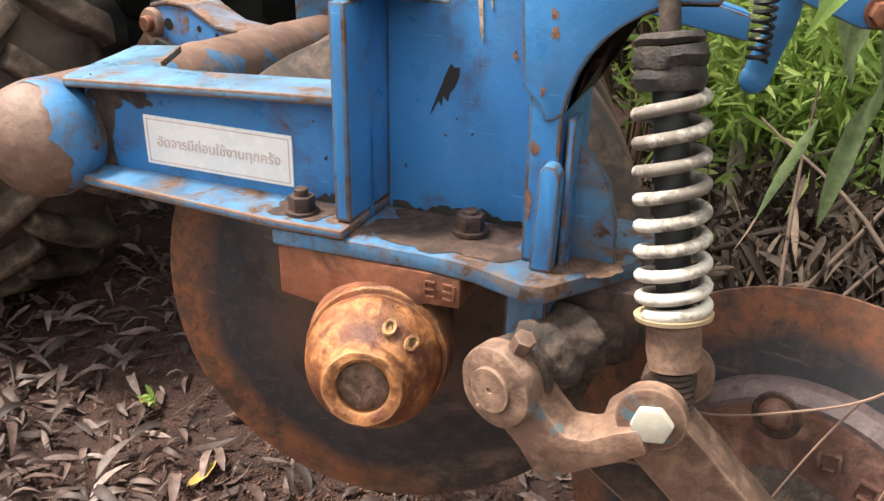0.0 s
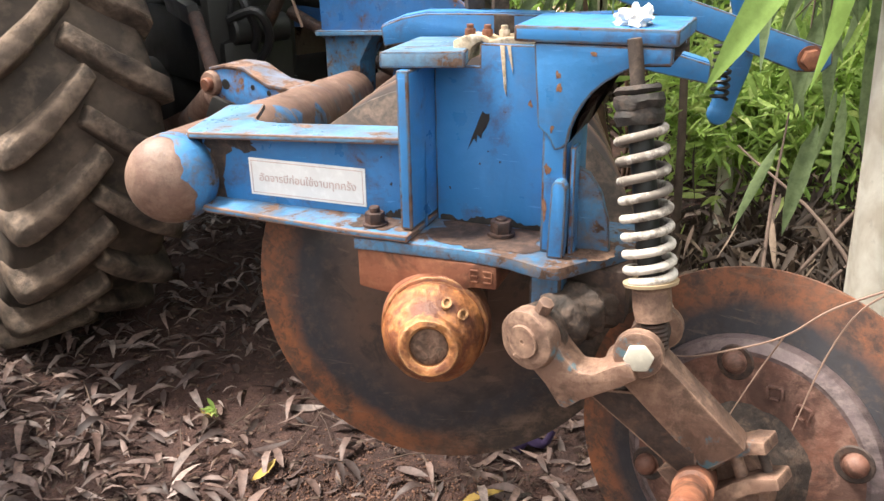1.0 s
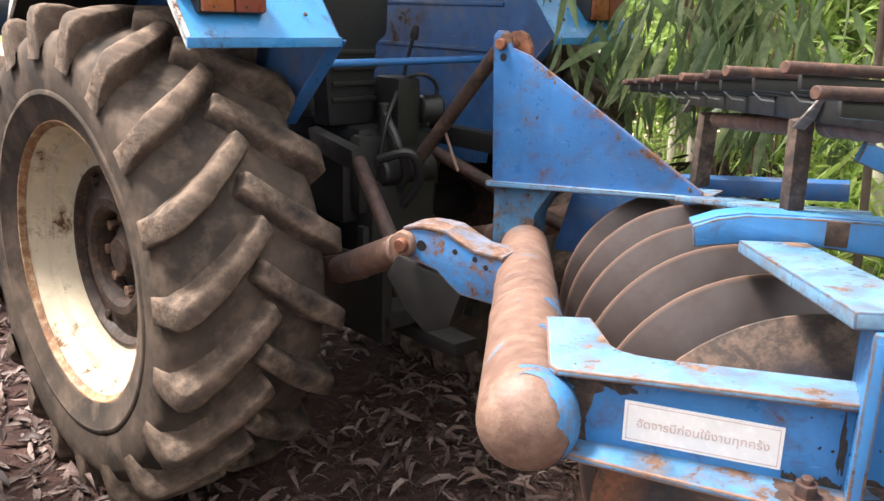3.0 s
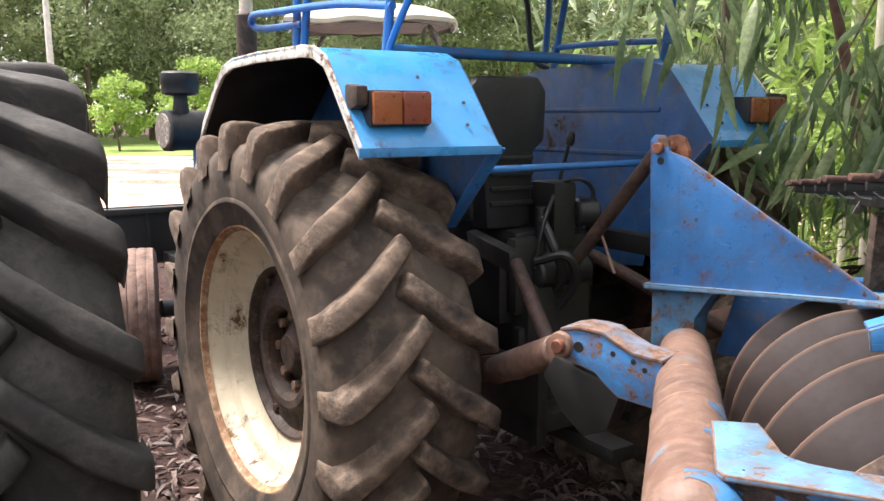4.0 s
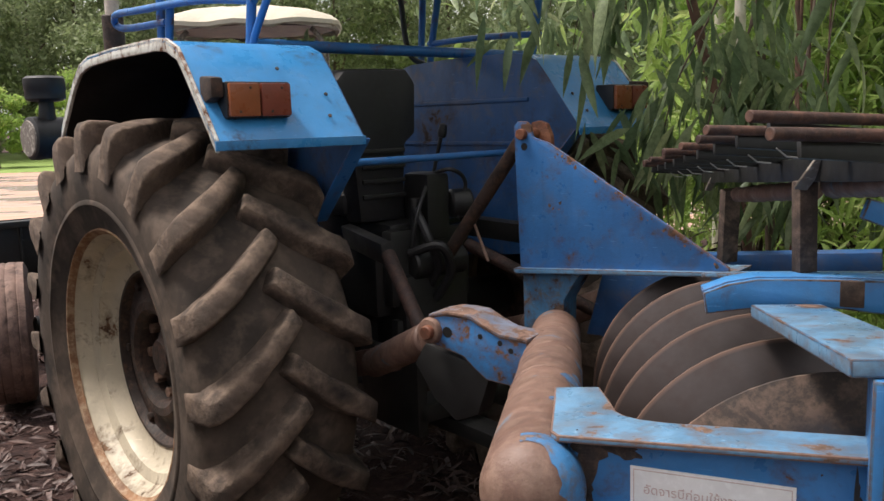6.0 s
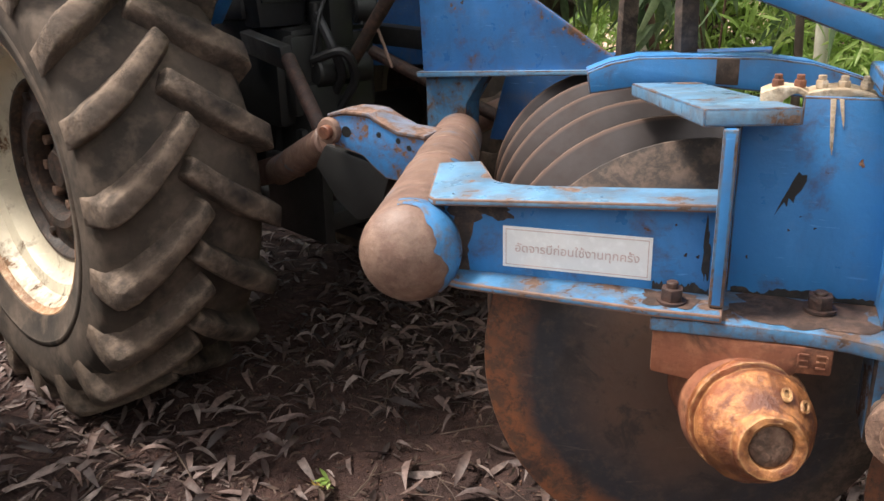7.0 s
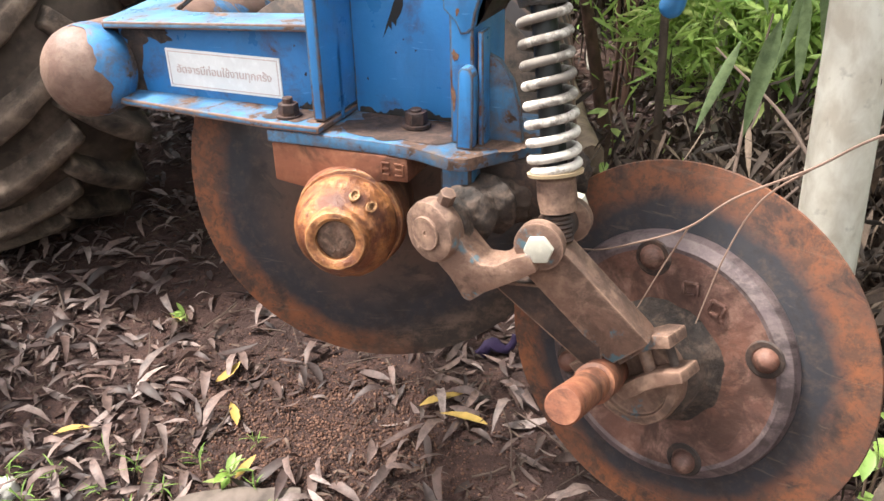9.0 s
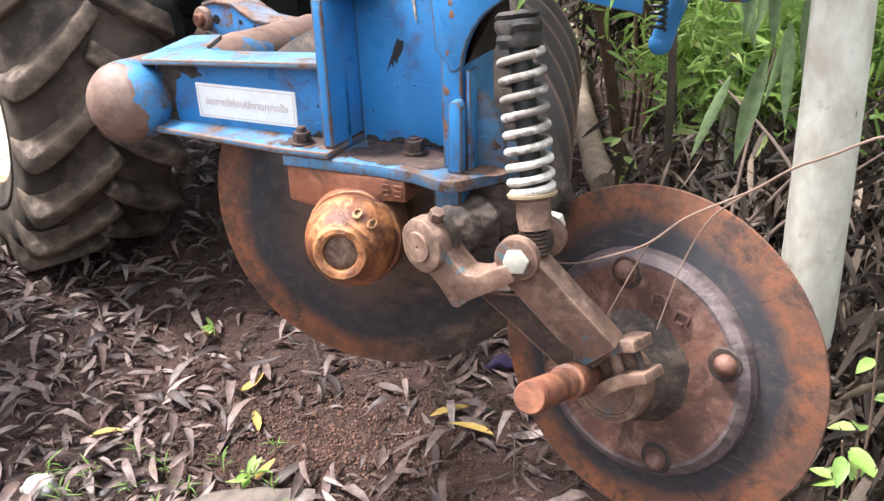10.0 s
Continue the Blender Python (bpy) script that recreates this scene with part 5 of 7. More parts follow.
def lug_mesh(s, R, width, lug_h=0.058, sweep_=0.27):
    """One tread bar: flat-topped, from the sidewall over the shoulder (s = -1 or 1) to a blunt end at the middle of the tread."""
    w = width / 2
    bm = bmesh.new()
    rings = []
    for f, top_drop, base_drop in ((-0.035, 0.120, 0.150), (-0.022, 0.060, 0.145), (0.0, 0.024, 0.120), (0.05, 0.006, 0.098), (0.14, 0.0, 0.085), (0.25, 0.0, 0.078), (0.36, 0.0, 0.075), (0.47, 0.0, 0.074), (0.58, 0.0, 0.074), (0.69, 0.0, 0.074), (0.80, 0.0, 0.074), (0.90, 0.0, 0.074), (0.975, 0.002, 0.074), (1.0, 0.010, 0.074), (1.015, 0.040, 0.074)):
        g = max(0.0, f)
        x = s * w * (1.0 - 1.08 * f)
        th = sweep_ * (0.72 * g + 0.28 * g ** 2)
        base, top = R - base_drop, R - top_drop
        hw = (0.027 + 0.010 * (1 - g) ** 2) / R
        ring = []
        for da, r in ((-1.55, base), (-1.12, top - 0.016), (-0.98, top - 0.004), (-0.82, top), (-0.3, top + 0.002), (0.3, top + 0.002), (0.82, top), (0.98, top - 0.004), (1.10, top - 0.016), (1.40, base)):
            a = th + 0.86 * da * hw
            skew = s * 0.52 * da * hw * R * min(1.0, g * 3)
            ring.append(bm.verts.new((x + skew, -math.cos(a) * r, math.sin(a) * r)))
        rings.append(ring)
    for a, b in zip(rings, rings[1:]):
        for j in range(9):
            bm.faces.new((a[j], a[j + 1], b[j + 1], b[j]))
    bm.faces.new(rings[0])
    bm.faces.new(rings[-1])
    bmesh.ops.recalc_face_normals(bm, faces=bm.faces)
    return roughen(bm, 0.0045, 19, s)


def big_wheel(parent, x, y, z, side, name="rear_wheel", R=0.76, width=0.50, rim=0.43, mat=RUBBER, lug_spin=0.0, lugs=20, toe=0.0):
    """side -1: the dish looks to -x."""
    m = pose(x, y, z, 0, 0, toe)
    whl = part(name, tyre_mesh(R, width, rim), mat, parent, "dusty tyre with deep slanting lugs", m=m @ Matrix.Rotation(lug_spin, 4, "X"))
    for half in (-1, 1):
        me = mesh_of("lug", lug_mesh(half, R, width), TREAD if mat is RUBBER else mat, 50)
        for k in range(lugs):
            ob = new("lug", me)
            ob.parent = whl
            ob.matrix_basis = Matrix.Rotation(-2 * math.pi * (k + (0.5 if half > 0 else 0)) / lugs, 4, "X")
    s = side
    rm = pose(0, 0, 0, 0, 90 * s, 0)
    w = width / 2
    on = lambda nm, bm, mt, lb="": part(nm, bm, mt, whl, lb)
    on("rim", lathe([(rim - 0.010, w * 0.78), (rim - 0.002, w * 0.835), (rim + 0.006, w * 0.855), (rim + 0.010, w * 0.835), (rim + 0.004, w * 0.83), (rim - 0.016, w * 0.76), (rim - 0.030, w * 0.66), (rim - 0.040, w * 0.58), (rim - 0.072, w * 0.52), (rim - 0.082, w * 0.44), (rim - 0.11, w * 0.36), (rim - 0.145, w * 0.34), (rim - 0.15, w * 0.26), (rim - 0.10, w * 0.22), (rim - 0.06, -w * 0.5), (rim - 0.008, -w * 0.86), (rim - 0.03, -w * 0.84), (rim - 0.09, -w * 0.4)], rm, 72, False), CREAM, "cream rim with a rusting edge")
    on("rim_lip", lathe([(rim - 0.016, w * 0.775), (rim - 0.008, w * 0.80), (rim - 0.001, w * 0.858), (rim + 0.006, w * 0.862), (rim + 0.0115, w * 0.84), (rim + 0.008, w * 0.80)], rm, 72, False), RIM_RUST, "rusty rim lip")
    on("wheel_disc", lathe([(0.14, 0.02), (0.145, 0.075), (0.16, 0.088), (0.185, 0.088), (0.20, 0.070), (0.235, 0.060), (rim - 0.165, 0.062), (rim - 0.150, 0.088), (rim - 0.142, 0.090), (rim - 0.142, 0.05), (0.2, 0.03), (0.14, 0.0)], rm, 56, False), DARK_RUST, "dark dished wheel centre")
    on("wheel_hub", lathe([(0.0, 0.075), (0.055, 0.07), (0.07, 0.05), (0.10, 0.03), (0.15, 0.01), (0.15, -0.03)], rm, 36), DARK_RUST)
    for k in range(8):
        a = 2 * math.pi * k / 8
        on("wheel_nut", hexagon(rm @ Vector((0.118 * math.cos(a), 0.118 * math.sin(a), 0.02)), rm.to_3x3() @ Vector((0, 0, 1)), 0.03, 0.035), MUD_STEEL)
    for k in range(6):
        a = 2 * math.pi * (k + 0.5) / 6
        on("rim_bolt", hexagon(rm @ Vector(((rim - 0.175) * math.cos(a), (rim - 0.175) * math.sin(a), 0.060)), rm.to_3x3() @ Vector((0, 0, 1)), 0.026, 0.014), DARK_RUST)
    return whl


big_wheel(tractor, -0.745, -0.03, 0.722, -1, lug_spin=-0.047, toe=2.5)
big_wheel(tractor, 0.745, -0.03, 0.735, 1, lug_spin=0.2)


def fender(side):
    """Shell fender: profile in y and z, from the outer lip to the inner wall."""
    prof = [(0.80, 1.20), (0.60, 1.47), (0.42, 1.62), (0.34, 1.665), (0.24, 1.685), (0.0, 1.692), (-0.35, 1.690), (-0.43, 1.682), (-0.50, 1.655), (-0.55, 1.60), (-0.705, 1.415)]
    t = 0.006
    bm = bmesh.new()
    x0, x1 = side * 0.875, side * 0.44
    rows = [[bm.verts.new((x, y, z)) for x in np.linspace(x0, x1, 5)] for y, z in prof]
    for a, b in zip(rows, rows[1:]):
        for i in range(4):
            bm.faces.new((a[i], a[i + 1], b[i + 1], b[i]))
    bmesh.ops.recalc_face_normals(bm, faces=bm.faces)
    if rows[5][2].link_faces[0].normal.z < 0:
        bmesh.ops.reverse_faces(bm, faces=bm.faces)
    bmesh.ops.solidify(bm, geom=list(bm.faces), thickness=t)
    top = part("fender", bm, FENDER_BLUE, tractor, "bright blue fender with a pale worn lip")
    # lip along the outer edge
    lip = prism([(y, z + 0.006) for y, z in prof] + [(y, z - 0.030) for y, z in reversed(prof)], 0, 0.012, frame_of(Vector((x0 - (0.0 if side < 0 else 0.012), 0, 0)), Vector((0, 1, 0)), UP, Vector((1, 0, 0))), 0.004)
    part("fender_lip", lip, FENDER_LIP, top, "chalky pale lip")
    wall_poly = [(0.80, 1.20), (0.60, 1.47), (0.42, 1.62), (0.34, 1.665), (0.24, 1.685), (0.0, 1.692), (-0.35, 1.690), (-0.43, 1.682), (-0.50, 1.655), (-0.55, 1.60), (-0.705, 1.415), (-0.44, 1.16), (-0.40, 0.95), (0.5, 0.86), (0.8, 1.0)]
    # inner wall takes the darker blue that carries the arch's shade
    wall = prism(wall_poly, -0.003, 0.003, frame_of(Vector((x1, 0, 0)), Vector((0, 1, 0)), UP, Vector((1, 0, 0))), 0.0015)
    part("inner_wall", wall, SHADED_BLUE, top)
    # black sheet added below the blue shell as the arch's shade
    shell = bmesh.new()
    under = [[shell.verts.new((x, y * 0.985, z - 0.016)) for x in np.linspace(side * 0.862, x1 + side * 0.01, 3)] for y, z in prof]
    for a, b in zip(under, under[1:]):
        for i in range(2):
            shell.faces.new((a[i], a[i + 1], b[i + 1], b[i]))
    bmesh.ops.solidify(shell, geom=list(shell.faces), thickness=0.003)
    part("mud_liner", shell, BLACK_IRON, top, "underside of the fender, black to stand for its shade")
    for z in (1.36, 1.52):
        part("pressed_rib", box(-0.006, 0.006, -0.46, 0.6, z - 0.008, z + 0.008, 0.004, pose(x1 - side * 0.004, 0, 0)), SHADED_BLUE, top)
    part("edge_fold", box(-0.004, 0.004, 0, 0.44, -0.025, 0, 0.002, frame_of(Vector((x0, -0.705, 1.418)), Vector((0, -1, 0)), Vector((-side, 0, 0)), UP)), FENDER_BLUE, top)
    sx = side
    # tail lamp
    fx = -0.735 if side < 0 else 0.735
    lm = frame_of(Vector((fx, -0.622, 1.518)), Vector((1, 0, 0)), UP, Vector((0, -1, 0)))
    lamp = part("tail_lamp", box(-0.09, 0.09, -0.046, 0.046, -0.03, 0.052, 0.006, lm), BLACK_PLASTIC, top, "square amber and red tail lamp")
    part("amber_lens", box(-0.086, -0.002, -0.042, 0.042, 0.050, 0.066, 0.006, lm), AMBER, lamp)
    part("red_lens", box(0.002, 0.086, -0.042, 0.042, 0.050, 0.066, 0.006, lm), RED_LENS, lamp)
    for lx in (-0.044, 0.044):
        for lz in (-0.03, 0.03):
            part("lens_screw", rod(lm @ Vector((lx + 0.5 * lz, lz, 0.060)), lm @ Vector((lx + 0.5 * lz, lz, 0.0675)), 0.0035, 8), BLACK_IRON, lamp)
    part("lamp_bracket", prism([(-0.02, -0.03), (0.05, -0.01), (0.05, 0.040), (-0.02, 0.046)], -0.125 if side < 0 else 0.09, -0.09 if side < 0 else 0.125, frame_of(Vector((fx, -0.615, 1.535)), Vector((0, -1, 0)), UP, Vector((1, 0, 0))), 0.008), DARK_RUST, lamp)
    for y, z, x in ((-0.66, 1.47, -0.52), (-0.61, 1.53, -0.50), (-0.56, 1.60, -0.62), (-0.66, 1.47, -0.80)):
        part("rivet", lathe([(0.006, 0.0), (0.005, 0.003), (0, 0.004)], axis_frame((-side * x, y - 0.003, z + 0.004), (0, -0.77, 0.64)), 10), DARK_RUST, top)
    return top


AMBER = plain("amber_lens", (0.29, 0.088, 0.032), 0.3, 0, 40, 0.25, 0.05)
RED_LENS = plain("faded_red_lens", (0.22, 0.055, 0.033), 0.3, 0, 40, 0.25, 0.05)
fender(-1)
fender(1)
for x in (-0.44, 0.44):
    part("corner_fold", slab((x, -0.70, 1.41), (x, -0.445, 1.16), 0.05, 0.006, (0, -1, 0)), FRAME_BLUE, tractor)

# rear body: axle, transmission, seat
body = part("transmission", join(
    lathe([(0.0, -0.30), (0.17, -0.29), (0.20, -0.2), (0.22, 0.2), (0.20, 1.0), (0.0, 1.02)], frame_of(Vector((0, 0.0, 0.72)), Vector((1, 0, 0)), UP, Vector((0, 1, 0))), 28),
    box(-0.20, 0.20, -0.38, 0.35, 0.80, 1.06, 0.03), box(-0.14, 0.14, -0.46, -0.2, 0.62, 0.95, 0.03)), BLACK_IRON, tractor, "greasy black transmission housing")
part("axle", join(rod((-0.72, 0, 0.70), (0.72, 0, 0.71), 0.085, 28), lathe([(0.16, -0.3), (0.16, 0.3)], pose(0, 0, 0.7, 0, 90, 0), 24)), BLACK_IRON, tractor)
part("rear_cover", join(box(-0.17, 0.17, -0.43, -0.37, 0.84, 1.10, 0.02), rod((-0.1, -0.44, 0.98), (0.12, -0.44, 0.98), 0.05, 20)), BLACK_IRON, tractor)
part("rear_plate", box(-0.16, 0.16, -0.44, -0.40, 0.56, 0.80, 0.01), BLACK_IRON, tractor)
part("drawbar", box(-0.05, 0.05, -0.78, 0.2, 0.42, 0.47, 0.008), BLACK_IRON, tractor)
part("drawbar_frame", box(-0.22, 0.22, -0.62, -0.5, 0.50, 0.56, 0.01), BLACK_IRON, tractor)
for x in (-0.2, 0.2):
    part("drawbar_hanger", box(x - 0.02, x + 0.02, -0.62, -0.3, 0.46, 0.72, 0.008), BLACK_IRON, tractor)
seat = part("seat", join(prism([(-0.11, 1.14), (0.07, 1.14), (0.085, 1.40), (0.13, 1.43), (0.135, 1.60), (0.10, 1.65), (-0.15, 1.645), (-0.19, 1.60), (-0.185, 1.46), (-0.13, 1.38)], -0.05, 0.05, frame_of(Vector((-0.105, -0.28, -0.02)), Vector((1, 0, 0)), UP, Vector((0, -1, 0))), 0.02), box(-0.24, 0.16, -0.26, 0.15, 1.14, 1.22, 0.03)), BLACK_PLASTIC, tractor, "black seat with a tall shaped back")
for k in range(4):
    part("seat_rib", box(-0.205, -0.03, -0.338, -0.328, 1.20 + 0.05 * k, 1.215 + 0.05 * k, 0.003), BLACK_IRON, seat)
part("seat_stand", box(-0.16, 0.10, -0.22, 0.1, 1.0, 1.15, 0.02), BLACK_IRON, tractor)
part("lift_cover", box(-0.15, 0.17, -0.40, 0.1, 1.05, 1.12, 0.03), BLACK_IRON, tractor)
part("cross_bar", rod((-0.44, -0.455, 1.33), (0.44, -0.455, 1.335), 0.012, 14), FRAME_BLUE, tractor)
part("top_link", join(rod((0.05, -0.83, 1.40), (0.03, -0.46, 0.985), 0.022, 20), rod((-0.01, -0.45, 0.985), (0.07, -0.45, 0.985), 0.036, 20)), DARK_RUST, tractor, "rusty telescopic top link")
part("link_lever", rod((0.045, -0.60, 1.12), (0.05, -0.66, 1.0), 0.005, 10), TWIG, tractor)
part("lift_rod", rod((0.13, -0.46, 1.03), (0.32, -0.98, 0.80), 0.022, 18), BOLT_IRON, tractor)
part("lift_arm", join(slab((-0.22, -0.25, 1.08), (-0.30, -0.60, 1.06), 0.07, 0.035, (1, 0, 0.2)), slab((0.22, -0.25, 1.08), (0.30, -0.6, 1.06), 0.07, 0.035, (1, 0, 0.2))), BLACK_IRON, tractor)
part("lift_rod", rod((-0.30, -0.60, 1.06), (-0.38, -0.88, 0.86), 0.022, 18), BOLT_IRON, tractor)
for sx in (-1, 1):
    part("lower_link", join(slab((sx * 0.26, -0.1, 0.58), (sx * 0.36, -0.70, 0.77), 0.08, 0.03, (1, 0, 0)), rod((sx * 0.33, -0.55, 0.715), (sx * 0.415, -0.945, 0.885), 0.045, 24), lathe([(0.018, -0.022), (0.04, -0.02), (0.043, 0), (0.04, 0.02), (0.018, 0.022)], pose(sx * 0.425, -0.965, 0.893, 0, 90, 0), 22)), TUBE_RUST, tractor, "rusty lower link arm")
part("hydraulic_block", join(box(-0.02, 0.08, -0.44, -0.30, 1.05, 1.28, 0.02), rod((0.09, -0.42, 1.17), (0.16, -0.45, 1.17), 0.05, 20), rod((-0.06, -0.42, 1.02), (-0.06, -0.42, 1.20), 0.02, 14)), BLACK_IRON, tractor)
for k, pts in enumerate(([(0.02, -0.40, 1.27), (0.06, -0.47, 1.29), (0.13, -0.46, 1.24), (0.10, -0.45, 1.12)], [(-0.06, -0.41, 1.18), (-0.07, -0.50, 1.08), (-0.03, -0.50, 0.98), (-0.02, -0.44, 0.90)], [(0.0, -0.42, 1.25), (-0.08, -0.46, 1.15), (-0.10, -0.44, 1.0)], [(-0.10, -0.44, 1.02), (-0.05, -0.54, 1.05), (0.0, -0.53, 0.96), (-0.01, -0.46, 0.86)])):
    part("hose", sweep(smooth_path(pts, 6), 0.016 if k in (1, 3) else 0.007, 9), BLACK_PLASTIC, tractor)
part("gear_lever", join(rod((0.15, -0.2, 1.10), (0.19, -0.26, 1.40), 0.007, 10), lathe([(0, 0), (0.014, 0.004), (0.018, 0.02), (0.012, 0.05), (0, 0.055)], axis_frame((0.19, -0.26, 1.39), (0.1, -0.2, 1)), 14)), BLACK_PLASTIC, tractor)
part("footplate", box(-0.44, 0.44, 0.25, 1.1, 0.84, 0.87, 0.005), BLACK_IRON, tractor)

# bonnet, engine, front
part("bonnet", prism([(0.95, 0.95), (2.55, 0.95), (2.62, 1.10), (2.60, 1.36), (2.5, 1.42), (1.3, 1.50), (0.95, 1.50)], -0.26, 0.26, frame_of(Vector((0, 0, 0)), Vector((0, 1, 0)), UP, Vector((1, 0, 0))), 0.03), FENDER_BLUE, tractor)
part("engine", box(-0.2, 0.2, 0.9, 2.5, 0.55, 0.98, 0.03), BLACK_IRON, tractor)
part("dash", box(-0.2, 0.2, 0.72, 0.95, 1.0, 1.5, 0.03), BLACK_PLASTIC, tractor)
part("steering_wheel", join(sweep([(0.2 * math.cos(a), 0.50 + 0.17 * math.sin(a), 1.52 + 0.1 * math.sin(a)) for a in np.linspace(0, 2 * math.pi, 33)], 0.014, 8), rod((0, 0.52, 1.52), (0, 0.75, 1.35), 0.02)), BLACK_PLASTIC, tractor)
STACK = rusty("pale_burnt_steel", (0.58, 0.50, 0.43), (0.42, 0.32, 0.25), (0.72, 0.66, 0.58), 8, 0.45, 0.2, dark=0.15)
EX = Vector((-0.27, 1.78, 0))
ex = part("exhaust", rod((EX.x, EX.y, 1.40), (EX.x, EX.y, 2.02), 0.052, 24), DARK_RUST, tractor, "rusty exhaust stack")
part("exhaust_tip", sweep(smooth_path([(EX.x, EX.y, 2.0), (EX.x, EX.y, 2.16), (EX.x - 0.005, EX.y + 0.01, 2.23), (EX.x - 0.04, EX.y + 0.02, 2.28), (EX.x - 0.085, EX.y + 0.03, 2.285)], 6), 0.034, 18), STACK, ex, "pale curved exhaust tip")
FX, FY, FZ = -0.52, 2.18, 1.415
flt = part("air_cleaner", join(lathe([(0.0, 0.0), (0.098, 0.0), (0.112, 0.008), (0.114, 0.05), (0.110, 0.056), (0.110, 0.27), (0.114, 0.276), (0.112, 0.30), (0.06, 0.315), (0.0, 0.316)], pose(FX - 0.10, FY, FZ, 0, 90, 9), 36), lathe([(0.036, 0.06), (0.045, 0.10), (0.038, 0.16), (0.038, 0.20)], pose(FX, FY, FZ), 22)), BLACK_PLASTIC, tractor, "black air cleaner canister with a pre-cleaner cap")
part("intake_pipe", rod((FX + 0.10, FY, FZ), (FX + 0.62, FY - 0.2, FZ - 0.01), 0.031, 18), ROD_RUST, flt)
part("precleaner", lathe([(0.0, 0.325), (0.085, 0.322), (0.102, 0.31), (0.104, 0.255), (0.100, 0.248), (0.100, 0.205), (0.085, 0.195), (0.05, 0.19)], pose(FX, FY, FZ), 32), BLACK_PLASTIC, flt)
part("canister_end", lathe([(0.0, -0.008), (0.092, -0.006), (0.097, 0.002)], pose(FX - 0.101, FY, FZ, 0, 90, 9), 30), WHITE_COIL, flt, "chalky white canister end")
part("canister_stand", box(-0.02, 0.02, -0.02, 0.02, -0.45, -0.09, 0.004, pose(FX + 0.08, FY, FZ)), FRAME_BLUE, flt)
FRONT_TYRE = rusty("red_dusted_tyre", (0.20, 0.125, 0.098), (0.14, 0.088, 0.070), (0.26, 0.165, 0.13), 8, 0.85)
fw = [(0.25, -0.09), (0.30, -0.105), (0.345, -0.10), (0.375, -0.085), (0.378, -0.055), (0.373, -0.05), (0.378, -0.042), (0.380, -0.012), (0.374, 0.0), (0.380, 0.012), (0.378, 0.042), (0.373, 0.05), (0.378, 0.055), (0.375, 0.085), (0.345, 0.10), (0.30, 0.105), (0.25, 0.09)]
for sx in (-1, 1):
    w = part("front_wheel", roughen(lathe(fw, pose(sx * 0.78, 2.26, 0.385, 0, 0, -14) @ pose(0, 0, 0, 0, 90, 0), 56, False), 0.003, 12), FRONT_TYRE, tractor, "ribbed front tyre with red dust")
    part("front_rim", lathe([(0.27, 0.075), (0.25, 0.05), (0.20, 0.0), (0.08, 0.03), (0.0, 0.04)], pose(sx * 0.78, 2.26, 0.385, 0, 0, -14) @ pose(0, 0, 0, 0, 90 * sx, 0), 40, False), CREAM, w)
part("front_axle", join(rod((-0.66, 2.28, 0.40), (0.66, 2.28, 0.40), 0.05, 20), box(-0.2, 0.2, 2.2, 2.4, 0.4, 0.62, 0.02)), BLACK_IRON, tractor)
blade = part("dozer_blade", join(prism([(0.0, 0.52), (0.05, 0.50), (0.03, 0.62), (0.03, 0.78), (0.06, 0.90), (0.01, 0.905), (-0.01, 0.78), (-0.01, 0.62)], -1.1, 1.1, frame_of(Vector((0, 3.2, 0)), Vector((0, 1, 0)), UP, Vector((1, 0, 0))), 0.004)), BLACK_IRON, tractor, "dark ribbed dozer blade at the tractor's front")
for k in range(9):
    x = -1.0 + 0.25 * k
    part("blade_rib", box(x - 0.006, x + 0.006, 3.12, 3.19, 0.53, 0.88, 0.003), BLACK_IRON, blade)
part("blade_rail", box(-1.1, 1.1, 3.10, 3.18, 0.86, 0.90, 0.006), BLACK_IRON, blade)
part("blade_arm", join(box(-0.42, -0.34, 1.4, 3.15, 0.50, 0.60, 0.01), box(0.34, 0.42, 1.4, 3.15, 0.50, 0.60, 0.01)), BLACK_IRON, blade)

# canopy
# near-black copy of the canvas blue, holding the shade under the roof
CANVAS_SHADE = plain("shaded_blue_canvas", (0.010, 0.016, 0.042), 0.6, 0, 8, 0.35, 0.3)
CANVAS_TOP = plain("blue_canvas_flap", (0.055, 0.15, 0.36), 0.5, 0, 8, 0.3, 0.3)


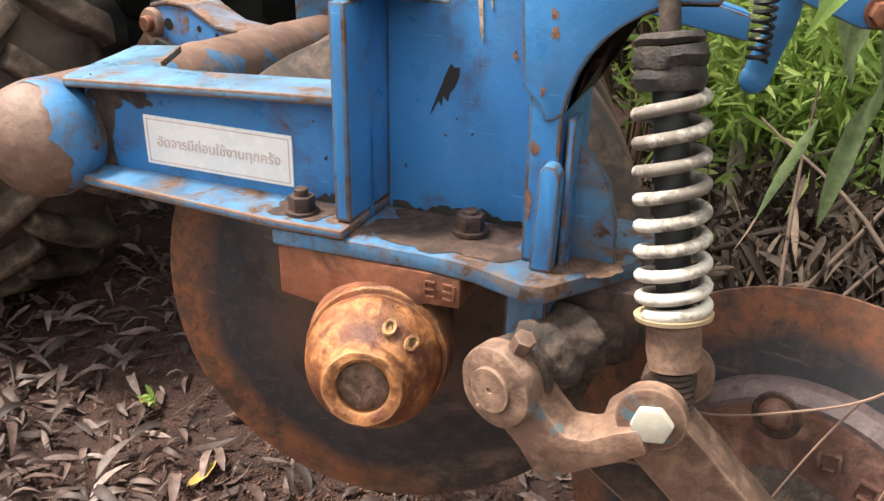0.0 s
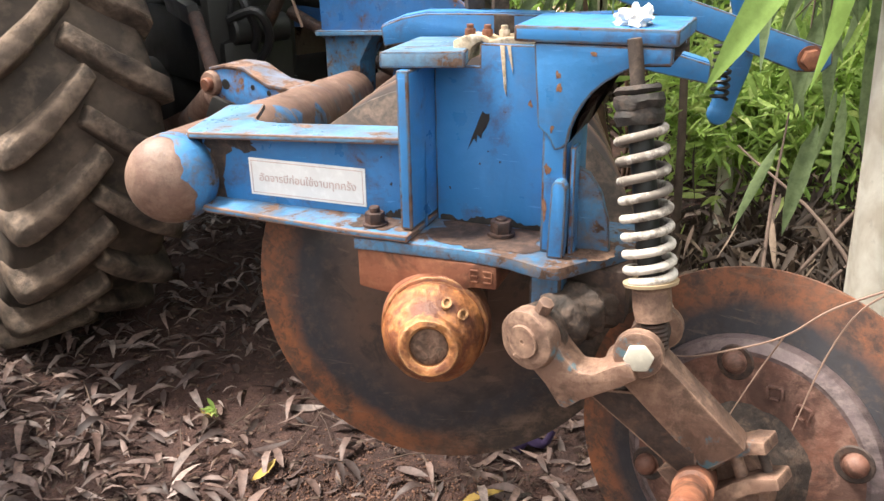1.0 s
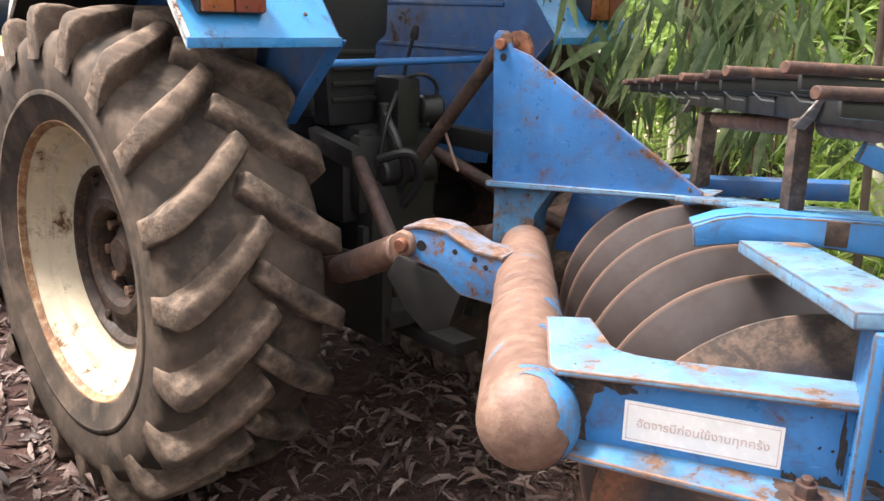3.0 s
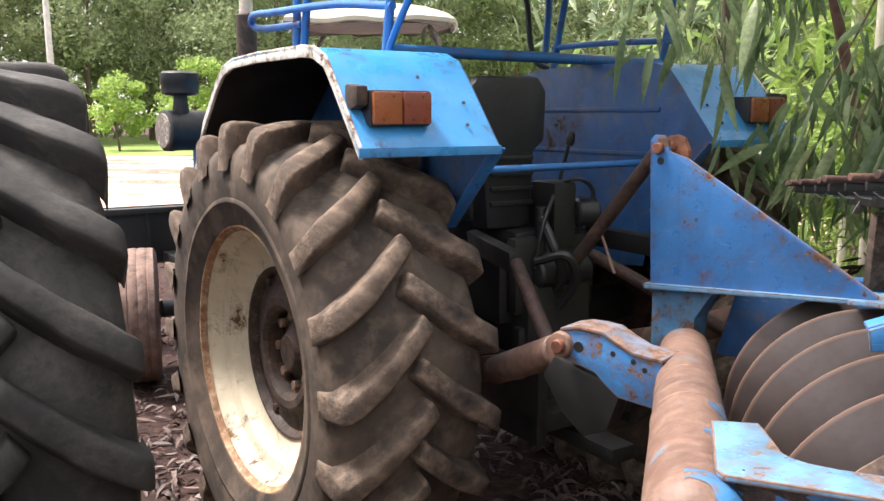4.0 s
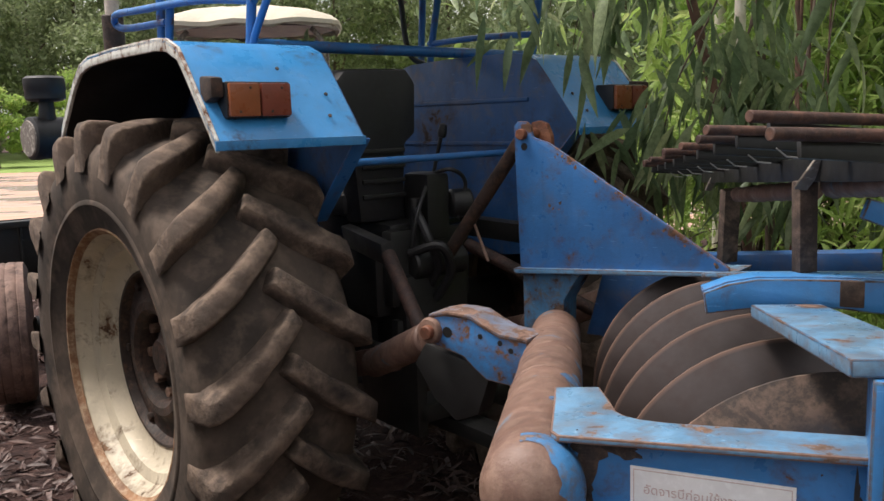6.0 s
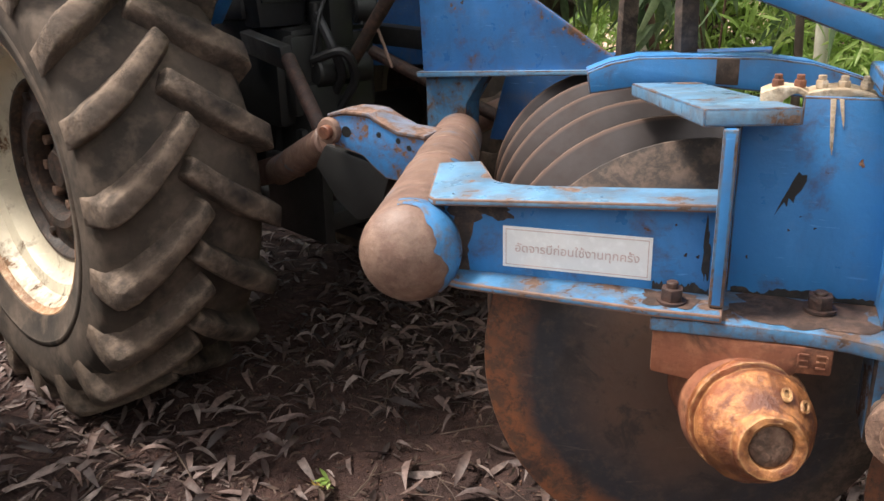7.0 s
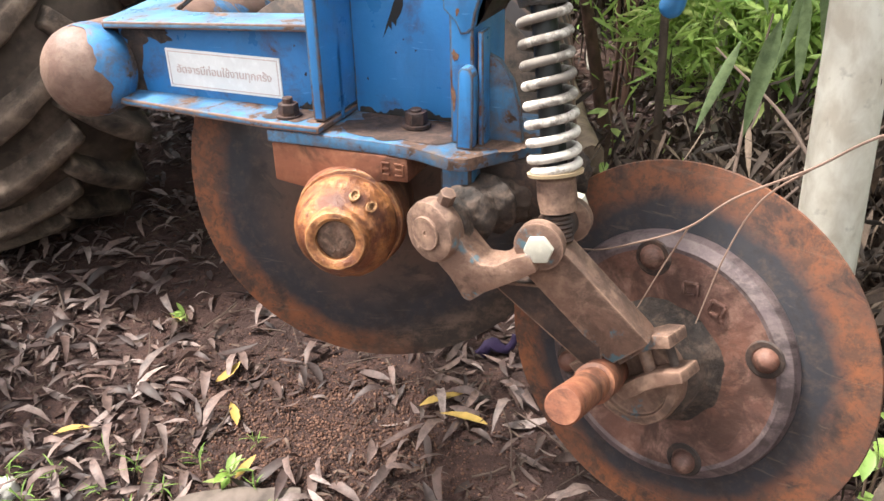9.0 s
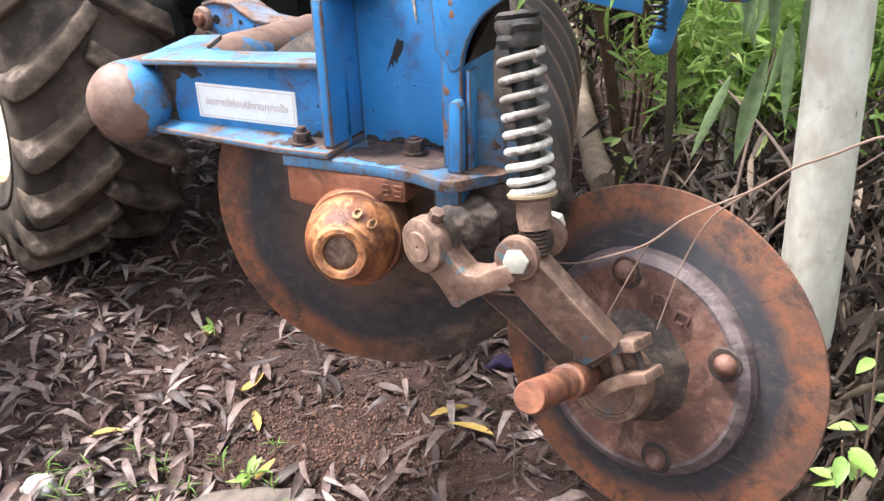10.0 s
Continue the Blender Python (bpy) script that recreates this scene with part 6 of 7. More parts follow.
def canopy():
    nx, ny = 12, 16
    bm = bmesh.new()
    grid = []
    for j in range(ny + 1):
        v = j / ny
        y = -0.565 + 1.545 * v
        row = []
        for i in range(nx + 1):
            u = i / nx * 2 - 1
            z = 2.365 - 0.085 * v - 0.035 * abs(u) ** 3 + 0.095 * (1 - u * u) * math.sin(math.pi * min(1, v * 1.1)) + 0.012 * noise.noise((u * 2, y * 2.5, 0))
            row.append(bm.verts.new((u * 0.70 + 0.19, y, z + 0.02)))
        grid.append(row)
    for a, b in zip(grid, grid[1:]):
        for i in range(nx):
            bm.faces.new((a[i], a[i + 1], b[i + 1], b[i]))
    # flaps hanging round the edge
    edge = [grid[0][i] for i in range(nx + 1)] + [grid[j][nx] for j in range(1, ny + 1)] + [grid[ny][i] for i in range(nx - 1, -1, -1)] + [grid[j][0] for j in range(ny - 1, 0, -1)]
    drop = []
    for k, v in enumerate(edge):
        d = 0.138 if v.co.y < -0.55 else 0.022
        out = Vector(((v.co.x - 0.19) / 0.7 * 0.01, (v.co.y - 0.2) / 0.8 * 0.01, 0))
        drop.append(bm.verts.new(v.co + out - Vector((0, 0, d + 0.008 * math.sin(k * 1.7)))))
    flap = []
    for k in range(len(edge)):
        l = (k + 1) % len(edge)
        f = bm.faces.new((edge[k], edge[l], drop[l], drop[k]))
        f.material_index = 1
    bmesh.ops.recalc_face_normals(bm, faces=bm.faces)
    bmesh.ops.solidify(bm, geom=list(bm.faces), thickness=0.004)
    top = part("canopy", bm, [CANVAS_TOP, CANVAS_TOP], tractor, "blue canvas canopy, sagging and weathered")
    # second sheet below the canvas, coloured as its shaded underside
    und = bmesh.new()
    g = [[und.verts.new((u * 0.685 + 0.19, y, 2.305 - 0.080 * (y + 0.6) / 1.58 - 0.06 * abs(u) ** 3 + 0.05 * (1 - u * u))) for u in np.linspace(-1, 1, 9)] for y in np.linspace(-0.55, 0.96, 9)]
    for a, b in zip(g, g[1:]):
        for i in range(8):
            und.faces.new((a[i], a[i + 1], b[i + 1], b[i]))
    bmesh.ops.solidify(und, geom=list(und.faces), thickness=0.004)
    part("canopy_lining", und, CANVAS_SHADE, top, "canvas underside with its shade in the colour")
    sc = bmesh.new()
    for k in range(8):
        x = -0.47 + k * 0.17
        vs = [sc.verts.new((x - 0.04 + 0.165 * i / 8, 0.985, 2.205 if r == 0 else 2.16 - 0.04 * math.sin(math.pi * i / 8))) for r in (0, 1) for i in range(9)]
        for i in range(8):
            sc.faces.new((vs[i], vs[i + 1], vs[i + 10], vs[i + 9]))
    bmesh.ops.solidify(sc, geom=list(sc.faces), thickness=0.003)
    part("scalloped_fringe", sc, CREAM_CLOTH, top, "pale scalloped fringe")
    return top


CREAM_CLOTH = plain("pale_cloth", (0.55, 0.50, 0.40), 0.8, 0, 12, 0.25)
canopy()


def pipe(name, pts, r=0.021, n=6):
    return part(name, sweep(smooth_path(pts, n), r, 12), FRAME_BLUE, tractor)


for sx in (-1, 1):
    X = -0.44 if sx < 0 else 0.86
    pipe("canopy_post", [(X, -0.05, 1.69), (X, -0.08, 1.85), (X, -0.13, 2.15), (X, -0.14, 2.30)], 0.0165)
    pipe("canopy_post", [(X, 0.66, 1.50), (X, 0.64, 1.76), (X, 0.55, 2.12), (X, 0.54, 2.26)], 0.0165)
    if sx < 0:
        pipe("canopy_brace", [(X, -0.07, 1.70), (X, -0.11, 1.765), (X, -0.35, 2.01), (X, -0.455, 2.12), (X, -0.485, 2.19), (X, -0.47, 2.29)], 0.0125)
    pipe("canopy_rail", [(X, -0.12, 2.10), (X, -0.11, 2.18), (X, -0.03, 2.225), (X, 0.2, 2.235), (X, 0.45, 2.225), (X, 0.58, 2.20)], 0.016)
    if sx > 0:
        pipe("side_rail", [(X, -0.10, 1.80), (X + 0.02, 0.3, 1.82), (X, 0.65, 1.82)], 0.014)
    else:
        pipe("side_rail", [(X, -0.10, 1.855), (X - sx * -0.02, 0.3, 1.90), (X + sx * 0.05, 0.80, 1.92), (X + sx * 0.05, 1.08, 1.93), (X + sx * 0.02, 1.10, 1.88), (X, 0.65, 1.86)], 0.015)
    pipe("front_post", [(X, 0.72, 1.72), (X, 0.69, 2.10), (X, 0.74, 2.17), (X, 0.90, 2.16), (X, 0.98, 2.19)], 0.017)
pipe_bent = [(0.42, 0.86, 2.19), (0.44, 0.84, 2.13), (0.52, 0.80, 2.10), (0.64, 0.76, 2.13), (0.72, 0.74, 2.11), (0.755, 0.73, 2.03), (0.77, 0.72, 1.85), (0.79, 0.70, 1.76), (0.84, 0.66, 1.72)]
part("hand_rail", sweep(smooth_path(pipe_bent, 6), 0.014, 10), BLACK_IRON, tractor, "bent black hand rail")
part("cross_tube", rod((-0.44, -0.05, 1.718), (0.86, -0.05, 1.712), 0.020, 14), FRAME_BLUE, tractor)
for y in (-0.53, 0.2, 0.95):
    part("roof_hoop", sweep([(x * 1.36 + 0.19, y, 2.29 - 0.075 * (y + 0.6) / 1.58 + 0.045 * (1 - (x / 0.5) ** 2)) for x in np.linspace(-0.5, 0.5, 9)], 0.014, 8), FRAME_BLUE, tractor)
for sx in (-1, 1):
    part("roof_side", rod((sx * 0.68 + 0.19, -0.53, 2.285), (sx * 0.68 + 0.19, 0.96, 2.21), 0.014, 10), FRAME_BLUE, tractor)


# ---- the neighbour's wheel ----
DARK_TYRE = rusty("dark_worn_tyre", (0.018, 0.016, 0.0155), (0.027, 0.024, 0.022), (0.048, 0.041, 0.036), 6, 0.75, 0, 0.6, None, (0.15, 0.125, 0.105))
side_wheel = thing("tractor", TM @ pose(-1.735, -0.22, 0), "neighbouring tractor of which only a dark lugged wheel shows", "tractor")
big_wheel(side_wheel, 0, 0, 0.80, 1, "rear_wheel", 0.83, 0.50, 0.47, DARK_TYRE, 0.126, 22)
part("axle_stub", rod((-1.5, 0, 0.79), (0.05, 0, 0.79), 0.08, 24), BLACK_IRON, side_wheel)
# unseen rest of the tractor, added to cut sky light on the ground
NB = frame_of(Vector((-0.75, 0, 0)), Vector((0, 1, 0)), UP, Vector((1, 0, 0)))
part("body", prism([(-0.45, 0.55), (2.5, 0.55), (2.62, 0.75), (2.6, 1.32), (2.45, 1.42), (1.05, 1.50), (0.95, 1.2), (0.2, 1.05), (-0.40, 1.05)], -0.28, 0.28, NB, 0.04), FENDER_BLUE, side_wheel)
part("seat", join(box(-0.95, -0.55, -0.25, 0.15, 1.08, 1.18, 0.03), box(-0.95, -0.55, -0.32, -0.24, 1.1, 1.5, 0.03)), BLACK_PLASTIC, side_wheel)
big_wheel(side_wheel, -1.5, 0, 0.80, -1, "rear_wheel", 0.83, 0.50, 0.47, DARK_TYRE, 0.3, 22)
for x in (-1.35, -0.15):
    part("front_wheel", lathe([(0.16, -0.08), (0.33, -0.10), (0.38, -0.07), (0.38, 0.07), (0.33, 0.10), (0.16, 0.08)], pose(x, 2.3, 0.38, 0, 90, 0), 32), DARK_TYRE, side_wheel)
part("front_axle", rod((-1.35, 2.3, 0.40), (-0.15, 2.3, 0.40), 0.05, 16), BLACK_IRON, side_wheel)


# ---- fallen leaves ----
def scatter_litter(name, count, seed, mat, lo, hi, region, label, flat=0.35):
    r = np.random.default_rng(seed)
    x0, x1, y0, y1 = region
    xs, ys = r.uniform(x0, x1, count), r.uniform(y0, y1, count)
    patch = np.array([noise.noise((x * 1.3, y * 1.3, 2.0)) for x, y in zip(xs, ys)])
    bare = np.exp(-(((xs + 0.33) / 0.20) ** 2 + ((ys - 1.30) / 0.16) ** 2)) + np.exp(-(((xs - 0.05) / 0.12) ** 2 + ((ys - 1.22) / 0.12) ** 2))
    keep = (r.uniform(-0.75, 0.35, count) < patch) & (r.uniform(0, 0.9, count) > bare)
    xs, ys = xs[keep], ys[keep]
    n = len(xs)
    zs = np.array([ground_height(float(x), float(y)) for x, y in zip(xs, ys)]) + r.uniform(0.002, 0.028, n)
    a = r.uniform(0, 2 * np.pi, n)
    d = np.stack((np.cos(a), np.sin(a), r.normal(0, 0.16, n)), 1)
    u = np.stack((r.normal(0, flat, n), r.normal(0, flat, n), np.ones(n)), 1)
    v, f = leaf_set(r, np.stack((xs, ys, zs), 1), d, u, r.uniform(lo, hi, n), 0.19, 0.12, 0.75)
    return tagged(new(name, cloud_mesh(name, v.tolist(), f, mat)), label, "leaves", kind="stuff")


scatter_litter("leaf_litter", 13500, 11, LITTER, 0.04, 0.14, (-2.2, 2.4, 0.2, 4.2), "dry grey-brown eucalypt leaves strewn on the soil", 0.5)
scatter_litter("leaf_litter_far", 7000, 12, LITTER, 0.06, 0.13, (-6, 6, 3.6, 10), "dry brown leaves lying further off", 0.5)

scatter_litter("leaf_litter_yard", 5000, 16, LITTER, 0.05, 0.13, (-4.2, -1.6, 2.6, 6.2), "dry leaves on the red soil between the tractors", 0.5)
scatter_litter("leaf_litter_rear", 7000, 14, LITTER, 0.05, 0.15, (-4.5, 5, -4, 0.3), "dry brown leaves strewn round the standpoint", 0.5)
FRAGMENTS = leaf_material("leaf_fragments", [(0.030, 0.019, 0.015), (0.065, 0.040, 0.030), (0.13, 0.085, 0.065), (0.022, 0.016, 0.013)], 0.85)
scatter_litter("leaf_fragments", 14000, 13, FRAGMENTS, 0.012, 0.045, (-1.8, 1.6, 0.4, 3.2), "crumbled bits of leaf and bark on the soil", 0.8)


def fallen_leaf(x, y, turn, length, mat, label):
    g = np.random.default_rng(int(abs(x) * 1000 + turn))
    a = radians(turn)
    v, f = leaf_set(g, np.zeros((1, 3)), np.array([(math.cos(a), math.sin(a), 0.05)]), np.array([(0.15, 0.1, 1.0)]), np.array([length]), 0.26, 0.0, 0.15)
    ob = new("fallen_leaf", cloud_mesh("fallen_leaf", v.tolist(), f, mat))
    ob.matrix_basis = pose(x, y, ground_height(x, y) + 0.016)
    tagged(ob, label, "leaf", "bright leaves among the litter")


# soil crumbs on the bare patches
crumb_rng = np.random.default_rng(91)
cv, cf = [], []
for k in range(15000):
    px, py = (crumb_rng.normal(-0.33, 0.22), crumb_rng.normal(1.30, 0.18)) if k % 3 else (crumb_rng.uniform(-1.5, 1.2), crumb_rng.uniform(0.7, 2.6))
    rad = 0.0016 + 0.0042 * crumb_rng.random() ** 4
    base = Vector((px, py, ground_height(px, py) + rad * 0.4))
    ring = [base + Vector((rad * math.cos(a) * crumb_rng.uniform(0.7, 1.2), rad * math.sin(a) * crumb_rng.uniform(0.7, 1.2), 0)) for a in (0.3, 1.6, 2.8, 4.1, 5.3)]
    i0 = len(cv)
    cv += ring + [base + Vector((0, 0, rad)), base - Vector((0, 0, rad))]
    cf += [(i0 + j, i0 + (j + 1) % 5, i0 + 5) for j in range(5)] + [(i0 + (j + 1) % 5, i0 + j, i0 + 6) for j in range(5)]
CRUMB = leaf_material("soil_crumbs", [(0.065, 0.033, 0.023), (0.13, 0.066, 0.045), (0.19, 0.102, 0.072), (0.045, 0.026, 0.019)], 0.95)
tagged(new("soil_crumbs", cloud_mesh("soil_crumbs", cv, cf, CRUMB)), "loose crumbs of red-brown soil on bare ground", "soil", kind="stuff")

for x, y, turn, length in ((-0.62, 1.46, 60, 0.10), (-0.09, 1.42, 25, 0.12), (-0.52, 1.31, 115, 0.09), (-0.82, 1.76, 140, 0.07), (0.08, 1.34, 160, 0.12), (-0.95, 1.25, 20, 0.09), (-0.47, 1.13, 75, 0.08)):
    fallen_leaf(x, y, turn, length, YELLOW_LEAF, "yellow fallen leaf lying on brown litter")


def sprig(x, y, h, seed, n=9, mat=BRIGHT, wide=0.12, label="small green seedling sprouting through the litter", name="seedling"):
    g = np.random.default_rng(seed)
    ob = thing(name, pose(x, y, ground_height(x, y)), label, "plant", "seedlings in the litter")
    a = g.uniform(0, 2 * np.pi, n)
    d = np.stack((np.cos(a), np.sin(a), g.uniform(0.3, 1.6, n)), 1)
    stem = part("stem", sweep([(0, 0, -0.01), (0.004, 0.002, h * 0.3), (0.006, 0.0, h * 0.6)], 0.0025, 6, 0.0015), TWIG, ob)
    org = np.stack((np.zeros(n), np.zeros(n), g.uniform(0.1, 0.6, n) * h), 1)
    v, f = leaf_set(g, org, d, np.tile((0.1, 0.2, 1.0), (n, 1)), g.uniform(0.6, 1.0, n) * h * 0.8, wide, 0.3, 0.2)
    cr = new("leaf", cloud_mesh("leaf", v.tolist(), f, mat))
    cr.parent = ob
    tagged(cr, kind="stuff")
    return ob


for k, (x, y, h) in enumerate(((-0.81, 1.77, 0.07), (-0.46, 1.25, 0.06), (-0.48, 1.12, 0.09), (-0.42, 1.10, 0.06), (-0.88, 1.12, 0.08), (-0.76, 1.08, 0.07), (-0.98, 1.10, 0.09), (-0.62, 1.08, 0.08), (-0.70, 1.14, 0.09), (-0.56, 1.16, 0.08), (-0.90, 1.02, 0.10), (-0.38, 1.00, 0.08), (-0.66, 1.00, 0.09), (-0.80, 1.20, 0.06))):
    sprig(x, y, h, 300 + k, 10, GRASS if k % 2 or k > 3 else BRIGHT, 0.07 if k % 2 or k > 3 else 0.3)
for k, (x, y, h) in enumerate(((0.80, 1.02, 0.55), (0.76, 0.98, 0.34), (0.86, 1.05, 0.75), (0.90, 0.92, 0.45), (0.70, 1.16, 0.24), (0.475, 2.75, 0.36))):
    weed = thing("weed", pose(x, y, ground_height(x, y)), "broad-leaved green weed by the eucalypt's foot", "plant", "weeds on the bank")
    g = np.random.default_rng(400 + k)
    part("stem", sweep(smooth_path([(0, 0, -0.02), (0.02, -0.01, h * 0.5), (-0.01, -0.03, h)], 5), 0.004, 7, 0.002), TWIG, weed)
    n = 7
    a = g.uniform(0, 2 * np.pi, n)
    org = np.stack((0.01 * np.cos(a), -0.02 + 0.01 * np.sin(a), h * g.uniform(0.35, 1.0, n)), 1)
    v, f = leaf_set(g, org, np.stack((np.cos(a), np.sin(a), g.uniform(-0.4, 0.3, n)), 1), np.tile((0.0, -0.3, 1.0), (n, 1)), g.uniform(0.04, 0.075, n), 0.5, 0.15, 0.1)
    cr = new("leaf", cloud_mesh("leaf", v.tolist(), f, BRIGHT))
    cr.parent = weed
    tagged(cr, kind="stuff")

pebble = bmesh.new()
bmesh.ops.create_icosphere(pebble, subdivisions=3, radius=1.0)
for v in pebble.verts:
    v.co *= 1 + 0.25 * noise.noise(v.co * 1.4) + 0.08 * noise.noise(v.co * 4)
    v.co = Vector((v.co.x * 0.042, v.co.y * 0.034, v.co.z * 0.026))
stone = new("stone", mesh_of("stone", pebble, plain("pale_stone", (0.55, 0.52, 0.47), 0.85, 0, 30, 0.3, 0.5), 60))
stone.matrix_basis = pose(-0.985, 1.075, ground_height(-0.985, 1.075) + 0.014, 0, 0, 30)
tagged(stone, "pale stone lying in the litter", "stone")
strip_bark = sweep(smooth_path([(-0.12, -0.016, 0.012), (-0.05, 0.004, 0.024), (0.03, 0.010, 0.022), (0.15, -0.002, 0.010)], 6), 0.040, 14, 0.022)
for v in strip_bark.verts:
    v.co.z *= 0.35
shard = new("bark_piece", mesh_of("bark_piece", roughen(strip_bark, 0.004, 40), bark_material("grey_bark_piece", (0.16, 0.125, 0.105), (0.085, 0.066, 0.056))))
shard.matrix_basis = pose(-0.46, 1.05, ground_height(-0.46, 1.05) + 0.016, 0, 0, 12)
tagged(shard, "grey-brown piece of bark lying on the soil", "bark")

# sticks in the litter
stick_rng = random.Random(31)
stick_bms = []
for k in range(150):
    x, y, a, L = stick_rng.uniform(-1.8, 1.8), stick_rng.uniform(0.7, 3.6), stick_rng.uniform(0, 6.3), stick_rng.uniform(0.06, 0.3)
    z = ground_height(x, y) + stick_rng.uniform(0.006, 0.03)
    stick_bms.append(sweep([(x, y, z), (x + math.cos(a) * L * 0.5 + 0.01, y + math.sin(a) * L * 0.5, z + 0.008), (x + math.cos(a) * L, y + math.sin(a) * L, z + stick_rng.uniform(-0.003, 0.02))], stick_rng.uniform(0.0012, 0.003), 5))
sticks = new("twig_litter", mesh_of("twig_litter", join(*stick_bms), DARK_TWIG))
tagged(sticks, "thin dry twigs lying in the litter", "twigs", kind="stuff")


# ---- trees ----
def leaf_spray(g, pts, per, length, spread=0.05, hang=(-1.7, -0.2), side=0.62):
    """Leaf origins, directions and lengths along a branch."""
    org, dr, ln = [], [], []
    for c in range(max(2, per // 11)):
        # leaves come in hanging bunches, each round the tip of a side twig
        q = pts[int(g.uniform(0.25, 1.0) * (len(pts) - 1))] + Vector((g.normal(0, 0.10), g.normal(0, 0.10), g.normal(-0.06, 0.06)))
        lean = g.normal(0, 0.22, 2)
        for j in range(11):
            b = g.uniform(0, 2 * math.pi)
            org.append(q + Vector((g.normal(0, spread), g.normal(0, spread), g.normal(0, spread * 1.6))))
            dr.append((math.cos(b) * side + lean[0], math.sin(b) * side + lean[1], g.uniform(*hang)))
            ln.append(g.uniform(*length))
    return org, dr, ln


def sapling(x, y, h, r, seed, bark, leaf, limbs=12, per=26, lean=(0.0, 0.0), length=(0.10, 0.17), low=0.35, reach=0.9, label="young eucalypt with long drooping leaves", extra=()):
    g = np.random.default_rng(seed)
    z0 = ground_height(x, y)
    tree = thing("tree", pose(x, y, z0 - 0.02), label, "tree", "young trees by the plough")
    trunk_pts = [Vector((lean[0] * t + 0.03 * math.sin(t * 5 + seed) * min(1, t * 4), lean[1] * t + 0.03 * math.cos(t * 4 + seed) * min(1, t * 4), h * t)) for t in np.linspace(0, 1, 14)]
    trunk = part("trunk", sweep(trunk_pts, r, 16, r * 0.25), bark, tree)
    org, dr, ln = [], [], []
    limb_bms = []
    paths = []
    for k in range(limbs):
        t = low + (0.98 - low) * (k + g.uniform(0, 1)) / limbs
        p = trunk_pts[int(t * 13)].lerp(trunk_pts[min(13, int(t * 13) + 1)], t * 13 % 1)
        a = g.uniform(0, 2 * math.pi)
        L = reach * g.uniform(0.45, 1.1) * (1.15 - 0.5 * t)
        mid = p + Vector((math.cos(a) * L * 0.55, math.sin(a) * L * 0.55, L * g.uniform(0.2, 0.5)))
        end = p + Vector((math.cos(a) * L, math.sin(a) * L, L * g.uniform(-0.7, 0.1)))
        paths.append(smooth_path([p, mid, end], 6))
    base = Vector((x, y, z0 - 0.02))
    for pts in extra:
        paths.append(smooth_path([Vector(q) - base for q in pts], 6))
    for k, path in enumerate(paths):
        limb_bms.append(sweep(path, max(0.004, r * 0.16), 6, 0.0015))
        o, d, l = leaf_spray(g, path, per, length, 0.04, (-1.5, -0.1), 0.7) if k < limbs else leaf_spray(g, path, max(per, 88), length)
        org += o
        dr += d
        ln += l
    for k, b in enumerate(limb_bms[:10]):
        part("limb", b, BARK_BROWN, trunk)
    if limb_bms[10:]:
        tagged(part("twig", join(*limb_bms[10:]), BARK_BROWN, trunk), kind="stuff")
    org, dr, ln = np.array(org), np.array(dr), np.array(ln)
    up = np.stack((g.normal(0, 1, len(org)), g.normal(0, 1, len(org)), g.normal(0, 0.3, len(org))), 1)
    v, f = leaf_set(g, org, dr, up, ln, 0.205, 0.34, 0.22)
    crown = new("crown", cloud_mesh("crown", v.tolist(), f, leaf))
    crown.parent = tree
    return tree


STEM_BARK = bark_material("red_brown_stem_bark", (0.17, 0.095, 0.07), (0.075, 0.045, 0.035))
white_tree = sapling(0.785, 1.345, 6.0, 0.067, 3, BARK_WHITE, EUCA, 16, 44, (-0.12, 0.1), (0.13, 0.21), 0.33, 0.9, "pale smooth-barked eucalypt beside the plough",
    extra=[[(0.74, 1.36, 1.9), (0.62, 1.28, 1.75), (0.56, 1.25, 1.25)], [(0.75, 1.36, 2.0), (0.60, 1.40, 1.9), (0.60, 1.36, 1.15)], [(0.75, 1.36, 2.1), (0.66, 1.18, 1.85), (0.50, 1.22, 1.4)]])
for z, a, s in ((0.87, -1.35, 1.0), (0.93, -2.2, 0.6), (0.62, -1.9, 0.5), (1.10, -1.2, 0.5)):
    part("knot", lathe([(0.0, 0.004), (0.009 * s, 0.003), (0.013 * s, -0.004)], axis_frame((-0.12 * z / 6 + 0.065 * math.cos(a), 0.1 * z / 6 + 0.065 * math.sin(a), z), (math.cos(a), math.sin(a), 0)) @ Matrix.Diagonal((1, 1.6, 1, 1)), 14), DARK_RUST, white_tree.children[0])


def hang_leaves(origins, dirs, lengths, mat, width=0.16, seed=5):
    """Single long leaves hanging from the pale tree's boughs, each a part."""
    g = np.random.default_rng(seed)
    base = FRAMES[white_tree].translation
    for o, d, ln in zip(origins, dirs, lengths):
        v, f = leaf_set(g, np.array([Vector(o) - base]), np.array([d], dtype=float), np.array([(g.normal(0, 0.5), -1.0, g.normal(0, 0.3))]), np.array([ln]), width, 0.08, 0.12)
        ob = new("leaf", cloud_mesh("leaf", v.tolist(), f, mat))
        ob.parent = white_tree
        tagged(ob)


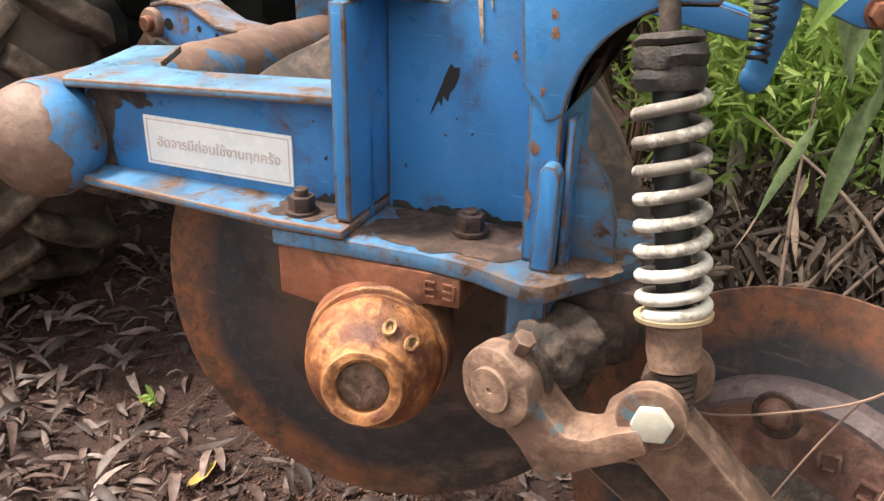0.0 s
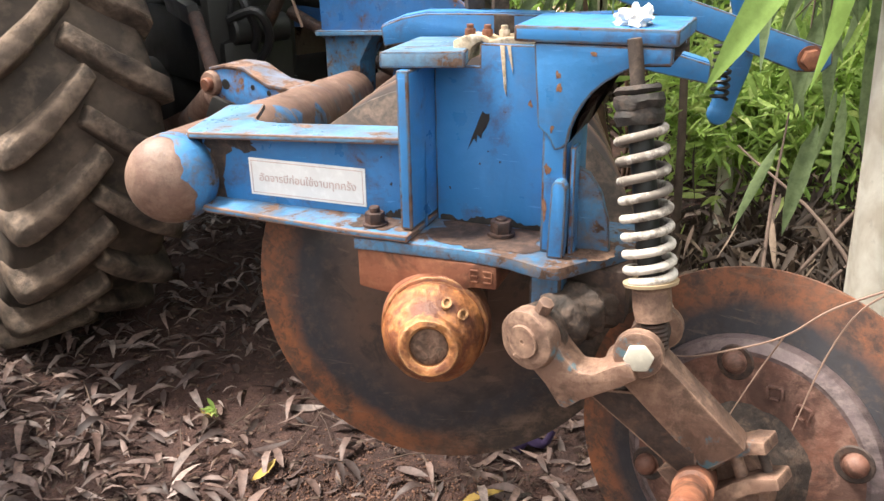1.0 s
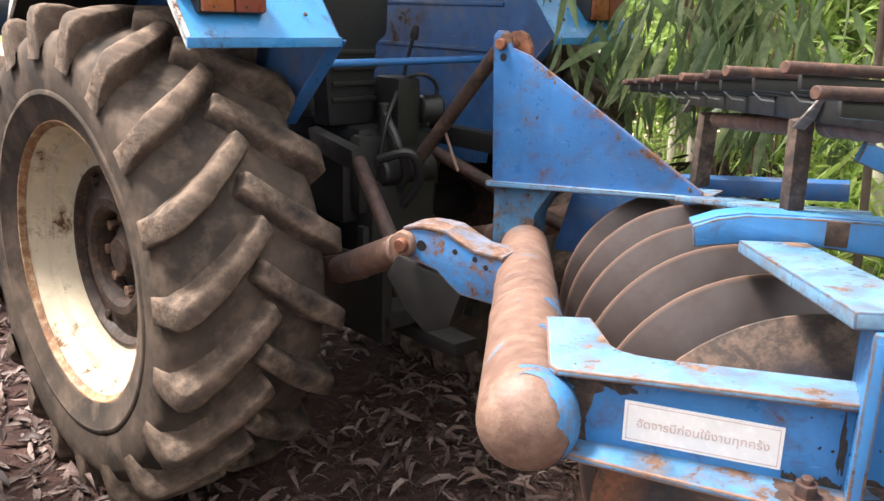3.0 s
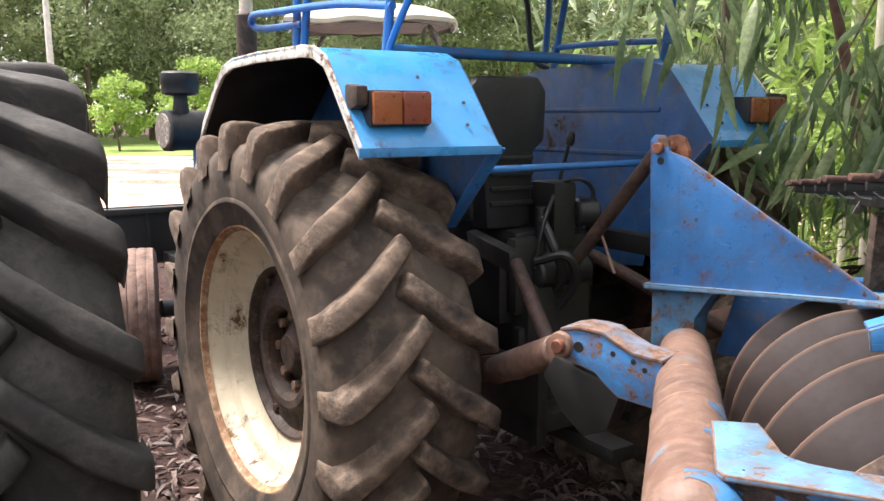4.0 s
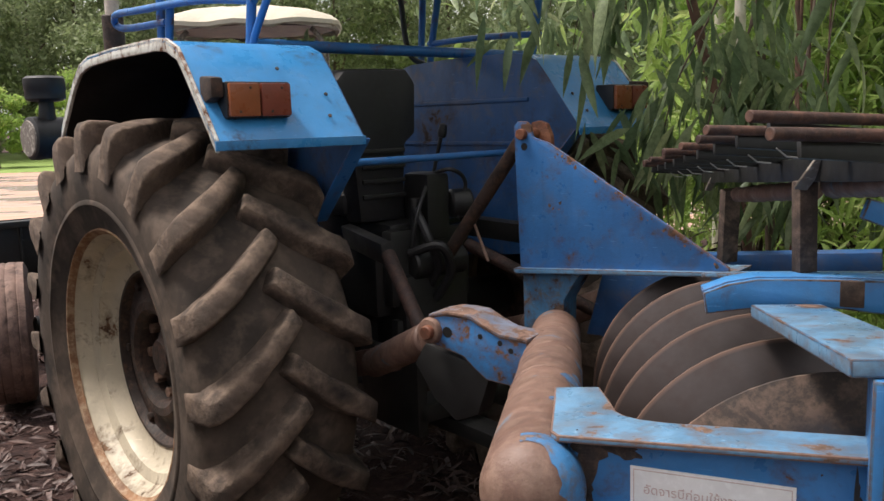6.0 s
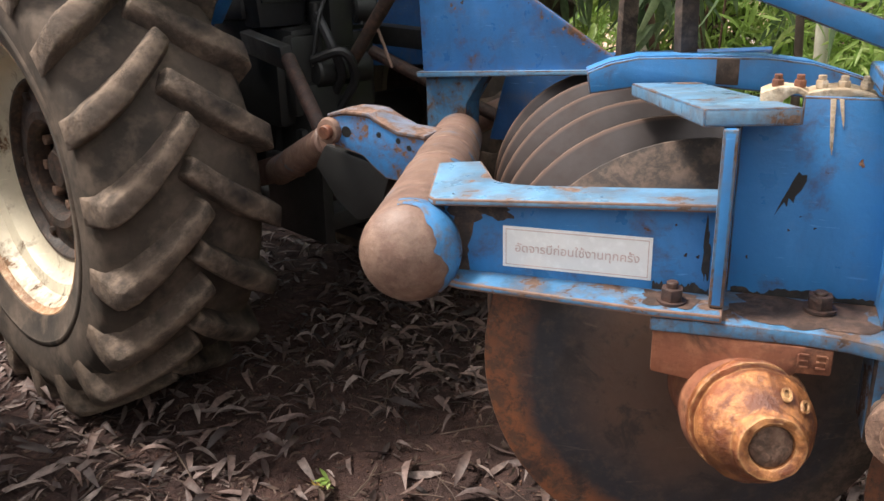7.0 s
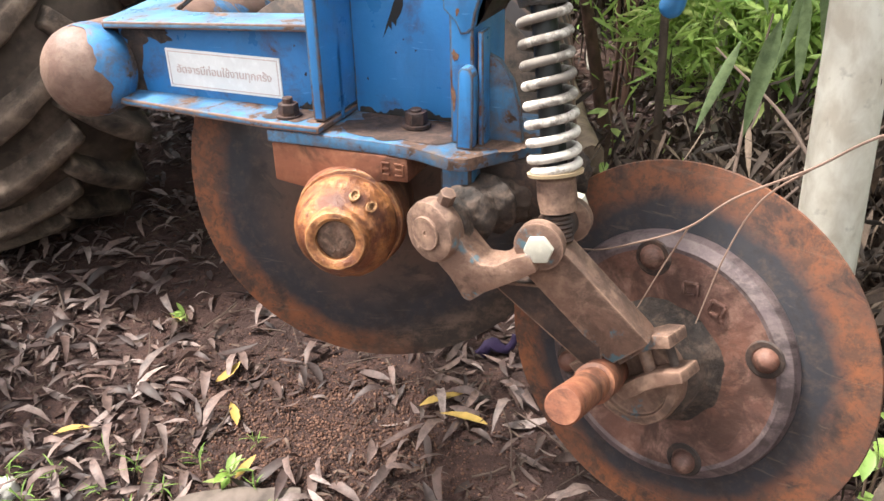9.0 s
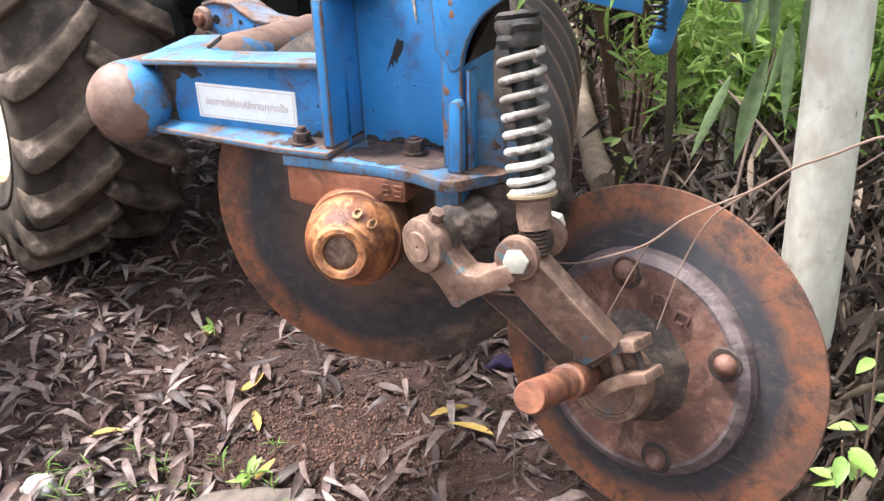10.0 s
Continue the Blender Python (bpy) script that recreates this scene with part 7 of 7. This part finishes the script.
hr = np.random.default_rng(55)
part("bough", sweep(smooth_path([(0.70, 1.36, 1.75), (0.66, 1.50, 1.72), (0.64, 1.55, 1.45), (0.63, 1.54, 1.12)], 6), 0.007, 7, 0.002), BARK_BROWN, white_tree, at_world=True)
hang_leaves([(0.665 + 0.04 * hr.normal(), 1.54 + 0.05 * hr.normal(), 1.14 + 0.12 * hr.normal()) for k in range(16)], [(-0.08 + 0.15 * hr.normal(), 0.15 * hr.normal(), -1) for k in range(16)], hr.uniform(0.15, 0.24, 16), EUCA, 0.15)
hang_leaves([(0.665, 1.52, 0.93), (0.70, 1.50, 1.0)], [(-0.24, 0.0, -1), (0.02, 0.1, -1)], [0.235, 0.22], EUCA, 0.17)
part("bough", sweep(smooth_path([(0.69, 1.34, 2.3), (0.52, 1.0, 2.45), (0.34, 0.6, 2.1), (0.28, 0.47, 1.7), (0.262, 0.45, 1.40)], 6), 0.006, 7, 0.0018), BARK_BROWN, white_tree, at_world=True)
hang_leaves([(0.255, 0.447, 1.385), (0.272, 0.45, 1.42), (0.285, 0.462, 1.40), (0.27, 0.47, 1.50), (0.29, 0.46, 1.55)], [(-0.5, -0.02, -1.0), (0.0, 0.06, -1.0), (0.35, 0.0, -1.0), (0.3, -0.1, -0.8), (-0.2, 0.1, -1)], [0.175, 0.185, 0.17, 0.16, 0.15], BRIGHT, 0.17, 9)
TREES = [(0.545, 3.50, 4.4, 0.030), (0.62, 2.55, 4.2, 0.016), (0.95, 3.2, 4.8, 0.02), (1.45, 2.7, 4.4, 0.018), (0.57, 4.50, 5.0, 0.024), (1.25, 3.9, 5.2, 0.022), (2.1, 3.4, 5.0, 0.022), (0.8, 4.7, 5.6, 0.03), (1.9, 4.9, 6.0, 0.03), (2.9, 4.5, 5.6, 0.03), (1.3, 2.15, 4.0, 0.012), (2.3, 2.5, 4.6, 0.02), (0.61, 5.26, 6.0, 0.026), (3.4, 3.3, 5.6, 0.03), (1.3, 6.2, 6.6, 0.04), (2.8, 6.2, 6.6, 0.04), (1.85, 1.6, 4.2, 0.02), (-0.1, 4.6, 5.2, 0.025)]
for k, (x, y, h, r) in enumerate(TREES):
    near_boughs = [[(0.35, 2.85, 2.9), (-0.05, 2.7, 2.6), (-0.35, 2.6, 2.2), (-0.45, 2.6, 1.78)], [(0.35, 2.85, 2.8), (0.0, 2.6, 2.5), (-0.25, 2.55, 2.2), (-0.33, 2.5, 1.80)], [(0.05, 3.1, 2.3), (-0.1, 2.7, 2.4), (-0.27, 2.58, 2.15), (-0.31, 2.55, 1.80)],
        [(-0.1, 3.1, 2.9), (0.12, 2.6, 2.6), (0.16, 2.4, 2.3), (0.17, 2.38, 1.95)], [(0.35, 2.85, 3.0), (-0.2, 2.9, 2.75), (-0.42, 2.9, 2.4), (-0.44, 2.85, 2.0)], [(0.40, 2.8, 2.6), (0.32, 2.4, 2.3), (0.30, 2.3, 1.9), (0.26, 2.3, 1.5)], [(0.40, 2.88, 2.2), (0.22, 2.85, 1.75), (0.08, 2.78, 1.50), (0.02, 2.72, 1.22)], [(0.42, 2.86, 2.0), (0.35, 2.75, 1.6), (0.26, 2.68, 1.40), (0.20, 2.62, 1.28)], [(0.30, 2.9, 2.3), (0.10, 2.9, 1.8), (-0.03, 2.85, 1.55), (-0.10, 2.8, 1.30)], [(0.30, 2.9, 2.1), (0.16, 2.8, 1.6), (0.06, 2.72, 1.35), (0.03, 2.7, 1.18)]] if k == 0 else []
    pale, open_stem = k in (2, 4, 6, 12, 14), k in (0, 1, 4, 12)
    sway = (-0.97, 0.0) if k == 0 else (-0.10, 0.05) if open_stem else (0.5 * math.sin(k * 1.7), 0.4 * math.cos(k * 2))
    sapling(x, y, h, r * (1.7 if pale else 1.0), 20 + k, BARK_WHITE if pale else STEM_BARK if k == 0 else BARK_BROWN, EUCA if k % 3 != 1 and k % 5 != 4 else BRIGHT, (9 if k in (2, 3, 10, 11, 16) else 13 if y < 4 else 18), (33 if y < 4 else 40), sway, ((0.09, 0.19) if y < 4 else (0.10, 0.18)), 0.55 if open_stem else 0.22, 0.75 if x > 0.5 or y > 3.5 else 0.9, extra=near_boughs)


def brush(name, boxes, count, seed, mat, lo, hi, label, width=0.2, down=-0.4, cat="bushes"):
    """Undergrowth that nobody could count: leaves filling low mounds."""
    g = np.random.default_rng(seed)
    org = []
    for cx, cy, cz, sx, sy, sz, share in boxes:
        n = int(count * share)
        p = g.normal(0, 0.42, (n, 3)) * (sx, sy, sz) + (cx, cy, cz)
        org.append(p)
    org = np.concatenate(org)
    gh = np.array([ground_height(float(a), float(b)) for a, b, _ in org])
    org[:, 2] = np.maximum(org[:, 2], gh + 0.02)
    n = len(org)
    d = np.stack((g.normal(0, 1, n), g.normal(0, 1, n), g.normal(down, 0.7, n)), 1)
    u = g.normal(0, 1, (n, 3))
    v, f = leaf_set(g, org, d, u, g.uniform(lo, hi, n), width, 0.2, 0.2)
    return tagged(new(name, cloud_mesh(name, v.tolist(), f, mat)), label, cat, kind="stuff")


# the last mound is added for its dark colour, to blacken the bank's foot
brush("dead_brush", [(1.2, 1.9, 0.30, 0.7, 0.8, 0.3, 0.35), (1.5, 1.2, 0.3, 0.6, 0.6, 0.35, 0.25), (0.98, 2.35, 0.25, 0.5, 0.5, 0.28, 0.25), (2.2, 2.4, 0.4, 0.8, 0.9, 0.4, 0.15), (1.5, 4.4, 0.5, 0.9, 0.8, 0.5, 0.35), (0.52, 4.1, 0.55, 0.3, 0.3, 0.3, 0.08), (0.98, 1.15, 0.22, 0.22, 0.4, 0.25, 0.14)], 6500, 5, DEADBRUSH, 0.06, 0.15, "dry brown brush and dead leaves heaped on the bank", 0.15, -0.9)
brush("green_undergrowth", [(1.4, 2.9, 0.8, 0.8, 0.6, 0.5, 0.3), (1.05, 3.6, 0.9, 0.45, 0.7, 0.6, 0.2), (2.2, 3.2, 1.0, 1.0, 0.9, 0.7, 0.2), (2.4, 4.6, 1.3, 1.4, 1.0, 0.9, 0.3), (1.2, 5.4, 0.7, 1.0, 0.6, 0.7, 0.45), (0.45, 4.1, 1.25, 0.4, 0.4, 0.22, 0.3), (0.6, 6.6, 1.0, 1.2, 0.5, 0.6, 0.5), (0.75, 4.8, 1.5, 0.5, 0.3, 0.5, 0.25), (1.05, 3.3, 0.55, 0.5, 0.4, 0.3, 0.25)], 9500, 6, BRIGHT, 0.045, 0.14, "bright green undergrowth between the young trees", 0.17, -0.3)
brush("thicket", [(0.9, 7.6, 2.2, 2.2, 1.0, 1.9, 0.3), (3.6, 7.0, 2.4, 2.5, 1.5, 1.9, 0.3), (5.0, 4.5, 2.0, 1.5, 2.5, 1.6, 0.3), (2.0, 5.8, 2.4, 2.0, 0.8, 1.6, 0.1)], 9000, 7, EUCA, 0.14, 0.30, "dense green thicket behind the saplings", 0.22, -0.8)
# thicket continued out of view, added to block sky light from the right
brush("bank_thicket", [(3.2, 0.9, 1.5, 1.3, 1.5, 1.3, 0.4), (3.4, -1.6, 1.6, 1.5, 1.6, 1.4, 0.35), (2.6, 2.0, 1.2, 0.9, 0.8, 0.9, 0.25)], 9000, 15, EUCA, 0.16, 0.32, "leafy thicket along the top of the bank", 0.24, -0.8)
brush("bright_thicket", [(1.4, 5.4, 2.0, 1.8, 0.8, 1.3, 0.5), (3.6, 5.6, 2.2, 2.0, 1.2, 1.5, 0.5)], 6500, 9, BRIGHT, 0.10, 0.22, "sunlit yellow-green foliage in the thicket", 0.24, -0.5)

# bare twigs in front of the furrow wheel, reaching from the strut to the tree
dead_branch = thing("dead_branch", pose(0.70, 0.52, 0.25), "thin bare dead branch leaning across the furrow wheel", "branch")
part("stem", sweep(smooth_path([(0.175, 0.70, 0.835), (0.234, 0.687, 0.833), (0.285, 0.656, 0.861), (0.332, 0.629, 0.894), (0.374, 0.607, 0.941), (0.436, 0.572, 0.99), (0.495, 0.54, 1.041), (0.60, 0.52, 1.06), (0.68, 0.52, 0.8), (0.70, 0.52, 0.2)], 6), 0.0011, 6, 0.0019), TWIG, dead_branch, at_world=True)
part("side_twig", sweep(smooth_path([(0.333, 0.632, 0.893), (0.309, 0.646, 0.828), (0.279, 0.653, 0.752)], 6), 0.0013, 6, 0.0008), TWIG, dead_branch, at_world=True)
part("side_twig", sweep(smooth_path([(0.436, 0.575, 0.988), (0.400, 0.601, 0.941), (0.373, 0.608, 0.874), (0.349, 0.608, 0.778)], 6), 0.0014, 6, 0.0008), TWIG, dead_branch, at_world=True)
fallen = thing("fallen_log", pose(0.35, 3.3, 0.1), "pale peeled log lying on the leaf litter", "log")
part("stem", roughen(sweep(smooth_path([(0.43, 2.85, 0.10), (0.39, 3.2, 0.13), (0.36, 3.9, 0.15), (0.34, 4.7, 0.16), (0.33, 5.6, 0.17)], 6), 0.062, 14, 0.05), 0.012, 9), bark_material("grey_dead_bark", (0.34, 0.25, 0.19), (0.20, 0.145, 0.11)), fallen, at_world=True)
for x, y, dx, r in ((0.575, 3.62, 0.02, 0.012), (0.61, 3.72, 0.05, 0.009), (0.675, 3.85, -0.02, 0.026), (0.64, 3.60, 0.06, 0.008)):
    stump = thing("stem", pose(x, y, ground_height(x, y) - 0.03), "bare red-brown sapling stem in the brush", "stem", "bare stems in the brush")
    part("trunk", roughen(sweep(smooth_path([(0, 0, 0), (dx * 0.25 + 0.012, 0, 0.4), (dx * 0.5 - 0.01, 0.02, 0.8), (dx, 0.03, 1.6), (dx * 1.4, 0.1, 2.6)], 5), r, 10, r * 0.5), 0.006, 14), STEM_BARK, stump)
for k, pts in enumerate(([(0.30, 1.3, 0.08), (0.8, 1.75, 0.42), (1.3, 2.1, 0.62)], [(0.45, 1.7, 0.10), (0.9, 1.9, 0.55), (1.2, 2.3, 0.60)], [(0.6, 1.5, 0.10), (0.75, 2.0, 0.5), (0.9, 2.4, 0.75)], [(0.9, 1.2, 0.2), (0.8, 1.6, 0.6), (0.7, 2.2, 0.7)])):
    stick = thing("stick", pose(*pts[0]), "dry bent stick in the brush", "branch", "sticks in the brush")
    part("stem", sweep(smooth_path(pts, 6), 0.007, 8, 0.003), DARK_TWIG, stick, at_world=True)
rag = thing("rag", pose(0.10, 1.62, 0.0), "purple rag caught on weeds under the plough", "rag")
part("cloth", roughen(sweep(smooth_path([(0.05, 1.66, 0.0), (0.08, 1.67, 0.03), (0.12, 1.66, 0.02), (0.15, 1.68, 0.05)], 5), 0.018, 10, 0.01), 0.014, 30), plain("purple_cloth", (0.022, 0.009, 0.045), 0.85), rag, at_world=True)


def chips(g, org, size, squash=0.7):
    """Two-triangle leaf clumps for trees far off."""
    n = len(org)
    a, b = g.normal(0, 1, (n, 3)), g.normal(0, 1, (n, 3))
    a /= np.linalg.norm(a, axis=1)[:, None]
    b = np.cross(a, b)
    b /= np.linalg.norm(b, axis=1)[:, None]
    s = g.uniform(*size, n)[:, None]
    v = np.stack((org - a * s, org - b * s * squash * 0.6, org + a * s, org + b * s * squash * 0.6), 1).reshape(-1, 3)
    f = np.arange(4 * n).reshape(-1, 4)
    return v.tolist(), f.tolist()


def far_tree(x, y, h, seed, mat, label="broad green tree at the edge of the yard", count=9500, spread=0.34, leaf=(0.07, 0.18), lobes_n=26):
    g = np.random.default_rng(seed)
    tree = thing("tree", pose(x, y, 0), label, "tree", "trees round the yard")
    tp = [Vector((0.25 * math.sin(seed + t * 3) * t, 0.2 * math.cos(seed + t * 2) * t, h * 0.75 * t)) for t in np.linspace(0, 1, 8)]
    trunk = part("trunk", sweep(tp, 0.016 * h, 8, 0.005 * h), BARK_BROWN, tree)
    lobes = []
    for k in range(lobes_n):
        t = g.uniform(0.30, 1.0)
        p = tp[int(t * 7)]
        a = g.uniform(0, 2 * math.pi)
        L = h * spread * g.uniform(0.25, 1.0) * (1.2 - 0.5 * t)
        q = p + Vector((math.cos(a) * L, math.sin(a) * L, h * g.uniform(0.0, 0.22)))
        if k < 6:
            part("limb", sweep([p, p.lerp(q, 0.5) + Vector((0, 0, 0.03 * h)), q], 0.006 * h, 5, 0.002 * h), BARK_BROWN, trunk)
        lobes.append((q, h * g.uniform(0.07, 0.14)))
    lobes.append((tp[-1] + Vector((0, 0, h * 0.1)), h * 0.13))
    org = []
    for q, rad in lobes:
        v = g.normal(0, 1, (count // lobes_n, 3))
        v *= (rad * g.uniform(0.35, 1.15, len(v)) / np.linalg.norm(v, axis=1))[:, None]
        org.append(v * (1, 1, 0.75) + np.array(q))
    v, f = chips(g, np.concatenate(org), leaf)
    crown = new("crown", cloud_mesh("crown", v, f, mat))
    crown.parent = tree
    return tree


fr = random.Random(8)
for k in range(40):
    a = radians(-66 + 2.75 * k + fr.uniform(-1, 1))
    d = fr.uniform(43, 56)
    far_tree(d * math.sin(a), d * math.cos(a), fr.uniform(10.0, 14.5), 100 + k, FOREST)
for k, (x, y, h) in enumerate(((-20.4, 29.9, 3.3), (-18.0, 31.3, 3.9))):
    far_tree(x, y, h, 60 + k, BRIGHT, "small bright green tree on the verge", 4500, 0.42, (0.05, 0.12))


def wood_belt():
    """Far woods all round, as a belt of leaf clumps."""
    g = np.random.default_rng(77)
    n = 130000
    a = g.uniform(0, 2 * np.pi, n)
    d = g.uniform(54, 64, n)
    top = 10 + 2.5 * np.sin(a * 7) + 1.5 * np.sin(a * 17 + 1) + 0.8 * np.sin(a * 41)
    org = np.stack((d * np.sin(a), d * np.cos(a), top * g.uniform(0, 1, n) ** 0.8), 1)
    v, f = chips(g, org, (0.22, 0.55))
    tagged(new("far_woods", cloud_mesh("far_woods", v, f, FOREST)), "dark green woods closing the yard all round", "woods", kind="stuff")


wood_belt()
VERGE = plain("grass_verge", (0.22, 0.32, 0.07), 0.9, 0, 2, 0.35, 0.4)
sheet("verge", [(-70, 27), (8, 27), (8, 50), (-70, 50)], 0.03, VERGE, "green grass verge beyond the yard", "grass", 30, 20, 0.05)

# utility pole
pole = thing("pole", pose(-21.0, 27.0, 0), "pale concrete utility pole", "pole")
part("shaft", lathe([(0.13, 0), (0.10, 6.7), (0.09, 6.72)], None, 16), plain("concrete", (0.5, 0.5, 0.48), 0.8), pole)

# ---- tractor with a pale canopy, further off ----
far_t = thing("tractor", pose(-2.95, 7.45, 0, 0, 0, 12), "old tractor with a faded cream canopy, half hidden", "tractor")
can = bmesh.new()
rings = []
for inset, z in ((0.02, 2.235), (0.0, 2.25), (0.0, 2.285), (0.07, 2.335), (0.26, 2.40), (0.48, 2.44)):
    ring = []
    for k in range(48):
        a = 2 * math.pi * k / 48
        c_, s_ = math.cos(a), math.sin(a)
        q = max(abs(c_), abs(s_)) ** 0.72
        ring.append(can.verts.new(((0.76 - inset) * c_ / q, (0.66 - inset) * s_ / q, z + 0.012 * math.sin(k * 1.3) + (0.012 * math.sin(k * 2.6) if z < 2.24 else 0))))
    rings.append(ring)
for a, b in zip(rings, rings[1:]):
    for k in range(48):
        can.faces.new((a[k], a[(k + 1) % 48], b[(k + 1) % 48], b[k]))
can.faces.new(rings[-1])
part("canopy", can, CREAM_CLOTH, far_t, "faded cream canopy")
# brown sheet: the shadow under the cream canopy put into colour
part("canopy_lining", lathe([(0.0, 2.27), (0.6, 2.26), (0.68, 2.245)], Matrix.Diagonal((1.0, 0.88, 1.0, 1.0)), 24, False), plain("brown_shaded_underside", (0.16, 0.10, 0.07), 0.8), far_t)
for x in (-0.6, 0.6):
    for y in (-0.5, 0.5):
        part("canopy_post", sweep(smooth_path([(x, y, 1.3), (x, y, 1.9), (x * 0.99, y, 2.10), (x * 0.85, y * 0.9, 2.22)], 5), 0.022, 10), WHITE_COIL, far_t)
part("body", join(box(-0.3, 0.3, -0.4, 1.8, 0.8, 1.45, 0.06), box(-0.7, 0.7, -0.4, 0.4, 1.3, 1.4, 0.03)), SHADED_BLUE, far_t)
part("seat", join(box(-0.22, 0.22, -0.2, 0.2, 1.42, 1.5, 0.03), box(-0.22, 0.22, -0.25, -0.18, 1.45, 1.8, 0.03)), BLACK_PLASTIC, far_t)
for x in (-0.7, 0.7):
    big_wheel(far_t, x, 0, 0.74, -1 if x < 0 else 1)

# ---- white pickup behind it ----
car = thing("pickup", pose(-1.65, 8.9, 0, 0, 0, 6), "white pickup parked behind the tractors", "car")
WHITE_CAR = plain("white_car_paint", (0.75, 0.75, 0.74), 0.3, 0, 3, 0.1, 0.02)
GLASS = plain("dark_window", (0.03, 0.035, 0.04), 0.08, 0, 3, 0.2, 0.0)
part("body", prism([(-2.4, 0.45), (2.4, 0.45), (2.45, 0.9), (2.3, 1.05), (1.2, 1.12), (0.75, 1.72), (-0.9, 1.78), (-1.1, 1.72), (-1.25, 1.1), (-2.4, 1.08)], -0.85, 0.85, frame_of(Vector((0, 0, 0)), Vector((1, 0, 0)), UP, Vector((0, -1, 0))), 0.06), WHITE_CAR, car)
for side in (-1, 1):
    for pts in ([(-0.98, 1.16), (-0.12, 1.16), (-0.12, 1.64), (-0.80, 1.66)], [(-0.04, 1.16), (0.95, 1.16), (0.58, 1.62), (-0.04, 1.64)]):
        part("window", prism(pts, -0.006, 0.006, frame_of(Vector((0, side * 0.853, 0)), Vector((1, 0, 0)), UP, Vector((0, -1, 0))), 0.004), GLASS, car)
    part("mirror", box(0.72, 0.84, side * 0.98 - 0.09, side * 0.98 + 0.09, 1.14, 1.30, 0.03), BLACK_PLASTIC, car)
    part("tail_lamp", box(-2.43, -2.37, side * 0.74 - 0.07, side * 0.74 + 0.07, 0.72, 1.02, 0.02), RED_LENS, car)
part("rear_window", prism([(-0.70, 1.22), (0.70, 1.22), (0.62, 1.62), (-0.62, 1.62)], 0, 0.012, frame_of(Vector((-1.215, 0, 0)), Vector((0, 1, 0)), Vector((0.24, 0, 1)).normalized(), Vector((-1, 0, 0.24)).normalized()), 0.003), GLASS, car)
for x in (-1.5, 1.5):
    for y in (-0.8, 0.8):
        part("wheel", lathe([(0.18, -0.1), (0.30, -0.11), (0.34, -0.08), (0.34, 0.08), (0.30, 0.11), (0.18, 0.1)], pose(x, y, 0.34, 90, 0, 0), 28), RUBBER, car)
